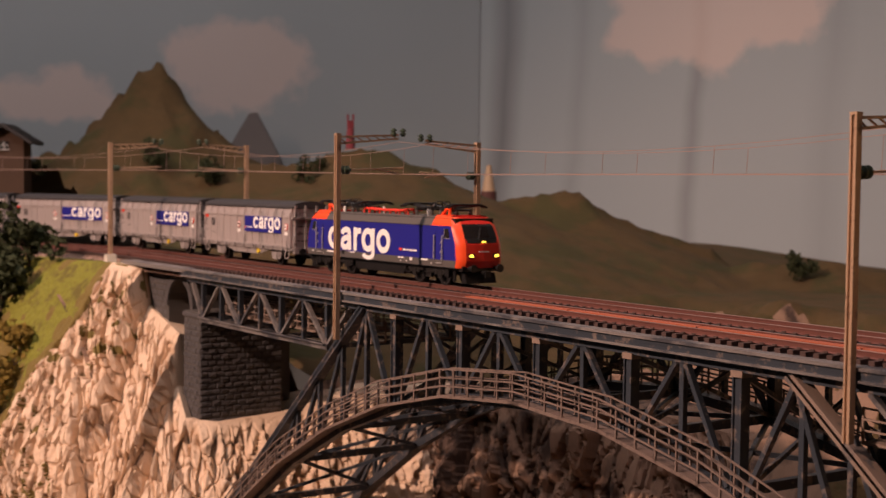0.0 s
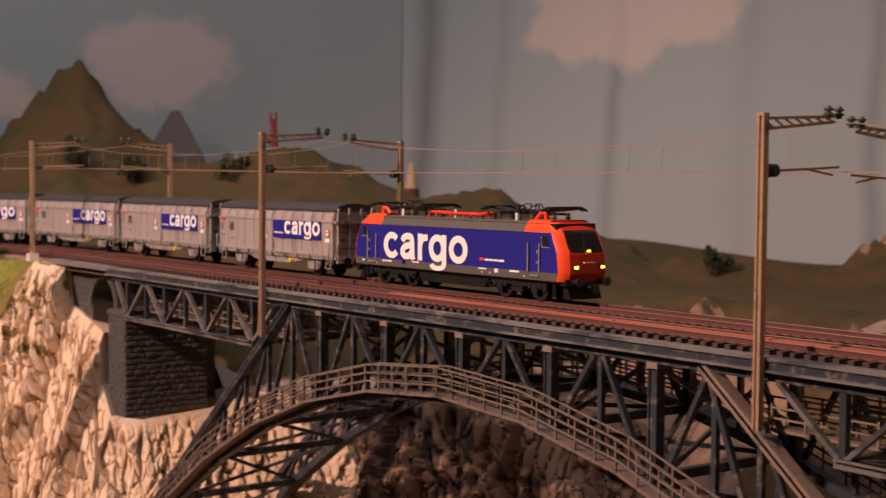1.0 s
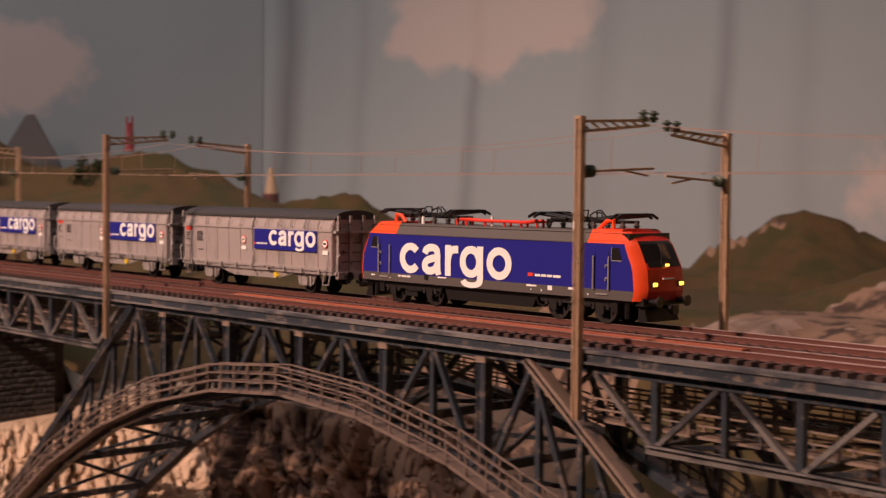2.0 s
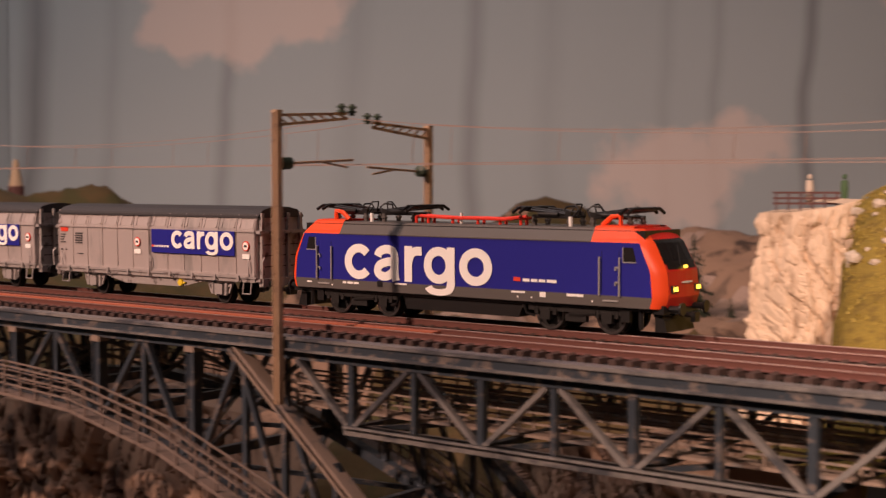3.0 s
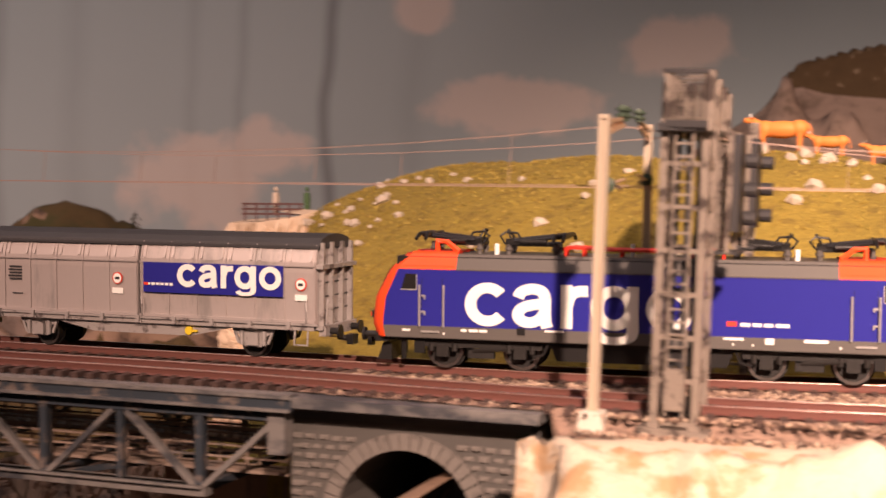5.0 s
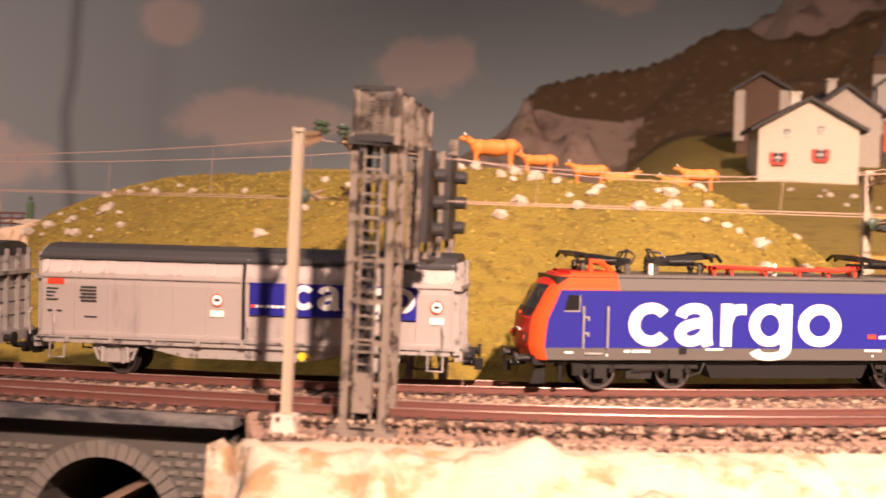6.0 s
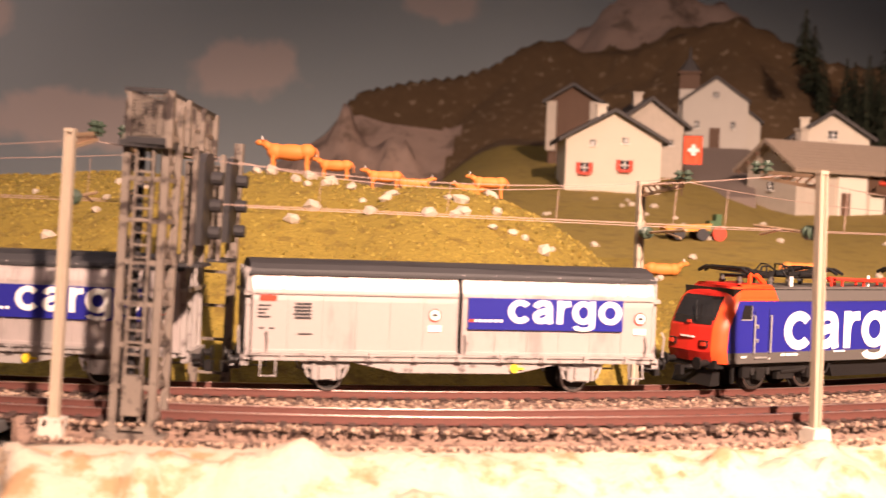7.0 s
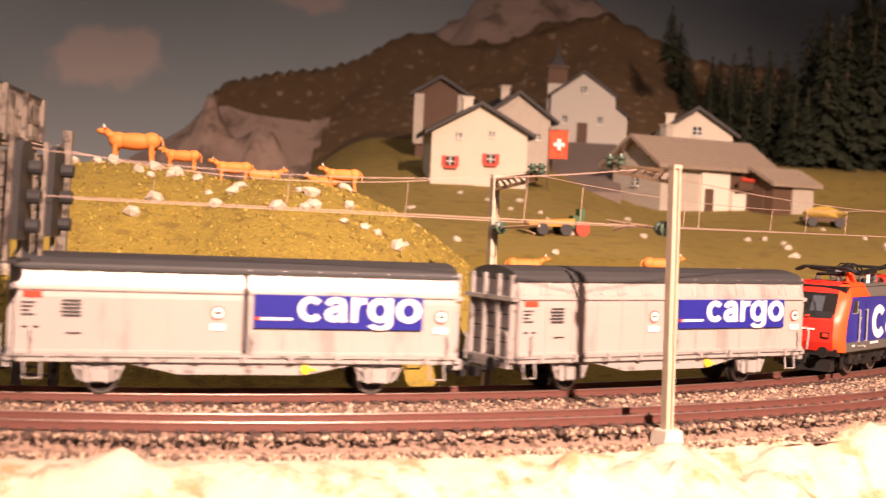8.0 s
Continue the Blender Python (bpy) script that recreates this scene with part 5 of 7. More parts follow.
def build_cliff():
    g = Geo()
    nu, nv = 760, 300
    rows = [-1.0, -0.3] + [j / nv for j in range(nv + 1)]
    for v in rows:
        for i in range(nu + 1):
            g.v.append(tuple(cliff_point(i / nu * (len(CLIFF_EDGE) - 1.001), v)))
    pick = []
    for j in range(len(rows) - 1):
        for i in range(nu):
            a = j * (nu + 1) + i
            g.f.append((a, a + 1, a + nu + 2, a + nu + 1))
            u, v = i / nu * (len(CLIFF_EDGE) - 1), max(0.0, rows[j])
            x, y, z = g.v[a]
            k = noise.noise(Vector((x * 60, y * 60, z * 40)))
            edge = turf_edge(v) + 0.10 * k
            if u < edge:
                pick.append(2 if k > 0.25 or u > edge - 0.25 + 0.2 * k else 1)
            else:
                shelf = g.v[a][2] - g.v[max(0, a - nu - 1)][2] > -0.0006
                tuft = noise.noise(Vector((x * 90, y * 90, z * 90)))
                pick.append(2 if u < edge + 2.2 and (tuft > 0.38 or shelf and tuft > 0.0) and noise.noise(Vector((x * 15, y * 15, z * 15))) > -0.05 else 0)
    me = bpy.data.meshes.new("rock_cliff")
    me.from_pydata(g.v, [], g.f)
    for m in (ROCK, GRASSG, MOSS):
        me.materials.append(m)
    me.polygons.foreach_set("material_index", pick)
    return new("rock_cliff", me)


def rock_face(name, edge, drop, lean, cells, amp, nu, nv, mat, cap=0.06):
    """A craggy rock wall below a crest line (x, y, z); it leans out to the left of the line's run."""
    g = Geo()
    pts = [Vector(p) for p in edge]
    m = len(pts) - 1
    for j in range(-1, nv + 1):
        v = max(0, j) / nv
        for i in range(nu + 1):
            u = i / nu * m * 0.9999
            k = int(u)
            p = pts[k].lerp(pts[k + 1], u - k)
            d = pts[min(k + 1, m)] - pts[max(k - 1, 0)] if u - k < 0.5 else pts[min(k + 2, m)] - pts[k]
            out = Vector((d.y, -d.x, 0)).normalized()
            if j < 0:
                p = p - out * cap
            else:
                p = p + out * lean * v - Vector((0, 0, drop * v))
                c = (p.x + 0.6 * p.y + 0.15 * p.z + 0.012 * noise.noise(p * 22)) * cells
                h = shard(Vector((c, p.z * cells * 0.36, 2.0))) + 0.45 * shard(Vector((c * 2.6, p.z * cells * 1.0, 5.0))) + 0.7 * noise.noise(p * 24)
                p = p + (out + Vector((0, 0, 0.2))) * amp * h * smooth(0.0, 0.06, v)
            g.v.append(tuple(p))
    for j in range(nv + 1):
        for i in range(nu):
            a = j * (nu + 1) + i
            g.f.append((a, a + 1, a + nu + 2, a + nu + 1))
    me = bpy.data.meshes.new(name)
    me.from_pydata(g.v, [], g.f)
    me.materials.append(mat)
    return new(name, me)


MOSS = material("brown-green scrub", (0.17, 0.125, 0.035), 0.9, var=0.4, scale=160, bump=0.6, grain=900)
cliff = build_cliff()
tagged(cliff, "pale limestone cliff with grassy shoulder beside the bridgehead", "rock cliff", kind="structure")


crag = rock_face("rock_crag", [(-0.082, 0.40, 0.045), (-0.090, 0.33, 0.044), (-0.082, 0.290, 0.043), (-0.056, 0.278, 0.044), (-0.032, 0.276, 0.047), (-0.014, 0.282, 0.052), (0.004, 0.305, 0.050)], 0.13, 0.012, 95, 0.0034, 150, 110, ROCK, 0.07)
tagged(crag, "steep pale rock crag below a lookout", "rock crag", kind="structure")
wall = rock_face("valley_rock", [(-0.86, 0.085, -0.125), (-0.76, 0.090, -0.118), (-0.66, 0.105, -0.100), (-0.58, 0.125, -0.106), (-0.50, 0.150, -0.092), (-0.42, 0.185, -0.105)], 0.24, 0.07, 42, 0.012, 260, 120, ROCKD)
tagged(wall, "brown craggy rock wall in the valley behind the arch", "rock wall", kind="structure")
ledge = rock_face("valley_rock", [(-0.235, 0.245, -0.118), (-0.17, 0.225, -0.100), (-0.10, 0.215, -0.086), (-0.03, 0.205, -0.080)], 0.20, 0.09, 60, 0.008, 160, 90, ROCKD)
tagged(ledge, "brown rock ledge below the pasture slope", "rock wall", kind="structure")


emb = sweep([(-0.062, -0.0125), (0.075, -0.0125), (0.22, -0.045), (0.22, -0.10), (-0.062, -0.10)], -1.46, -0.92, 0.0, 0.03)
emb = part("embankment", emb, MOSS)
tagged(emb, "scrubby embankment that carries the curved track", "embankment", kind="structure")


def bank_h(x, y):
    """Cream plaster bank on the visitors' side of the right-hand tracks."""
    lip = line_y(x) - gap(x) - 0.036 - 0.006 * fbm(x, 0, 30.0, 3, 4.0) if x > 0 else -0.075
    d = lip - y
    z = -0.0085 - 0.10 * smooth(-0.004, 0.16, d) + 0.0085 * fbm(x, y, 34.0, 5, 6.0) * smooth(-0.003, 0.02, d) + 0.0030 * shard(Vector((x * 60, y * 60, 1.0))) * smooth(0.0, 0.015, d)
    z += 0.0065 * smooth(0.0, 0.02, d) * (0.6 + fbm(x, y, 60.0, 3, 8.0)) * (1 - smooth(0.02, 0.07, d))
    left = smooth(0.254, 0.224, x + 0.022 * fbm(y, x, 45.0, 5, 9.0))
    return z - 0.30 * left


bank = sheet("plaster_bank", 0.205, 1.30, -0.24, 0.36, 280, 170, lambda x, y: bank_h(x, y) if y < line_y(x) - gap(x) - 0.015 else -0.02 - 0.28 * smooth(0.238, 0.220, x), PLASTER)
tagged(bank, "unpainted cream plaster bank in front of the tracks", "plaster bank", kind="structure")

# ballast bed under both tracks off the bridge
for s0, s1, nm in ((0.136, 1.0, "ballast_bed"), (-1.46, -0.775, "ballast_bed")):
    g = Geo()
    n = int((s1 - s0) / 0.004)
    for i in range(n + 1):
        s = s0 + (s1 - s0) * i / n
        w = gap(s)
        edge = 0.030 if s > 0.236 or s < 0 else 0.0165
        across = [-w - edge, -w - 0.73 * edge, -w - 0.010, -w, -w + 0.012, -w / 2, -0.012, 0.0, 0.012, 0.022, 0.034]
        for u in across:
            low_edge = -0.0066 if edge > 0.02 and abs(u + w) > 0.02 and abs(u) > 0.02 and (u < -w or u > 0) else 0.0
            z = BALLAST_Z + low_edge + 0.0007 * noise.noise(Vector((s * 300, u * 300, 0)))
            g.v.append(tuple(beside(s, u, z)))
    m = 11
    for i in range(n):
        for k in range(m - 1):
            a = i * m + k
            g.f.append((a, a + 1, a + m + 1, a + m))
    ob = part(nm, g, GRAVEL)
    tagged(ob, "brown gravel ballast bed under the rails", "ballast", kind="structure")

# loose ballast stones along the near shoulder
rnd = random.Random(5)
g = Geo()
OCT = [(1, 0, 0), (-1, 0, 0), (0, 1, 0), (0, -1, 0), (0, 0, 1), (0, 0, -1)]
OCF = [(0, 2, 4), (2, 1, 4), (1, 3, 4), (3, 0, 4), (2, 0, 5), (1, 2, 5), (3, 1, 5), (0, 3, 5)]
for i in range(15000):
    s = rnd.uniform(0.14, 0.80)
    w = gap(s)
    u = rnd.choice([rnd.uniform(-w - 0.030, -w - 0.014), rnd.uniform(-w + 0.009, -0.010), rnd.uniform(-w - 0.008, -w + 0.008), rnd.uniform(-w - 0.03, 0.02)])
    if s < 0.24 and u < -w - 0.014:
        u = -w / 2
    p = beside(s, u, BALLAST_Z + (-0.0045 if u < -w - 0.022 else 0.0002))
    r = rnd.uniform(0.0005, 0.0011)
    e = Euler((rnd.uniform(0, 6), rnd.uniform(0, 6), 0)).to_matrix()
    g.add([p + (e @ Vector(v)) * r * rnd.uniform(0.7, 1.2) for v in OCT], OCF)
stones = part("ballast_stones", g, STONES)
tagged(stones, "loose brown ballast stones between the rails", "ballast", kind="stuff")

far_track = build_track("rusty railway track on dark sleepers, used by the train", lambda s: 0.0)
near_track = build_track("empty rusty railway track on dark sleepers", lambda s: -gap(s))
# guard planks between the rails of the near track over the arch
for i, (x0, x1) in enumerate(((-0.44, -0.345), (-0.344, -0.25), (-0.249, -0.155), (-0.154, -0.075))):
    for y in (-0.049, -0.039):
        ob = part("guard_plank", Geo().box(((x0 + x1) / 2, y, -0.0018), (x1 - x0, 0.0052, 0.0020)), PLANK)
        tagged(ob, "rust-red guard plank lying between the rails", "plank", "guard planks")

bridge = build_bridge()
footway = build_footway(YF - 0.0075, "tan steel inspection footway with handrails along the arch front")
footway_b = build_footway(YB + 0.0075, "tan steel inspection footway with handrails along the arch back")

for x0, x1 in ((-0.145, 0.132), (-0.750, -0.530)):
    for y in (-0.046, 0.004):
        build_girder_walk(x0, x1, y)


# ---------------------------------------------------------------- masonry
def blocks(parent, name, origin, u, v, w, h, bw, bh, mat, skip=None, seed=1):
    """Courses of separate stones on a wall face; u along, v up, normal outwards."""
    rnd = random.Random(seed)
    u, v, o = Vector(u), Vector(v), Vector(origin)
    nrm = u.cross(v)
    shapes = []
    for k in range(5):
        d = rnd.uniform(0.0006, 0.0014)
        q = rnd.uniform(0.0004, 0.0009)
        a, b = bw - 0.0006, bh - 0.0006
        vs = [(0, 0, -0.0006), (a, 0, -0.0006), (a, b, -0.0006), (0, b, -0.0006), (q, q, d), (a - q, q, d * rnd.uniform(0.6, 1.1)), (a - q, b - q, d), (q, b - q, d * rnd.uniform(0.6, 1.1))]
        gg = Geo().add([(u * x + v * y + nrm * z) for x, y, z in vs], [(4, 5, 6, 7), (0, 1, 5, 4), (1, 2, 6, 5), (2, 3, 7, 6), (3, 0, 4, 7)])
        shapes.append(gg.mesh(name, mat))
    rows = int(h / bh)
    for r in range(rows):
        off = (r % 2) * bw * 0.5
        x = -off
        while x < w - bw * 0.4:
            xx = max(0.0, min(x, w - bw))
            if not (skip and skip(xx + bw / 2, r * bh + bh / 2)):
                part(name, rnd.choice(shapes), None, parent, at=Matrix.Translation(o + u * (xx + rnd.uniform(-0.0003, 0.0003)) + v * (r * bh + rnd.uniform(-0.0002, 0.0002)) - nrm * rnd.uniform(0, 0.0004)))
            x += bw


pier = thing("bridge_pier", "dark grey stone pier under the bridge end", "bridge pier", kind="structure")
part("core", Geo().box((-0.767, -0.037, -0.097), (0.030, 0.070, 0.122)), MORTAR, pier)
part("corbel", Geo().box((-0.767, -0.037, -0.0385), (0.0315, 0.0725, 0.0030)), STONED, pier)
blocks(pier, "stone", (-0.752, -0.072, -0.158), (0, 1, 0), (0, 0, 1), 0.070, 0.118, 0.0070, 0.0045, STONED, seed=3)
blocks(pier, "stone", (-0.782, -0.072, -0.158), (1, 0, 0), (0, 0, 1), 0.030, 0.118, 0.0062, 0.0045, STONED, seed=4)


def portal(name, label, x0, x1, y, zb, zt, cx, cr, cz, mat, depth, bw, bh, seed):
    """A masonry wall with an arched opening right through it."""
    t = thing(name, label, "stone portal", kind="structure")
    g = Geo()
    n = 14
    arc = [(cx + cr * math.cos(math.pi * k / n), cz + cr * math.sin(math.pi * k / n)) for k in range(n + 1)]
    top = [(x1 - (x1 - x0) * k / n, zt) for k in range(n + 1)]
    for k in range(n):
        for yy in (y, y + depth):
            g.add([(arc[k][0], yy, arc[k][1]), (arc[k + 1][0], yy, arc[k + 1][1]), (top[k + 1][0], yy, zt), (top[k][0], yy, zt)], [(0, 1, 2, 3)])
        g.add([(arc[k][0], y, arc[k][1]), (arc[k + 1][0], y, arc[k + 1][1]), (arc[k + 1][0], y + depth, arc[k + 1][1]), (arc[k][0], y + depth, arc[k][1])], [(0, 1, 2, 3)])
    for a, b in ((x0, cx - cr), (cx + cr, x1)):
        for yy in (y, y + depth):
            g.add([(a, yy, zb), (b, yy, zb), (b, yy, cz), (a, yy, cz)], [(0, 1, 2, 3)])
    for xx in (cx - cr, cx + cr, x0, x1):
        zt2 = cz if x0 < xx < x1 else zt
        g.add([(xx, y, zb), (xx, y + depth, zb), (xx, y + depth, zt2), (xx, y, zt2)], [(0, 1, 2, 3)])
    for a in (x0, x1):
        q = arc[-1] if a == x0 else arc[0]
        for yy in (y, y + depth):
            g.add([(a, yy, cz), (q[0], yy, cz), (a, yy, zt)], [(0, 1, 2)])
    part("core", g, MORTAR, t)
    blocks(t, "stone", (x0, y, zb), (1, 0, 0), (0, 0, 1), x1 - x0, zt - zb - 0.004, bw, bh, mat, lambda u, v: (abs(x0 + u - cx) < cr + bw * 0.5 and zb + v < cz) or math.hypot(x0 + u - cx, max(0, zb + v - cz)) < cr + 0.0075, seed)
    for k in range(23):
        a0, a1 = math.pi * k / 23 + 0.008, math.pi * (k + 1) / 23 - 0.008
        gg = Geo()
        vs = [(cx + rr * math.cos(a), yy, cz + rr * math.sin(a)) for yy in (y + 0.002, y - 0.0016) for rr in (cr, cr + 0.0058) for a in (a0, a1)]
        gg.add(vs, [(4, 5, 7, 6), (0, 1, 5, 4), (2, 3, 7, 6), (0, 2, 6, 4), (1, 3, 7, 5)])
        part("voussoir", gg, mat, t)
    return t


right = portal("bridgehead_portal", "grey rubble stone bridgehead with a dark arched opening", 0.1395, 0.2305, -0.064, -0.15, -0.0105, 0.1835, 0.0255, -0.0470, STONEL, 0.09, 0.0052, 0.0034, 11)
part("coping", Geo().box((0.185, -0.0680, -0.0060), (0.098, 0.0130, 0.0036)), FASCIA, right, "pale weathered coping slab")
# dark strip standing in for the shade below the coping
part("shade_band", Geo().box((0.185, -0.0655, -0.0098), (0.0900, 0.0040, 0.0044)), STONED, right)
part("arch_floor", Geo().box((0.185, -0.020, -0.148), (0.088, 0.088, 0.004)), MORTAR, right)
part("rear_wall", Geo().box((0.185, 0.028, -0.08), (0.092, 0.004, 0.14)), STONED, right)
left = portal("bridgehead_portal", "dark stone bridgehead with a small arched opening", -0.905, -0.783, -0.064, -0.12, -0.0080, -0.8100, 0.0230, -0.0370, STONED, 0.085, 0.0080, 0.0050, 12)
part("coping", Geo().box((-0.845, -0.0690, -0.0050), (0.135, 0.0130, 0.0030)), FASCIA, left, "pale weathered coping slab")

# ---------------------------------------------------------------- overhead line
build_mast(-0.1300, -0.0785, 1, -0.0325, 0.0920, 0.044, "tall bronze catenary mast bolted to the bridge side", MAST)
build_mast(-0.5255, -0.0795, 1, -0.0330, 0.0940, 0.044, "tall bronze catenary mast bolted to the bridge side", MAST)
build_mast(-0.9480, -0.0720, 1, -0.0080, 0.0970, 0.044, "slim catenary mast with a pale concrete foot", MAST, base=True)
build_mast(-0.1385, 0.0345, -1, -0.0080, 0.0890, 0.042, "bronze catenary mast behind the tracks", MAST)
build_mast(-0.5370, 0.0345, -1, -0.0080, 0.0915, 0.042, "bronze catenary mast behind the tracks", MAST)
build_mast(-0.8950, 0.0345, -1, -0.0080, 0.0960, 0.042, "bronze catenary mast behind the tracks", MAST)
build_mast(0.2505, -0.0690, 1, -0.0100, 0.0922, 0.028, "beige catenary mast with a pale concrete foot", MASTC, base=True, lean=1.6)
mD = Vector((0.5135, -0.0125, -0.0105))
build_mast(mD.x, mD.y, 1, mD.z, 0.0893, 0.036, "beige catenary mast with a pale concrete foot", MASTC, base=True, heading=0.45, lean=-1.3)
build_mast(0.4570, 0.0930, -1, -0.0100, 0.0860, 0.036, "beige catenary mast behind the tracks", MASTC, heading=0.40)
build_mast(0.2430, 0.0530, -1, -0.0100, 0.0940, 0.036, "beige catenary mast behind the tracks", MASTC, heading=0.1)
ZC = 0.0705
catenary("copper overhead wire above the near track", [beside(-1.35, -0.036, ZC + 0.004), (-0.948, -0.034, ZC + 0.004), (-0.524, -0.036, ZC), (-0.129, -0.035, ZC), (0.2505, -0.042, ZC), (0.502, 0.006, ZC - 0.002), beside(0.86, -0.06, ZC - 0.004)])
catenary("copper overhead wire above the far track", [beside(-1.35, 0.0, ZC + 0.004), (-0.895, -0.004, ZC + 0.004), (-0.530, -0.006, ZC), (-0.136, -0.006, ZC), (0.2750, 0.014, ZC - 0.001), (0.466, 0.066, ZC - 0.003), beside(0.86, 0.004, ZC - 0.004)])

# ---------------------------------------------------------------- signal gantry


def build_gantry():
    G = thing("signal_gantry", "grey lattice signal gantry with caged walkway spanning the tracks", "signal gantry")
    x0, x1, y0, y1, z0, z1 = 0.2712, 0.2842, -0.0720, -0.0560, -0.0065, 0.1030
    part("base_plate", Geo().box(((x0 + x1) / 2, -0.064, -0.0085), (0.0230, 0.022, 0.0048)), SIGNAL, G)
    for x in (x0, x1):
        for y in (y0, y1):
            part("leg", Geo().box((x, y, (z0 + z1) / 2), (0.0024, 0.0024, z1 - z0)).box((x, y, z0 + 0.001), (0.004, 0.004, 0.002)), SIGNAL, G)
    n = 8
    for i in range(n):
        a, b = z0 + (z1 - z0) * i / n, z0 + (z1 - z0) * (i + 1) / n
        for y in (y0, y1):
            part("cross_bar", Geo().box(((x0 + x1) / 2, y, a + 0.002), (x1 - x0, 0.0012, 0.0016)), SIGNAL, G)
        for x in (x0, x1):
            part("cross_bar", Geo().box((x, (y0 + y1) / 2, a + 0.002), (0.0012, y1 - y0, 0.0016)), SIGNAL, G)
            part("lattice", Geo().bar((x, y0, a), (x, y1, b), 0.0010, 0.0010).bar((x, y1, a), (x, y0, b), 0.0010, 0.0010), SIGNAL, G)
    xm = (x0 + x1) / 2
    for u in (-0.0028, 0.0028):
        part("ladder_rail", Geo().box((xm + u, y0 - 0.0018, 0.050), (0.0008, 0.0008, 0.104)), SIGNAL, G)
    for i in range(26):
        part("rung", Geo().box((xm, y0 - 0.0018, 0.000 + i * 0.004), (0.0056, 0.0007, 0.0007)), SIGNAL, G)
    part("control_box", Geo().box((xm, y0 - 0.0008, 0.0065), (0.0064, 0.004, 0.0130)), SIGNAL, G)
    for x in (x0 + 0.003, xm, x1 - 0.003):
        part("conduit", Geo().rod((x, -0.064, z0), (x, -0.064, z1), 0.0011, 6), SIGDK, G)
    # caged beam over the tracks
    yb = 0.045
    bx0, bx1, bz0, bz1 = 0.2712, 0.2838, 0.0890, 0.1055
    sk = lambda y: -0.10 * (y + 0.064)
    part("walkway_floor", Geo().bar((xm, y0 - 0.004, bz0), (xm + sk(yb), yb, bz0), 0.0165, 0.0022), SIGDK, G)
    for x in (bx0, bx1):
        for z in (bz0 + 0.002, (bz0 + bz1) / 2, bz1):
            part("cage_rail", Geo().bar((x, y0 - 0.004, z), (x + sk(yb), yb, z), 0.0013, 0.0013), SIGNAL, G)
        for i in range(7):
            y = y0 - 0.004 + (yb - y0 + 0.004) * i / 6
            part("cage_post", Geo().box((x + sk(y), y, (bz0 + bz1) / 2), (0.0014, 0.0014, bz1 - bz0)), SIGNAL, G)
        mesh = Geo()
        for i in range(13):
            z = bz0 + 0.003 + (bz1 - bz0 - 0.004) * i / 12
            mesh.bar((x, y0 - 0.004, z), (x + sk(yb), yb, z), 0.0004, 0.0006)
        for i in range(44):
            y = y0 - 0.004 + (yb - y0 + 0.004) * i / 43
            mesh.box((x + sk(y), y, (bz0 + bz1) / 2), (0.0004, 0.0004, bz1 - bz0))
        part("cage_mesh", mesh, SIGNAL, G)
    for x in (bx0, bx1):
        part("top_rail", Geo().bar((x, y0 - 0.004, bz1 + 0.0008), (x + sk(yb), yb, bz1 + 0.0008), 0.0016, 0.0014), SIGDK, G)
    # end panels and stiffeners of the cage
    for y in (y0 - 0.004, yb):
        g = Geo()
        for i in range(8):
            g.box((bx0 + sk(y) + (bx1 - bx0) * i / 7, y, (bz0 + bz1) / 2), (0.0005, 0.0005, bz1 - bz0))
        for i in range(13):
            g.box(((bx0 + bx1) / 2 + sk(y), y, bz0 + 0.002 + (bz1 - bz0 - 0.003) * i / 12), (bx1 - bx0, 0.0005, 0.0005))
        tagged(part("cage_end", g, SIGNAL, G), kind="stuff")
        part("end_rail", Geo().box(((bx0 + bx1) / 2 + sk(y), y, bz1 + 0.0008), (bx1 - bx0 + 0.0016, 0.0016, 0.0014)).box(((bx0 + bx1) / 2 + sk(y), y, bz0 + 0.001), (bx1 - bx0 + 0.0016, 0.0016, 0.0022)), SIGDK, G)
    for i in range(4):
        y = y0 - 0.004 + (yb - y0 + 0.004) * i / 3
        part("stiffener", Geo().box((bx1 + 0.0010 + sk(y), y, (bz0 + bz1) / 2), (0.0018, 0.0026, bz1 - bz0 + 0.002)), SIGNAL, G)
    # signal boards hanging below the beam
    for y in (-0.040, 0.004):
        h = part("signal_board", Geo().prism([(y - 0.0075, 0.0560), (y + 0.0075, 0.0560), (y + 0.0075, 0.0850), (y + 0.0045, 0.0880), (y - 0.0045, 0.0880), (y - 0.0075, 0.0850)], 0.2890, 0.2915, "x"), SIGDK, G)
        for i in range(3):
            z = 0.0605 + i * 0.0095
            part("lamp_hood", Geo().rod((0.2925, y, z), (0.2965, y, z), 0.0024, 10), SIGDK, h)
        cage = Geo()
        for i in range(9):
            cage.box((0.2850, y - 0.008 + i * 0.002, 0.067), (0.0006, 0.0006, 0.036))
        for i in range(10):
            cage.box((0.2850, y, 0.0500 + i * 0.0038), (0.0006, 0.0170, 0.0006))
        part("service_cage", cage, SIGNAL, h)
        part("cage_floor", Geo().box((0.2880, y, 0.0490), (0.008, 0.018, 0.0012)), SIGDK, h)
        for k in (-0.0085, 0.0085):
            part("hanger", Geo().box((0.2885, y + k, 0.0690), (0.0016, 0.0016, 0.040)), SIGNAL, h)
    # far leg
    part("far_leg", Geo().box((0.2840, 0.046, 0.043), (0.0036, 0.0036, 0.105)), SIGNAL, G)
    part("far_leg", Geo().box((0.2700, 0.046, 0.043), (0.0036, 0.0036, 0.105)), SIGNAL, G)
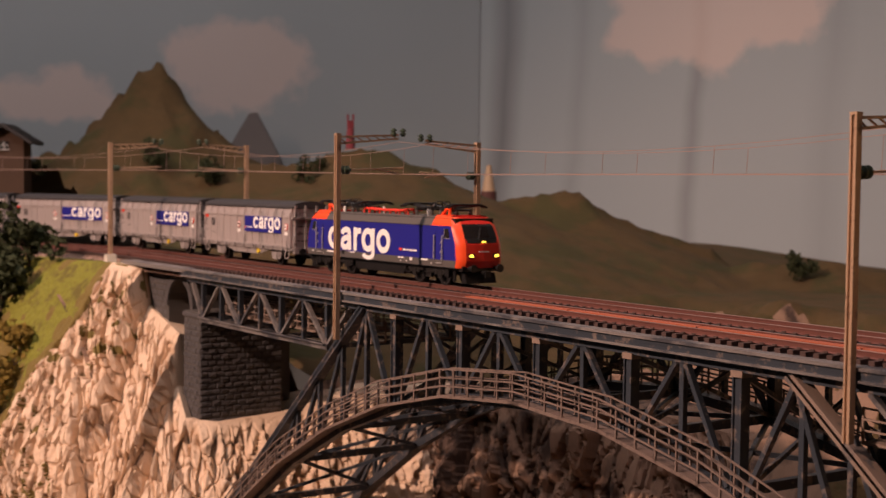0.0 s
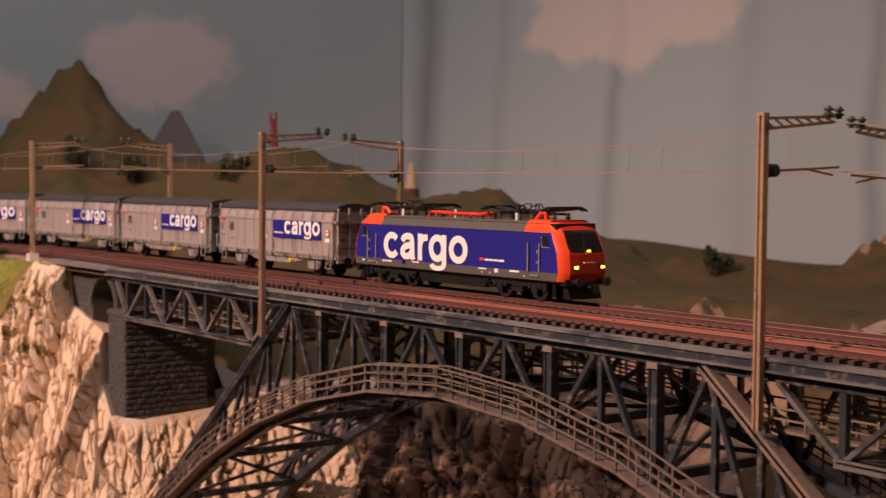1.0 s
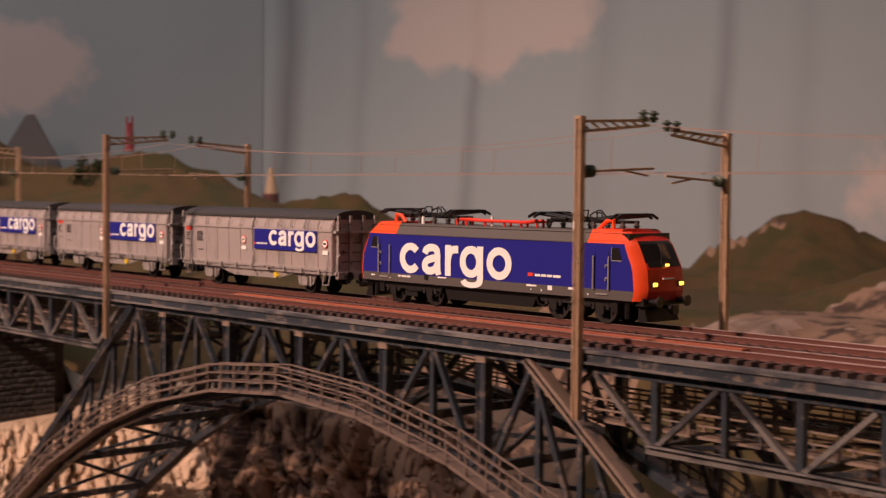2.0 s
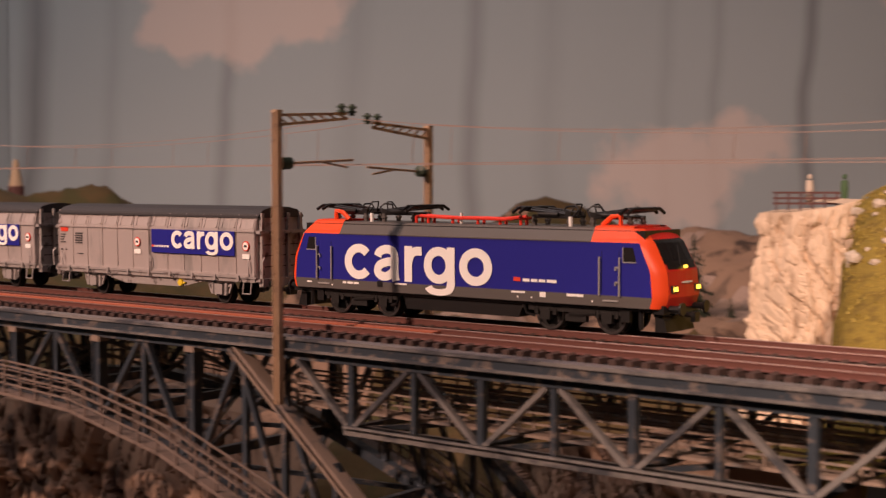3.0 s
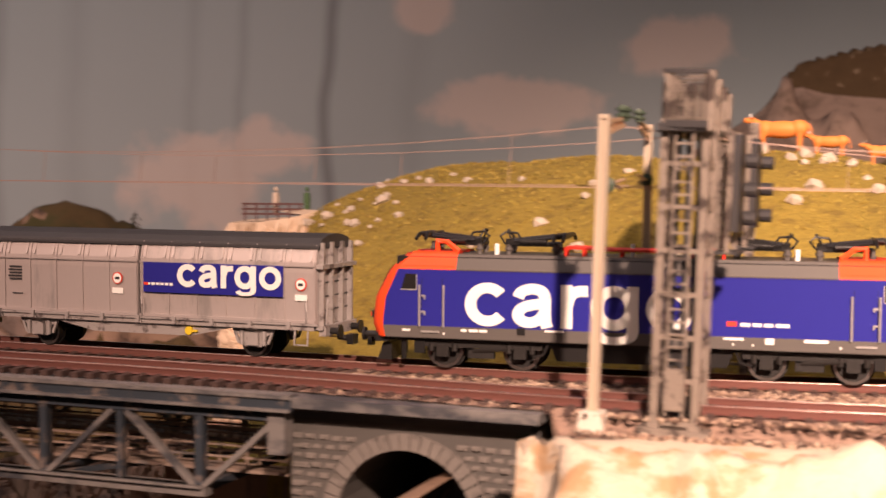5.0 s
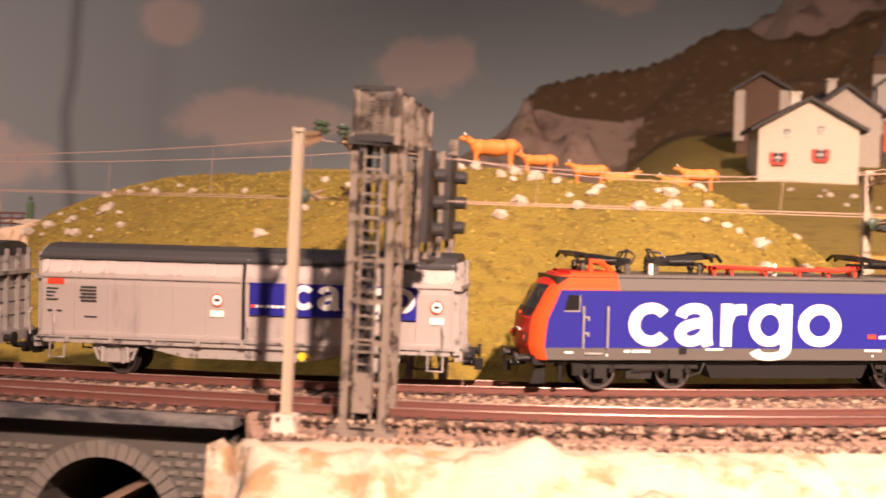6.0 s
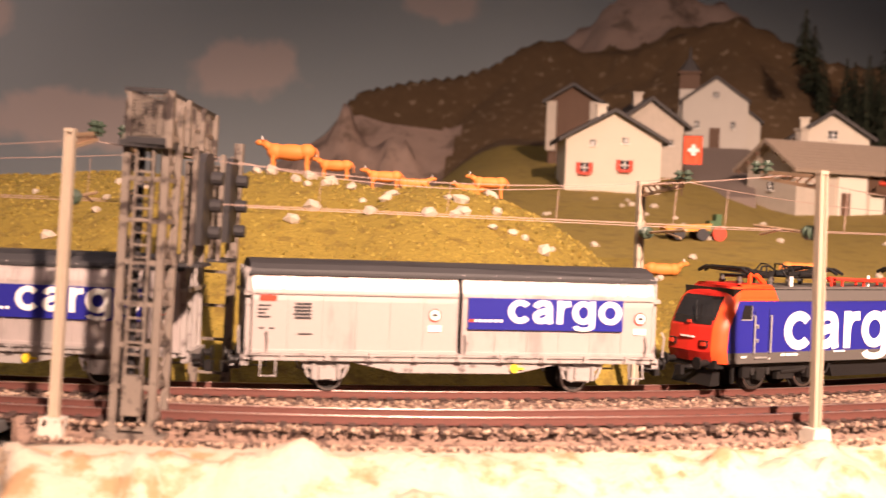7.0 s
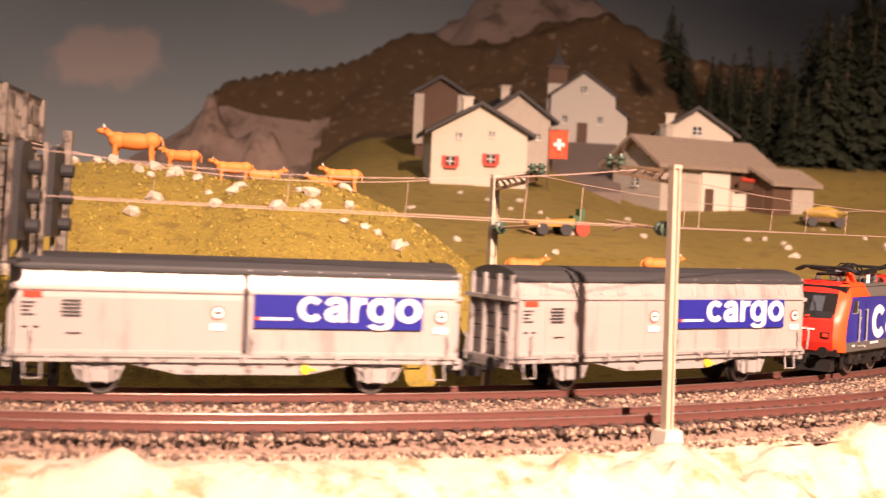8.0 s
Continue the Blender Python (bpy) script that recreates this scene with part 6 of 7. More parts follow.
    for i in range(7):
        part("far_rung", Geo().box((0.277, 0.046, 0.000 + i * 0.014), (0.014, 0.0012, 0.0012)), SIGNAL, G)
    G.matrix_basis = Matrix.Translation((0.2777, -0.064, 0)) @ Matrix.Rotation(radians(1.5), 4, "Y") @ Matrix.Translation((-0.2777, 0.064, 0))
    return G


build_gantry()


# ---------------------------------------------------------------- rocks, cows, figures
def drop(x, y):
    return hills(x, y)


def boulder(x, y, r, seed, flat=0.75):
    z = drop(x, y)
    ob = part("boulder", Geo().lump((0, 0, 0), (r, r * 0.85, r * flat), seed, 0.3, 1), STONE, at=pose(x, y, z + r * flat * 0.35, 0, 0, seed * 37 % 360))
    return tagged(ob, "pale boulder half sunk in the pasture turf", "boulder", "boulders on the pasture")


rnd = random.Random(21)
spots = []
for i in range(42):
    u = rnd.random()
    spots.append((-0.012 + 0.075 * u + rnd.gauss(0, 0.009), 0.292 - 0.13 * rnd.random(), rnd.uniform(0.0020, 0.0058) * (1.0 - 0.4 * u)))
for i in range(34):
    spots.append((0.20 + rnd.gauss(0, 0.14), 0.16 + rnd.uniform(-0.06, 0.16), rnd.uniform(0.002, 0.0055)))
for i in range(26):
    u = i / 25
    spots.append((0.245 + 0.20 * u + rnd.gauss(0, 0.008), 0.225 - 0.075 * u + rnd.gauss(0, 0.014), rnd.uniform(0.0022, 0.0052)))
for i in range(54):
    spots.append((0.42 + rnd.uniform(0, 0.60), rnd.uniform(0.40, 0.88), rnd.uniform(0.0020, 0.0050)))
for i, (x, y, r) in enumerate(spots):
    boulder(x, y, r, i + 1)

def build_lookout():
    z = 0.0460
    r = thing("lookout_railing", "reddish-brown wooden railing at the edge of a crag", "railing", at=pose(-0.058, 0.305, z, 0, 0, 25) @ Matrix.Scale(0.8, 4))
    for i in range(6):
        part("post", Geo().box((-0.022 + i * 0.009, 0, 0.005), (0.0014, 0.0014, 0.014)), WOODR, r)
    for h in (0.0035, 0.0075, 0.0118):
        part("rail", Geo().box((0.0005, 0, h), (0.050, 0.0012, 0.0016)), WOODR, r)


build_lookout()
for x, y, mat, lab in ((-0.0580, 0.3105, FIGA, "tiny pale standing figurine at the lookout railing"), (-0.0385, 0.3175, FIGB, "tiny green standing figurine at the lookout railing")):
    g = Geo()
    g.rod((0, 0, 0), (0, 0, 0.009), 0.0018, 8, 0.0024).rod((0, 0, 0.009), (0, 0, 0.0150), 0.0026, 8, 0.0022).lump((0, 0, 0.0172), (0.0015, 0.0015, 0.0019), 1, 0)
    f = part("figurine", g, mat, at=pose(x, y, 0.0480))
    tagged(f, lab, "figurine", "figurines at the lookout")


def build_cow(x, y, heading, size, lying=False):
    z = drop(x, y)
    c = thing("cow", "orange-brown model cow lying on the pasture" if lying else "orange-brown model cow standing on the pasture crest", "cow", "herd on the pasture", at=pose(x, y, z - 0.0005, 0, 0, heading) @ Matrix.Scale(size, 4))
    h = 0.006 if lying else 0.0125
    g = Geo()
    g.lump((0, 0, h), (0.0125, 0.0042, 0.0048), 2, 0.06, 2).lump((-0.009, 0, h + 0.0006), (0.0050, 0.0042, 0.0047), 3, 0.05, 2).lump((0.0085, 0, h + 0.0002), (0.0052, 0.0040, 0.0048), 3, 0.05, 2)
    part("body", g, COWM, c, smooth=True)
    g = Geo()
    g.rod((0.011, 0, h + 0.0018), (0.0155, 0, h + 0.0048), 0.0026, 8, 0.0019).lump((0.0172, 0, h + 0.0048), (0.0034, 0.0017, 0.0020), 5, 0.04, 1)
    hd = part("head", g, COWM, c, smooth=True)
    for k in (-1, 1):
        part("ear", Geo().rod((0.0155, k * 0.0014, h + 0.0060), (0.0150, k * 0.0036, h + 0.0064), 0.0007, 5, 0.0003), COWM, hd)
        part("horn", Geo().rod((0.0160, k * 0.0008, h + 0.0064), (0.0164, k * 0.0016, h + 0.0086), 0.0004, 5, 0.0001), WHITE, hd)
    if not lying:
        for u in (-0.0098, 0.0092):
            for k in (-1, 1):
                part("leg", Geo().rod((u, k * 0.0024, 0.0105), (u + 0.0006, k * 0.0024, 0.0055), 0.0017, 7, 0.0010).rod((u + 0.0006, k * 0.0024, 0.0055), (u, k * 0.0024, 0.0), 0.0010, 7, 0.0009), COWM, c)
    part("tail", Geo().path([(-0.0135, 0, h + 0.003), (-0.0152, 0, h), (-0.0150, 0, h - 0.005)], 0.0005, 5), COWM, c)
    return c


build_cow(0.2770, 0.235, 178, 1.0)
build_cow(0.3010, 0.245, 175, 0.68)
build_cow(0.3300, 0.232, 182, 0.68)
build_cow(0.3450, 0.243, 5, 0.64, True)
build_cow(0.3770, 0.245, 170, 0.58, True)
build_cow(0.3880, 0.215, 175, 0.66)
build_cow(0.6900, 0.462, 10, 1.0, True)
build_cow(0.6050, 0.455, 5, 0.9, True)
build_cow(0.5080, 0.440, 5, 0.9, True)


# dry flock tufts that roughen the near pasture
rnd = random.Random(33)
g = Geo()
for i in range(15000):
    x = rnd.uniform(-0.02, 0.52)
    y = rnd.uniform(max(0.06, line_y(max(0.0, x)) + 0.05), 0.36)
    p = Vector((x, y, drop(x, y)))
    if p.z < -0.004:
        continue
    h = rnd.uniform(0.0007, 0.0018)
    a, b = rnd.uniform(0, 6.28), rnd.uniform(-0.8, 0.8)
    w = Vector((math.cos(a), math.sin(a), 0)) * h * 0.55
    tip = p + Vector((b * h * math.sin(a), -b * h * math.cos(a), h))
    g.add([p - w, p + w, tip, p + Vector((w.y, -w.x, 0))], [(0, 1, 2), (1, 3, 2), (3, 0, 2)])
tufts = part("pasture_tufts", g, FLOCK)
tagged(tufts, "short dry olive flock tufts on the pasture", "grass", kind="stuff")


# ---------------------------------------------------------------- village
def build_house(name, label, x, y, z, w, d, h, rise, heading, wall, roof, windows=(), door=None, chimney=None, over=0.008, category="house"):
    """Gable towards the visitors; w across, d deep, h to the eaves."""
    H = thing(name, label, category, "houses of the village", at=pose(x, y, z, 0, 0, heading))
    g = Geo().prism([(-w / 2, -0.06), (w / 2, -0.06), (w / 2, h), (0, h + rise), (-w / 2, h)], 0, d)
    body = part("shell", g, wall, H)
    t = 0.004
    sl = math.hypot(w / 2, rise)
    for k in (-1, 1):
        ex, ez = k * (w / 2 + over), h - rise * over / (w / 2)
        g = Geo().prism([(0, h + rise + 0.0005), (ex, ez + 0.0005), (ex, ez + t + 0.0005), (0, h + rise + t * 1.2)], -over, d + over)
        rp = part("roof_slope", g, roof, H)
        n = 9
        sh = Geo()
        for i in range(n):
            u = i / n
            px, pz = ex + (0 - ex) * u, ez + (h + rise - ez) * u
            sh.box((px, d / 2, pz + t + 0.0010), (0.0010, d + 2 * over, 0.0010))
        part("shingle_course", sh, roof, rp)
    for wx, wz, ww, wh, sh in windows:
        f = part("window", Geo().box((wx, -0.0006, wz), (ww, 0.0020, wh)), PANE, H)
        part("window_frame", Geo().box((wx, -0.0012, wz), (0.0008, 0.002, wh)).box((wx, -0.0012, wz), (ww, 0.002, 0.0008)).box((wx, -0.0012, wz - wh / 2), (ww + 0.002, 0.003, 0.001)), WHITE, f)
        if sh:
            for k in (-1, 1):
                part("shutter", Geo().box((wx + k * (ww * 0.5 + 0.0022), -0.0012, wz), (0.0042, 0.0014, wh + 0.001)), SHUT, f)
            part("flower_box", Geo().box((wx, -0.0028, wz - wh / 2 - 0.001), (ww + 0.004, 0.004, 0.003)), SHUT, f)
    if door:
        dx, dw, dh = door
        part("door", Geo().box((dx, -0.0006, dh / 2), (dw, 0.002, dh)), WOOD, H)
    if chimney:
        cx, cy, ch = chimney
        zc = h + rise * (1 - abs(cx) / (w / 2))
        part("chimney", Geo().box((cx, cy, zc + ch / 2 - 0.004), (0.010, 0.010, ch + 0.008)).box((cx, cy, zc + ch), (0.013, 0.013, 0.002)), wall, H)
    return H


build_house("farmhouse", "whitewashed farmhouse with red-shuttered windows and slate gable roof", 0.506, 0.915, 0.106, 0.100, 0.105, 0.046, 0.028, 3, RENDER, SLATE, [(-0.030, 0.0155, 0.009, 0.010, True), (0.012, 0.0195, 0.009, 0.010, True), (-0.022, 0.042, 0.006, 0.006, False), (0.012, 0.045, 0.006, 0.006, False)], None, (-0.012, 0.02, 0.016))
barn = build_house("timber_barn", "old larch-boarded barn with pale stone corners and slate roof", 0.475, 1.20, 0.165, 0.060, 0.10, 0.050, 0.018, -8, WOOD, SLATE, [], (0.0, 0.020, 0.040))
build_house("stone_barn", "long dark-roofed rubble stone barn behind the farmhouse", 0.560, 1.08, 0.130, 0.080, 0.09, 0.050, 0.028, 8, RUBBLE, SLATE, [(0.024, 0.030, 0.007, 0.007, False)], None, (-0.010, 0.03, 0.018))
for u in (-0.027, 0.027):
    part("stone_corner", Geo().box((u, -0.001, 0.018), (0.012, 0.006, 0.062)), RUBBLE, barn, "pale rubble stone corner")
church = build_house("village_church", "plain grey village church with a gabled front and small tower", 0.676, 1.36, 0.166, 0.088, 0.14, 0.068, 0.031, -6, CHURCHW, SLATE, [(0.0, 0.077, 0.008, 0.008, False), (0.024, 0.036, 0.006, 0.010, False), (-0.024, 0.036, 0.006, 0.010, False)], (0.0, 0.014, 0.032), None, 0.003, "church")
part("tower", Geo().box((-0.036, 0.030, 0.038), (0.026, 0.028, 0.096)), CHURCHW, church)
part("belfry", Geo().box((-0.036, 0.030, 0.097), (0.027, 0.029, 0.022)).box((-0.036, 0.030, 0.109), (0.032, 0.034, 0.003)), WOOD, church, "dark boarded belfry")
part("spire", Geo().rod((-0.036, 0.030, 0.110), (-0.036, 0.030, 0.128), 0.017, 8, 0.004).rod((-0.036, 0.030, 0.128), (-0.036, 0.030, 0.146), 0.003, 6, 0.0008), SLATE, church)
part("side_aisle", Geo().prism([(0.044, 0.0), (0.062, 0.0), (0.062, 0.042), (0.044, 0.056)], 0.012, 0.13), CHURCHW, church)
part("aisle_roof", Geo().prism([(0.043, 0.0575), (0.066, 0.0400), (0.066, 0.0430), (0.043, 0.0605)], 0.006, 0.136), SLATE, church)
square = part("church_forecourt", Geo().add([(0.592, 0.98, 0.096), (0.668, 0.98, 0.098), (0.722, 1.345, 0.170), (0.632, 1.345, 0.170), (0.592, 0.98, 0.06), (0.668, 0.98, 0.06), (0.722, 1.345, 0.12), (0.632, 1.345, 0.12)], [(0, 1, 2, 3), (4, 5, 1, 0), (5, 6, 2, 1), (7, 4, 0, 3), (6, 7, 3, 2)]), COBBLE)
tagged(square, "grey-brown cobbled ramp leading up to the church", "pavement", kind="structure")
chalet = build_house("chalet", "pale stone and larch chalet with flowered balcony and brown shingle roof", 0.690, 1.015, 0.082, 0.085, 0.155, 0.052, 0.026, -62, RUBBLE, SLATEB, [(0.0, 0.030, 0.008, 0.010, False)], None, (-0.012, 0.05, 0.026), 0.012)
part("white_bay", Geo().box((0.0412, 0.076, 0.014), (0.010, 0.040, 0.058)), PLAINW, chalet, "whitewashed bay")
part("bay_door", Geo().box((0.0466, 0.066, 0.010), (0.002, 0.012, 0.030)), WOOD, chalet)
part("white_base", Geo().box((0.0414, 0.126, 0.000), (0.010, 0.050, 0.050)), PLAINW, chalet, "whitewashed ground floor")
part("board_wall", Geo().box((0.0410, 0.126, 0.038), (0.006, 0.050, 0.024)), WOOD, chalet, "dark larch upper wall")
part("balcony", Geo().box((0.0500, 0.126, 0.0265), (0.014, 0.052, 0.0025)).box((0.0565, 0.126, 0.0315), (0.002, 0.052, 0.009)), WOOD, chalet)
fl_ = Geo()
for i in range(14):
    fl_.lump((0.0590, 0.104 + i * 0.0033, 0.0370), (0.0026, 0.0020, 0.0028), 300 + i, 0.3)
part("balcony_flowers", fl_, SHUT, chalet, "row of red balcony flowers")
for i in range(7):
    part("rafter_end", Geo().box((-0.048 + i * 0.016, -0.0095, 0.050 + 0.026 * (1 - abs(-0.048 + i * 0.016) / 0.0425)), (0.0026, 0.004, 0.0030)), WOOD, chalet)
annex = build_house("chalet_annex", "small larch-boarded annex with a shallow shingle roof", 0.825, 1.020, 0.082, 0.060, 0.060, 0.034, 0.014, -62, WOOD, SLATEB, [], (0.008, 0.016, 0.028))
part("stone_end", Geo().box((0.0290, 0.044, 0.006), (0.006, 0.032, 0.050)), RUBBLE, annex, "pale rubble stone end wall")
build_house("upper_chalet", "white-gabled chalet behind the shingled roofs", 0.780, 1.12, 0.120, 0.085, 0.09, 0.055, 0.028, -6, RENDER, SLATE, [(0.0, 0.058, 0.010, 0.010, False)], None, (-0.030, 0.03, 0.016))

fl = thing("flag", "red flag with a white cross hanging from a pole", "flag", at=pose(0.5815, 0.862, 0.095, 0, 0, 4))
part("pole", Geo().rod((-0.010, 0, 0), (-0.010, 0, 0.063), 0.0009, 6), WOOD, fl)
part("crossbar", Geo().rod((-0.010, 0, 0.0605), (0.010, 0, 0.0605), 0.0006, 6), WOOD, fl)
g = Geo()
for i in range(8):
    a, b = i / 8, (i + 1) / 8
    f = lambda u: 0.0012 * math.sin(u * 7)
    g.add([(-0.0095 + 0.019 * a, f(a), 0.060), (-0.0095 + 0.019 * b, f(b), 0.060), (-0.0095 + 0.019 * b, f(b) + 0.001, 0.032), (-0.0095 + 0.019 * a, f(a) + 0.001, 0.032)], [(0, 1, 2, 3)])
cl = part("cloth", g, FLAGM, fl)
part("cross", Geo().box((0, -0.0022, 0.046), (0.011, 0.0006, 0.0036)).box((0, -0.0022, 0.046), (0.0036, 0.0006, 0.011)), WHITE, cl, "white cross")

ca = thing("hay_cart", "orange-yellow hay cart with dark wheels on the meadow", "cart", at=pose(0.545, 0.602, drop(0.545, 0.602), 0, 0, 12))
part("bed", Geo().prism([(-0.020, 0.006), (0.016, 0.008), (0.018, 0.014), (-0.022, 0.011)], -0.008, 0.008), material("orange cart paint", (0.55, 0.25, 0.04), 0.6), ca)
part("tractor_body", Geo().box((0.022, 0, 0.011), (0.010, 0.010, 0.011)).box((0.025, 0, 0.019), (0.005, 0.009, 0.006)), FIGB, ca)
for u, r in ((-0.010, 0.005), (0.010, 0.005), (0.024, 0.006)):
    for k in (-1, 1):
        part("wheel", Geo().rod((u, k * 0.0085, r), (u, k * 0.0105, r), r, 12), SIGDK if u < 0.02 else SHUT, ca)


hy = thing("hay_wagon", "yellow-brown hay wagon parked on the far meadow", "cart", at=pose(0.868, 0.905, drop(0.868, 0.905), 0, 0, -4))
part("bed", Geo().box((0, 0, 0.008), (0.046, 0.018, 0.004)), WOOD, hy)
part("hay", Geo().lump((0, 0, 0.014), (0.021, 0.009, 0.007), 31, 0.35, 2), material("straw", (0.50, 0.33, 0.07), 0.9, var=0.4, bump=0.6), hy, "heap of yellow straw")
for u in (-0.014, 0.014):
    for k in (-1, 1):
        part("wheel", Geo().rod((u, k * 0.009, 0.005), (u, k * 0.011, 0.005), 0.005, 12), SIGDK, hy)


# ---------------------------------------------------------------- trees
def clump(g, c, r, n, rnd, size):
    """Many small leaf faces scattered through a ball."""
    for i in range(n):
        d = Vector((rnd.gauss(0, 1), rnd.gauss(0, 1), rnd.gauss(0, 1))).normalized() * r * rnd.uniform(0.35, 1.0) ** 0.5
        p = Vector(c) + Vector((d.x, d.y, d.z * 0.8))
        e = Euler((rnd.uniform(0, 6), rnd.uniform(0, 6), rnd.uniform(0, 6))).to_matrix()
        s = size * rnd.uniform(0.6, 1.3)
        g.add([p + e @ Vector(q) * s for q in ((-1, -0.6, 0), (1, -0.6, 0.2), (0.6, 0.9, -0.2), (-0.7, 0.8, 0.3))], [(0, 1, 2, 3)])


def conifer_mesh(h, seed):
    """A ragged spruce: whorls of drooping boughs of uneven length, each with side sprigs."""
    rnd = random.Random(seed)
    g = Geo()
    tiers = 30
    for i in range(tiers):
        u = (i + rnd.uniform(-0.3, 0.3)) / tiers
        z = h * (0.08 + 0.90 * u)
        r = h * 0.20 * (1 - max(0.0, u)) ** 0.8 * rnd.uniform(0.8, 1.15) + h * 0.010
        n = int(13 - 7 * u)
        for k in range(n):
            a = k * math.tau / n + rnd.uniform(-0.5, 0.5)
            rr = r * rnd.uniform(0.45, 1.2)
            dx, dy = math.cos(a), math.sin(a)
            tip = Vector((dx * rr, dy * rr, z - rr * rnd.uniform(0.15, 0.6)))
            root = Vector((0, 0, z + h * 0.02))
            side = Vector((-dy, dx, 0))
            for f in (0.35, 0.6, 0.85):
                q = root.lerp(tip, f)
                for e in (-1, 1):
                    w = rr * (0.34 - 0.18 * f) * rnd.uniform(0.6, 1.3)
                    end = q + side * e * w + Vector((dx, dy, 0)) * rr * 0.18 - Vector((0, 0, w * rnd.uniform(0.1, 0.8)))
                    g.add([q, end, root.lerp(tip, min(1.0, f + 0.22)), q + Vector((0, 0, rr * 0.10))], [(0, 1, 3), (1, 2, 3)])
            g.add([root.lerp(tip, 0.8) + side * rr * 0.05, tip, root.lerp(tip, 0.8) - side * rr * 0.05], [(0, 1, 2)])
    g2 = Geo().rod((0, 0, 0), (0, 0, h * 0.97), h * 0.018, 7, h * 0.003)
    return g.mesh("crown", LEAF), g2.mesh("trunk", BARK)


CONIFERS = [conifer_mesh(1.0, k) for k in range(3)]


def conifer(x, y, z, h, k, label="dark green model spruce"):
    t = thing("spruce", label, "tree", "spruces", at=pose(x, y, z, 0, 0, k * 71) @ Matrix.Scale(h, 4))
    c, b = CONIFERS[k % 3]
    part("crown", c, None, t)
    part("trunk", b, None, t)
    return t


def leafy(x, y, z, h, seed, mat=None, label="dark green bushy model tree", trunk=True):
    rnd = random.Random(seed)
    t = thing("broadleaf_tree" if trunk else "bush", label, "tree" if trunk else "bush", "trees and bushes", at=pose(x, y, z))
    g = Geo()
    for i in range(9):
        c = (rnd.gauss(0, h * 0.22), rnd.gauss(0, h * 0.2), h * (0.58 if trunk else 0.4) + rnd.gauss(0, h * 0.16))
        clump(g, c, h * 0.22, 60, rnd, h * 0.045)
    part("crown", g, mat or LEAF2, t)
    g = Geo().rod((0, 0, -0.003), (0, 0, h * 0.5), h * 0.035, 7, h * 0.015)
    for i in range(4):
        g.rod((0, 0, h * (0.3 + 0.05 * i)), (rnd.gauss(0, h * 0.18), rnd.gauss(0, h * 0.18), h * 0.65), h * 0.014, 5, h * 0.005)
    part("trunk", g, BARK, t)
    return t


rnd = random.Random(9)
for i in range(112):
    x = rnd.uniform(0.86, 1.40)
    y = 1.30 + rnd.uniform(0, 0.26) + 0.08 * (x < 0.95)
    tall = 0.12 + 0.15 * smooth(0.92, 1.10, x)
    conifer(x, y, hills(x, y) - 0.004, tall * rnd.uniform(0.75, 1.15), i, "dark green spruce at the edge of the forest")
conifer(0.806, 1.42, 0.295, 0.082, 1, "lone dark spruce on the ridge")
conifer(0.575, 1.30, hills(0.575, 1.30), 0.07, 2, "dark spruce beside the church")
for x, y, h, k in ((-0.289, 0.50, 0.125, 0), (-0.252, 0.53, 0.100, 1), (-0.312, 0.53, 0.075, 2), (-0.270, 0.52, 0.050, 1), (-0.225, 0.545, 0.045, 0)):
    conifer(x, y, -0.078, h, k, "dark spruce in the valley behind the bridge")
for i, (x, y, h) in enumerate(((-1.372, 0.139, 0.045), (-1.330, 0.192, 0.045), (-1.271, 0.288, 0.032), (-1.287, 0.321, 0.022), (-0.838, 0.695, 0.040), (-1.516, 0.029, 0.030))):
    leafy(x, y, hills(x, y) - 0.004, h, 40 + i)
for i, (u, v, h) in enumerate(((0.55, 0.10, 0.075), (0.35, 0.05, 0.085), (0.55, 0.22, 0.075), (0.2, 0.1, 0.08), (0.75, 0.02, 0.04), (0.95, 0.03, 0.06), (0.93, 0.13, 0.065), (0.85, 0.20, 0.06), (0.97, 0.08, 0.05))):
    p = cliff_point(u, v)
    leafy(p.x, p.y, p.z - 0.01, h, 60 + i, LEAF2)
for i, (u, v, h) in enumerate(((0.75, 0.34, 0.050), (0.6, 0.42, 0.055), (0.85, 0.45, 0.030), (1.60, 0.22, 0.050), (1.68, 0.28, 0.045), (1.62, 0.36, 0.05), (1.45, 0.30, 0.05))):
    p = cliff_point(u, v)
    leafy(p.x, p.y, p.z - 0.008, h, 70 + i, LEAFY, "yellowing autumn bush on the slope", False)
leafy(-0.052, 0.36, hills(-0.052, 0.36), 0.02, 80, LEAF2, "small dark bush on the crag", False)

# the fire lookout on the ridge, and the red-roofed hut
tw = thing("lookout_tower", "small dark red lookout tower on the ridge", "tower", at=pose(-1.285, 0.364, 0.108))
part("mast", Geo().rod((0, 0, 0), (0, 0, 0.026), 0.0065, 8, 0.0045), material("dark red paint", (0.20, 0.035, 0.045), 0.6), tw)
part("crown_fork", Geo().bar((-0.006, 0, 0.026), (-0.007, 0, 0.044), 0.002, 0.002).bar((0.006, 0, 0.026), (0.007, 0, 0.044), 0.002, 0.002).bar((0, 0, 0.026), (0, 0, 0.036), 0.004, 0.004), material("dark red paint", (0.20, 0.035, 0.045), 0.6), tw)
build_house("hillside_hut", "dark timber hut with a wide roof on the hillside", -1.46, -0.02, 0.090, 0.046, 0.04, 0.024, 0.014, 60, WOOD, SLATE, [(0.0, 0.016, 0.010, 0.010, False)], None, None, 0.012)
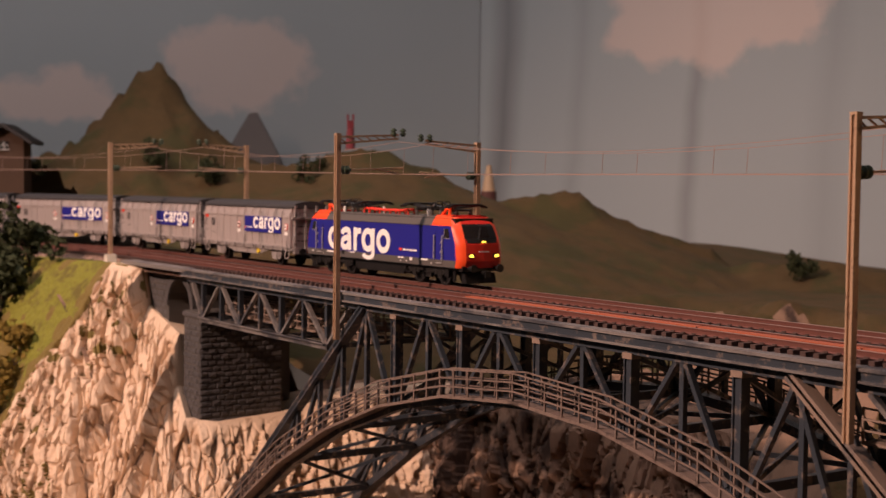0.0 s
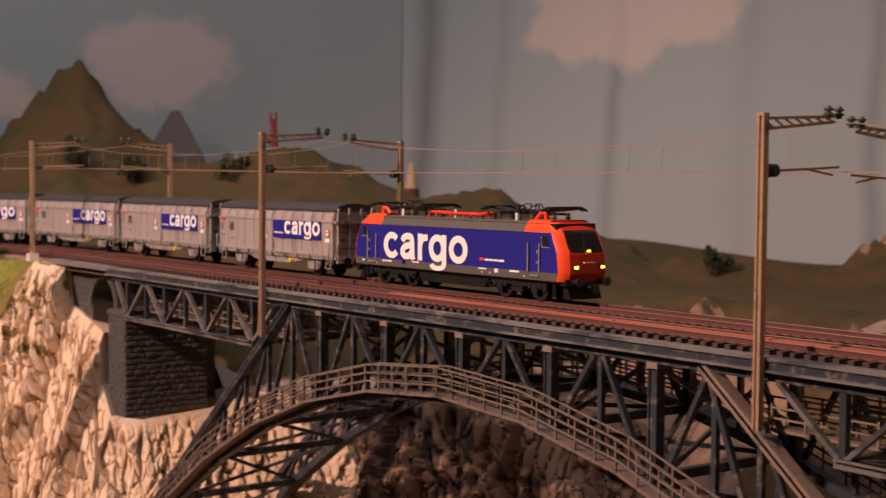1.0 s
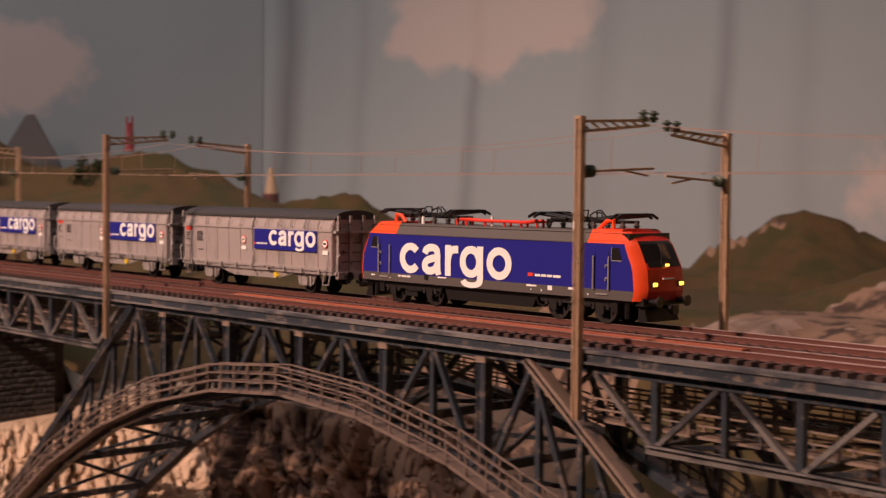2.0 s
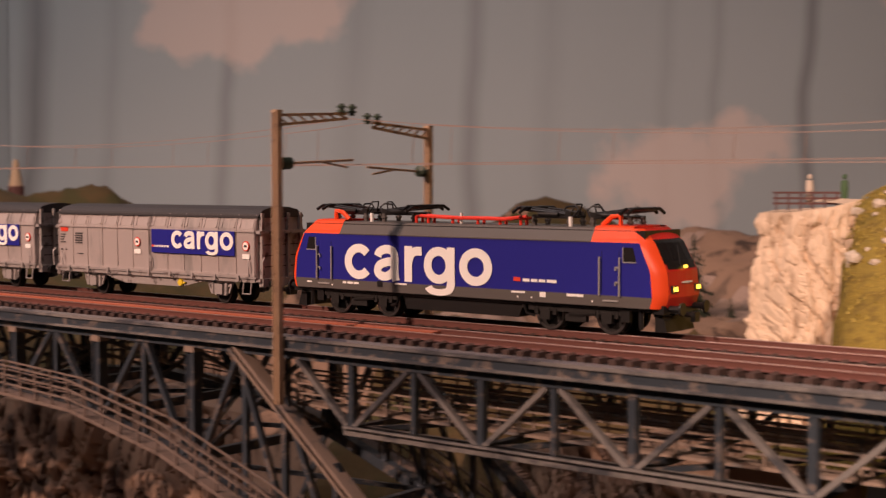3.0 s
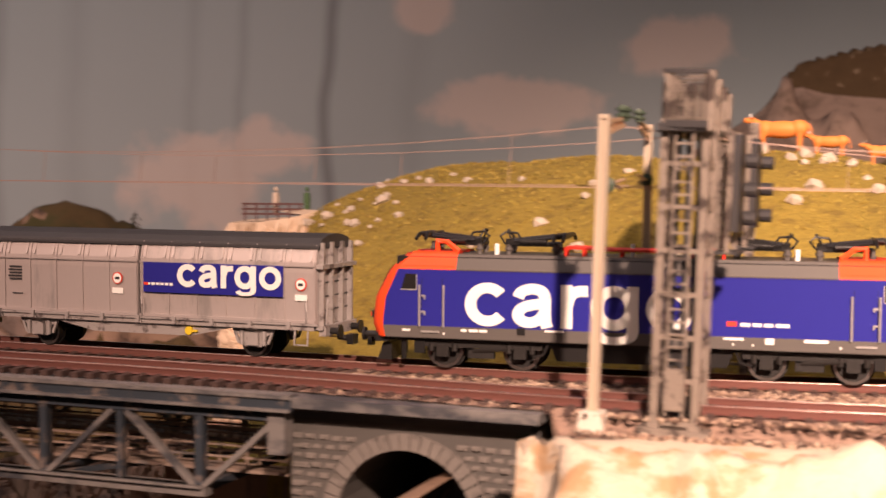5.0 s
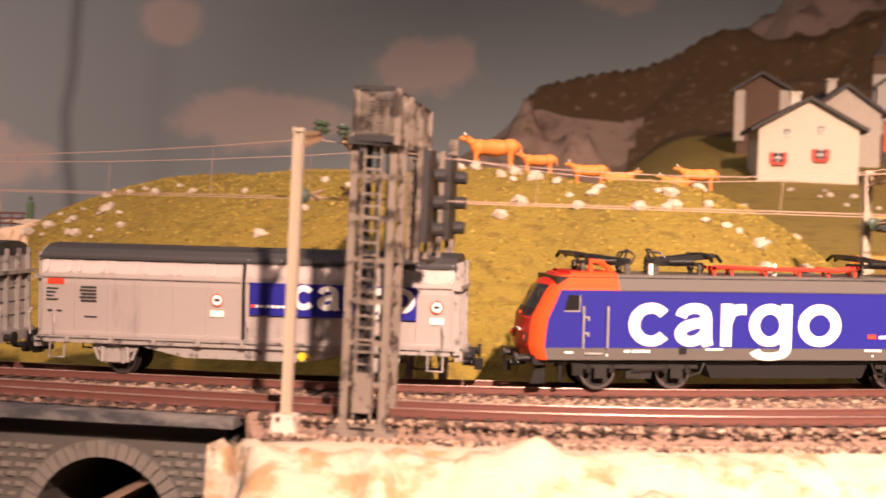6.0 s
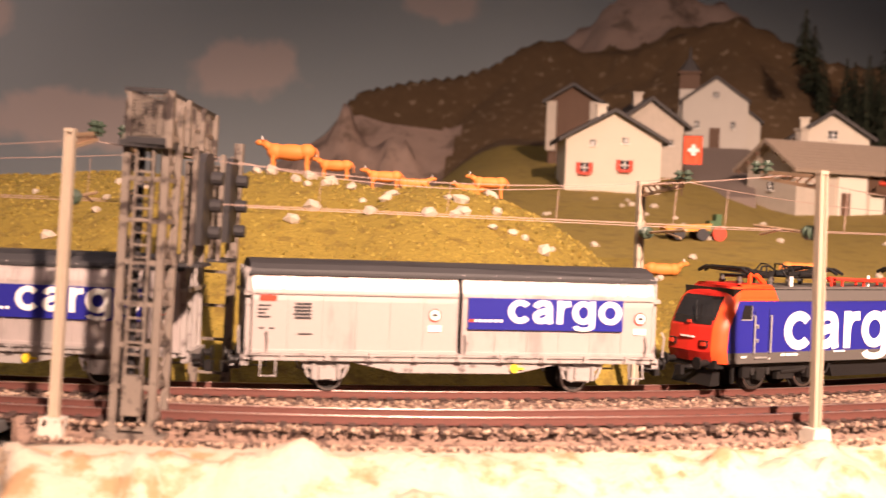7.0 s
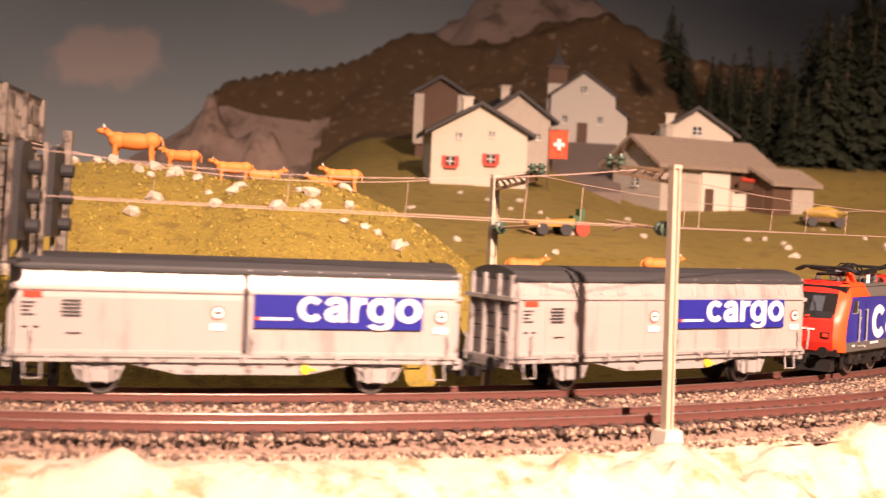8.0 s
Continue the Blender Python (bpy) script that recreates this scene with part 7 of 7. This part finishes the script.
sp = thing("toy_lighthouse", "small red and cream tower leaning by the backdrop seam", "tower", at=pose(-1.318, 0.604, 0.024, 0, 0, 0))
part("base", Geo().rod((0, 0, -0.03), (0, 0, 0.032), 0.012, 12, 0.011), WOODR, sp)
part("shaft", Geo().rod((0, 0, 0.030), (0, 0, 0.068), 0.010, 12, 0.003), material("cream tower paint", (0.45, 0.32, 0.2), 0.6), sp)
g = Geo().prism([(-0.075, -0.08), (0.075, -0.08), (0.040, 0.03), (0.004, 0.098), (-0.006, 0.096), (-0.045, 0.03)], 0, 0.02)
pk = part("painted_peak", g, GREYCARD, at=pose(-1.667, 0.412, 0.073, 0, 0, 55))
tagged(pk, "flat grey cut-out of a distant pointed peak", "backdrop peak", kind="structure")


# ---------------------------------------------------------------- backdrop and hall
def sky_material():
    m = bpy.data.materials.new("painted sky")
    m.use_nodes = True
    nt = m.node_tree
    b = nt.nodes["Principled BSDF"]
    b.inputs["Roughness"].default_value = 0.8
    b.inputs["Specular IOR Level"].default_value = 0.2
    tc = nt.nodes.new("ShaderNodeTexCoord")

    def math_node(op, a, c=None, clamp=False):
        n = nt.nodes.new("ShaderNodeMath")
        n.operation, n.use_clamp = op, clamp
        for i, q in enumerate((a, c)):
            if q is None:
                continue
            if isinstance(q, (int, float)):
                n.inputs[i].default_value = q
            else:
                nt.links.new(q, n.inputs[i])
        return n.outputs[0]

    def noise_node(scale, detail=5, stretch=(1, 1, 1)):
        mp = nt.nodes.new("ShaderNodeMapping")
        mp.inputs["Scale"].default_value = stretch
        nt.links.new(tc.outputs["Object"], mp.inputs[0])
        n = nt.nodes.new("ShaderNodeTexNoise")
        n.inputs["Scale"].default_value, n.inputs["Detail"].default_value = scale, detail
        nt.links.new(mp.outputs[0], n.inputs["Vector"])
        return n.outputs[0]

    big, fine = noise_node(1.6, 4), noise_node(16, 6)
    base = nt.nodes.new("ShaderNodeMix")
    base.data_type = "RGBA"
    base.inputs["A"].default_value, base.inputs["B"].default_value = (0.31, 0.365, 0.38, 1), (0.40, 0.45, 0.465, 1)
    nt.links.new(big, base.inputs["Factor"])
    color = base.outputs["Result"]
    # dark vertical streaks: shade of the cloth's folds put into the colour
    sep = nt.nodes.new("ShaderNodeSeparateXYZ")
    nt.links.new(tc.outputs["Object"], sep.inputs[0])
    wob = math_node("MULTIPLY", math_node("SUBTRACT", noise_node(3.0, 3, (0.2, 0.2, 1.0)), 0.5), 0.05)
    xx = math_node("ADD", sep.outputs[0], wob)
    fold_shade = None
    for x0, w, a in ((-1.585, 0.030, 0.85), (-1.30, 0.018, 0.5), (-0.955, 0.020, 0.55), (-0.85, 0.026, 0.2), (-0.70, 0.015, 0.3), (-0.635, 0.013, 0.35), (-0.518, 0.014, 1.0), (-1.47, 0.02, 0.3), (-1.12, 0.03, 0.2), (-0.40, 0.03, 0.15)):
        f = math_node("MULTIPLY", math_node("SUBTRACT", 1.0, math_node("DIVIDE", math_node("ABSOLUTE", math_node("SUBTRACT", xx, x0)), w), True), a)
        fold_shade = f if fold_shade is None else math_node("MAXIMUM", fold_shade, f)
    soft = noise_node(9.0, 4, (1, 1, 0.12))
    fold_shade = math_node("MULTIPLY", fold_shade, math_node("ADD", soft, 0.25), True)
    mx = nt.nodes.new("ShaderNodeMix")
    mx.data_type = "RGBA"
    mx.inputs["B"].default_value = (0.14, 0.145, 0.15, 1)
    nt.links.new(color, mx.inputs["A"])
    nt.links.new(fold_shade, mx.inputs["Factor"])
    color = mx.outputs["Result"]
    # brushed clouds
    mask = None
    for cx, cy, cz, rx, rz in CLOUDS:
        vs = nt.nodes.new("ShaderNodeVectorMath")
        vs.operation = "SUBTRACT"
        vs.inputs[1].default_value = (cx, cy, cz)
        nt.links.new(tc.outputs["Object"], vs.inputs[0])
        sc = nt.nodes.new("ShaderNodeVectorMath")
        sc.operation = "MULTIPLY"
        sc.inputs[1].default_value = (1 / rx, 1 / rx, 1 / rz)
        nt.links.new(vs.outputs[0], sc.inputs[0])
        ln = nt.nodes.new("ShaderNodeVectorMath")
        ln.operation = "LENGTH"
        nt.links.new(sc.outputs[0], ln.inputs[0])
        f = math_node("SUBTRACT", 1.0, ln.outputs["Value"])
        mask = f if mask is None else math_node("MAXIMUM", mask, f)
    edge = math_node("ADD", mask, math_node("MULTIPLY", math_node("SUBTRACT", fine, 0.5), 1.4))
    mr = nt.nodes.new("ShaderNodeMapRange")
    mr.inputs[1].default_value, mr.inputs[2].default_value, mr.inputs[4].default_value = 0.0, 0.30, 0.66
    nt.links.new(edge, mr.inputs[0])
    mx = nt.nodes.new("ShaderNodeMix")
    mx.data_type = "RGBA"
    mx.inputs["B"].default_value = (0.68, 0.56, 0.50, 1)
    nt.links.new(color, mx.inputs["A"])
    nt.links.new(mr.outputs[0], mx.inputs["Factor"])
    nt.links.new(mx.outputs["Result"], b.inputs["Base Color"])
    return m


# cloth: a left sheet and a back sheet that meet in a soft vertical fold
CORNER = Vector((-1.62, 0.80, 0))
BACK_END = Vector((2.6, 3.05, 0))
LEFT_END = Vector((-2.3, -1.2, 0))
SEAM_DIR = (BACK_END - CORNER).normalized()


def on_back(u, z):
    p = CORNER + SEAM_DIR * u
    return p.x, p.y, z


CLOUDS = [(-1.268, 0.987, 0.335, 0.18, 0.105), (-1.37, 0.93, 0.30, 0.07, 0.05), (-0.685, 1.30, 0.065, 0.12, 0.085), (-0.60, 1.345, 0.11, 0.07, 0.05), (-0.255, 1.528, 0.185, 0.15, 0.055), (-0.03, 1.65, 0.285, 0.10, 0.06), (-0.39, 1.455, 0.335, 0.06, 0.04), (0.27, 1.81, 0.43, 0.10, 0.04), (-1.745, 0.43, 0.245, 0.14, 0.085), (-1.83, 0.17, 0.19, 0.10, 0.05)]


def cloth(name, a, b, label, seed):
    g = Geo()
    n, m = 150, 10
    d = (b - a).normalized()
    nrm = Vector((d.y, -d.x, 0))
    for j in range(m + 1):
        z = -1.0 + 2.9 * j / m
        for i in range(n + 1):
            u = i / n
            p = a.lerp(b, u)
            s = u * (b - a).length
            f = 0.006 * noise.noise(Vector((s * 5.0 + seed, z * 0.35, 0))) + 0.005 * max(0, noise.noise(Vector((s * 9.0 + seed, z * 0.25, 4))) - 0.25)
            g.v.append((p.x + nrm.x * f, p.y + nrm.y * f, z))
    for j in range(m):
        for i in range(n):
            q = j * (n + 1) + i
            g.f.append((q, q + 1, q + n + 2, q + n + 1))
    ob = part(name, g, SKYM, smooth=True)
    return tagged(ob, label, "backdrop", kind="structure")


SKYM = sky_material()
cloth("backdrop", CORNER, BACK_END, "blue-grey painted sky cloth with pinkish clouds and fold shade painted in", 1.0)
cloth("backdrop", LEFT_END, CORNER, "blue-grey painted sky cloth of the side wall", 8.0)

for nm, c, s, mat in (("hall_floor", (0.2, -0.2, -1.05), (7.4, 7.4, 0.1), FLOORM), ("hall_ceiling", (0.2, -0.2, 1.95), (7.4, 7.4, 0.1), HALL), ("wall_south", (0.2, -3.0, 0.45), (7.4, 0.1, 2.9), HALL), ("wall_east", (3.4, -0.2, 0.45), (0.1, 7.2, 2.9), HALL), ("wall_west", (-3.0, -0.2, 0.45), (0.1, 7.2, 2.9), HALL), ("wall_north", (0.2, 3.45, 0.45), (7.4, 0.1, 2.9), HALL)):
    ob = part(nm, Geo().box(c, s), mat)
    tagged(ob, "dim plain exhibition hall " + nm.split("_")[0], "room", kind="structure")

# ---------------------------------------------------------------- the train
loco = build_loco()
wagon = build_wagon()
wagons = [wagon] + [copy_thing(wagon, Matrix.Identity(4)) for k in range(3)]
RUN = [(0.0, -0.5835), (0.5, -0.5013), (1.0, -0.4154), (1.2, -0.3823), (1.75, -0.2920), (2.3, -0.2010), (2.5, -0.1680), (3.0, -0.0815), (3.5, -0.0012), (4.0, 0.0850), (4.5, 0.1650), (5.0, 0.2525), (5.2, 0.2858), (5.75, 0.3785), (6.3, 0.4699), (6.5, 0.5020), (7.0, 0.5860), (7.5, 0.6635), (8.0, 0.7480)]
OFFSETS = [-0.2062, -0.3886, -0.5700, -0.7514]


def stand(s, half):
    """A vehicle whose axles stand half a wheelbase before and behind s."""
    ax, ay, _ = line(s - half)
    bx, by, _ = line(s + half)
    return pose((ax + bx) / 2, (ay + by) / 2, 0, 0, 0, math.degrees(math.atan2(by - ay, bx - ax)))


def motions():
    walk(loco, [(t, stand(s, 0.060)) for t, s in RUN])
    for w, off in zip(wagons, OFFSETS):
        walk(w, [(t, stand(s + off, 0.0498)) for t, s in RUN])
    times = [k / 30 for k in range(241)]
    run = np.interp(times, [t for t, s in RUN], [s for t, s in RUN]) + 0.5835
    for v in [loco] + wagons:
        for c in [c for c in v.children if c.name.startswith("wheelset")]:
            x, y, r = c.matrix_basis.translation
            walk(c, [(t, pose(x, y, r) @ Matrix.Rotation(s / r, 4, "Y")) for t, s in zip(times, run)])


motions()
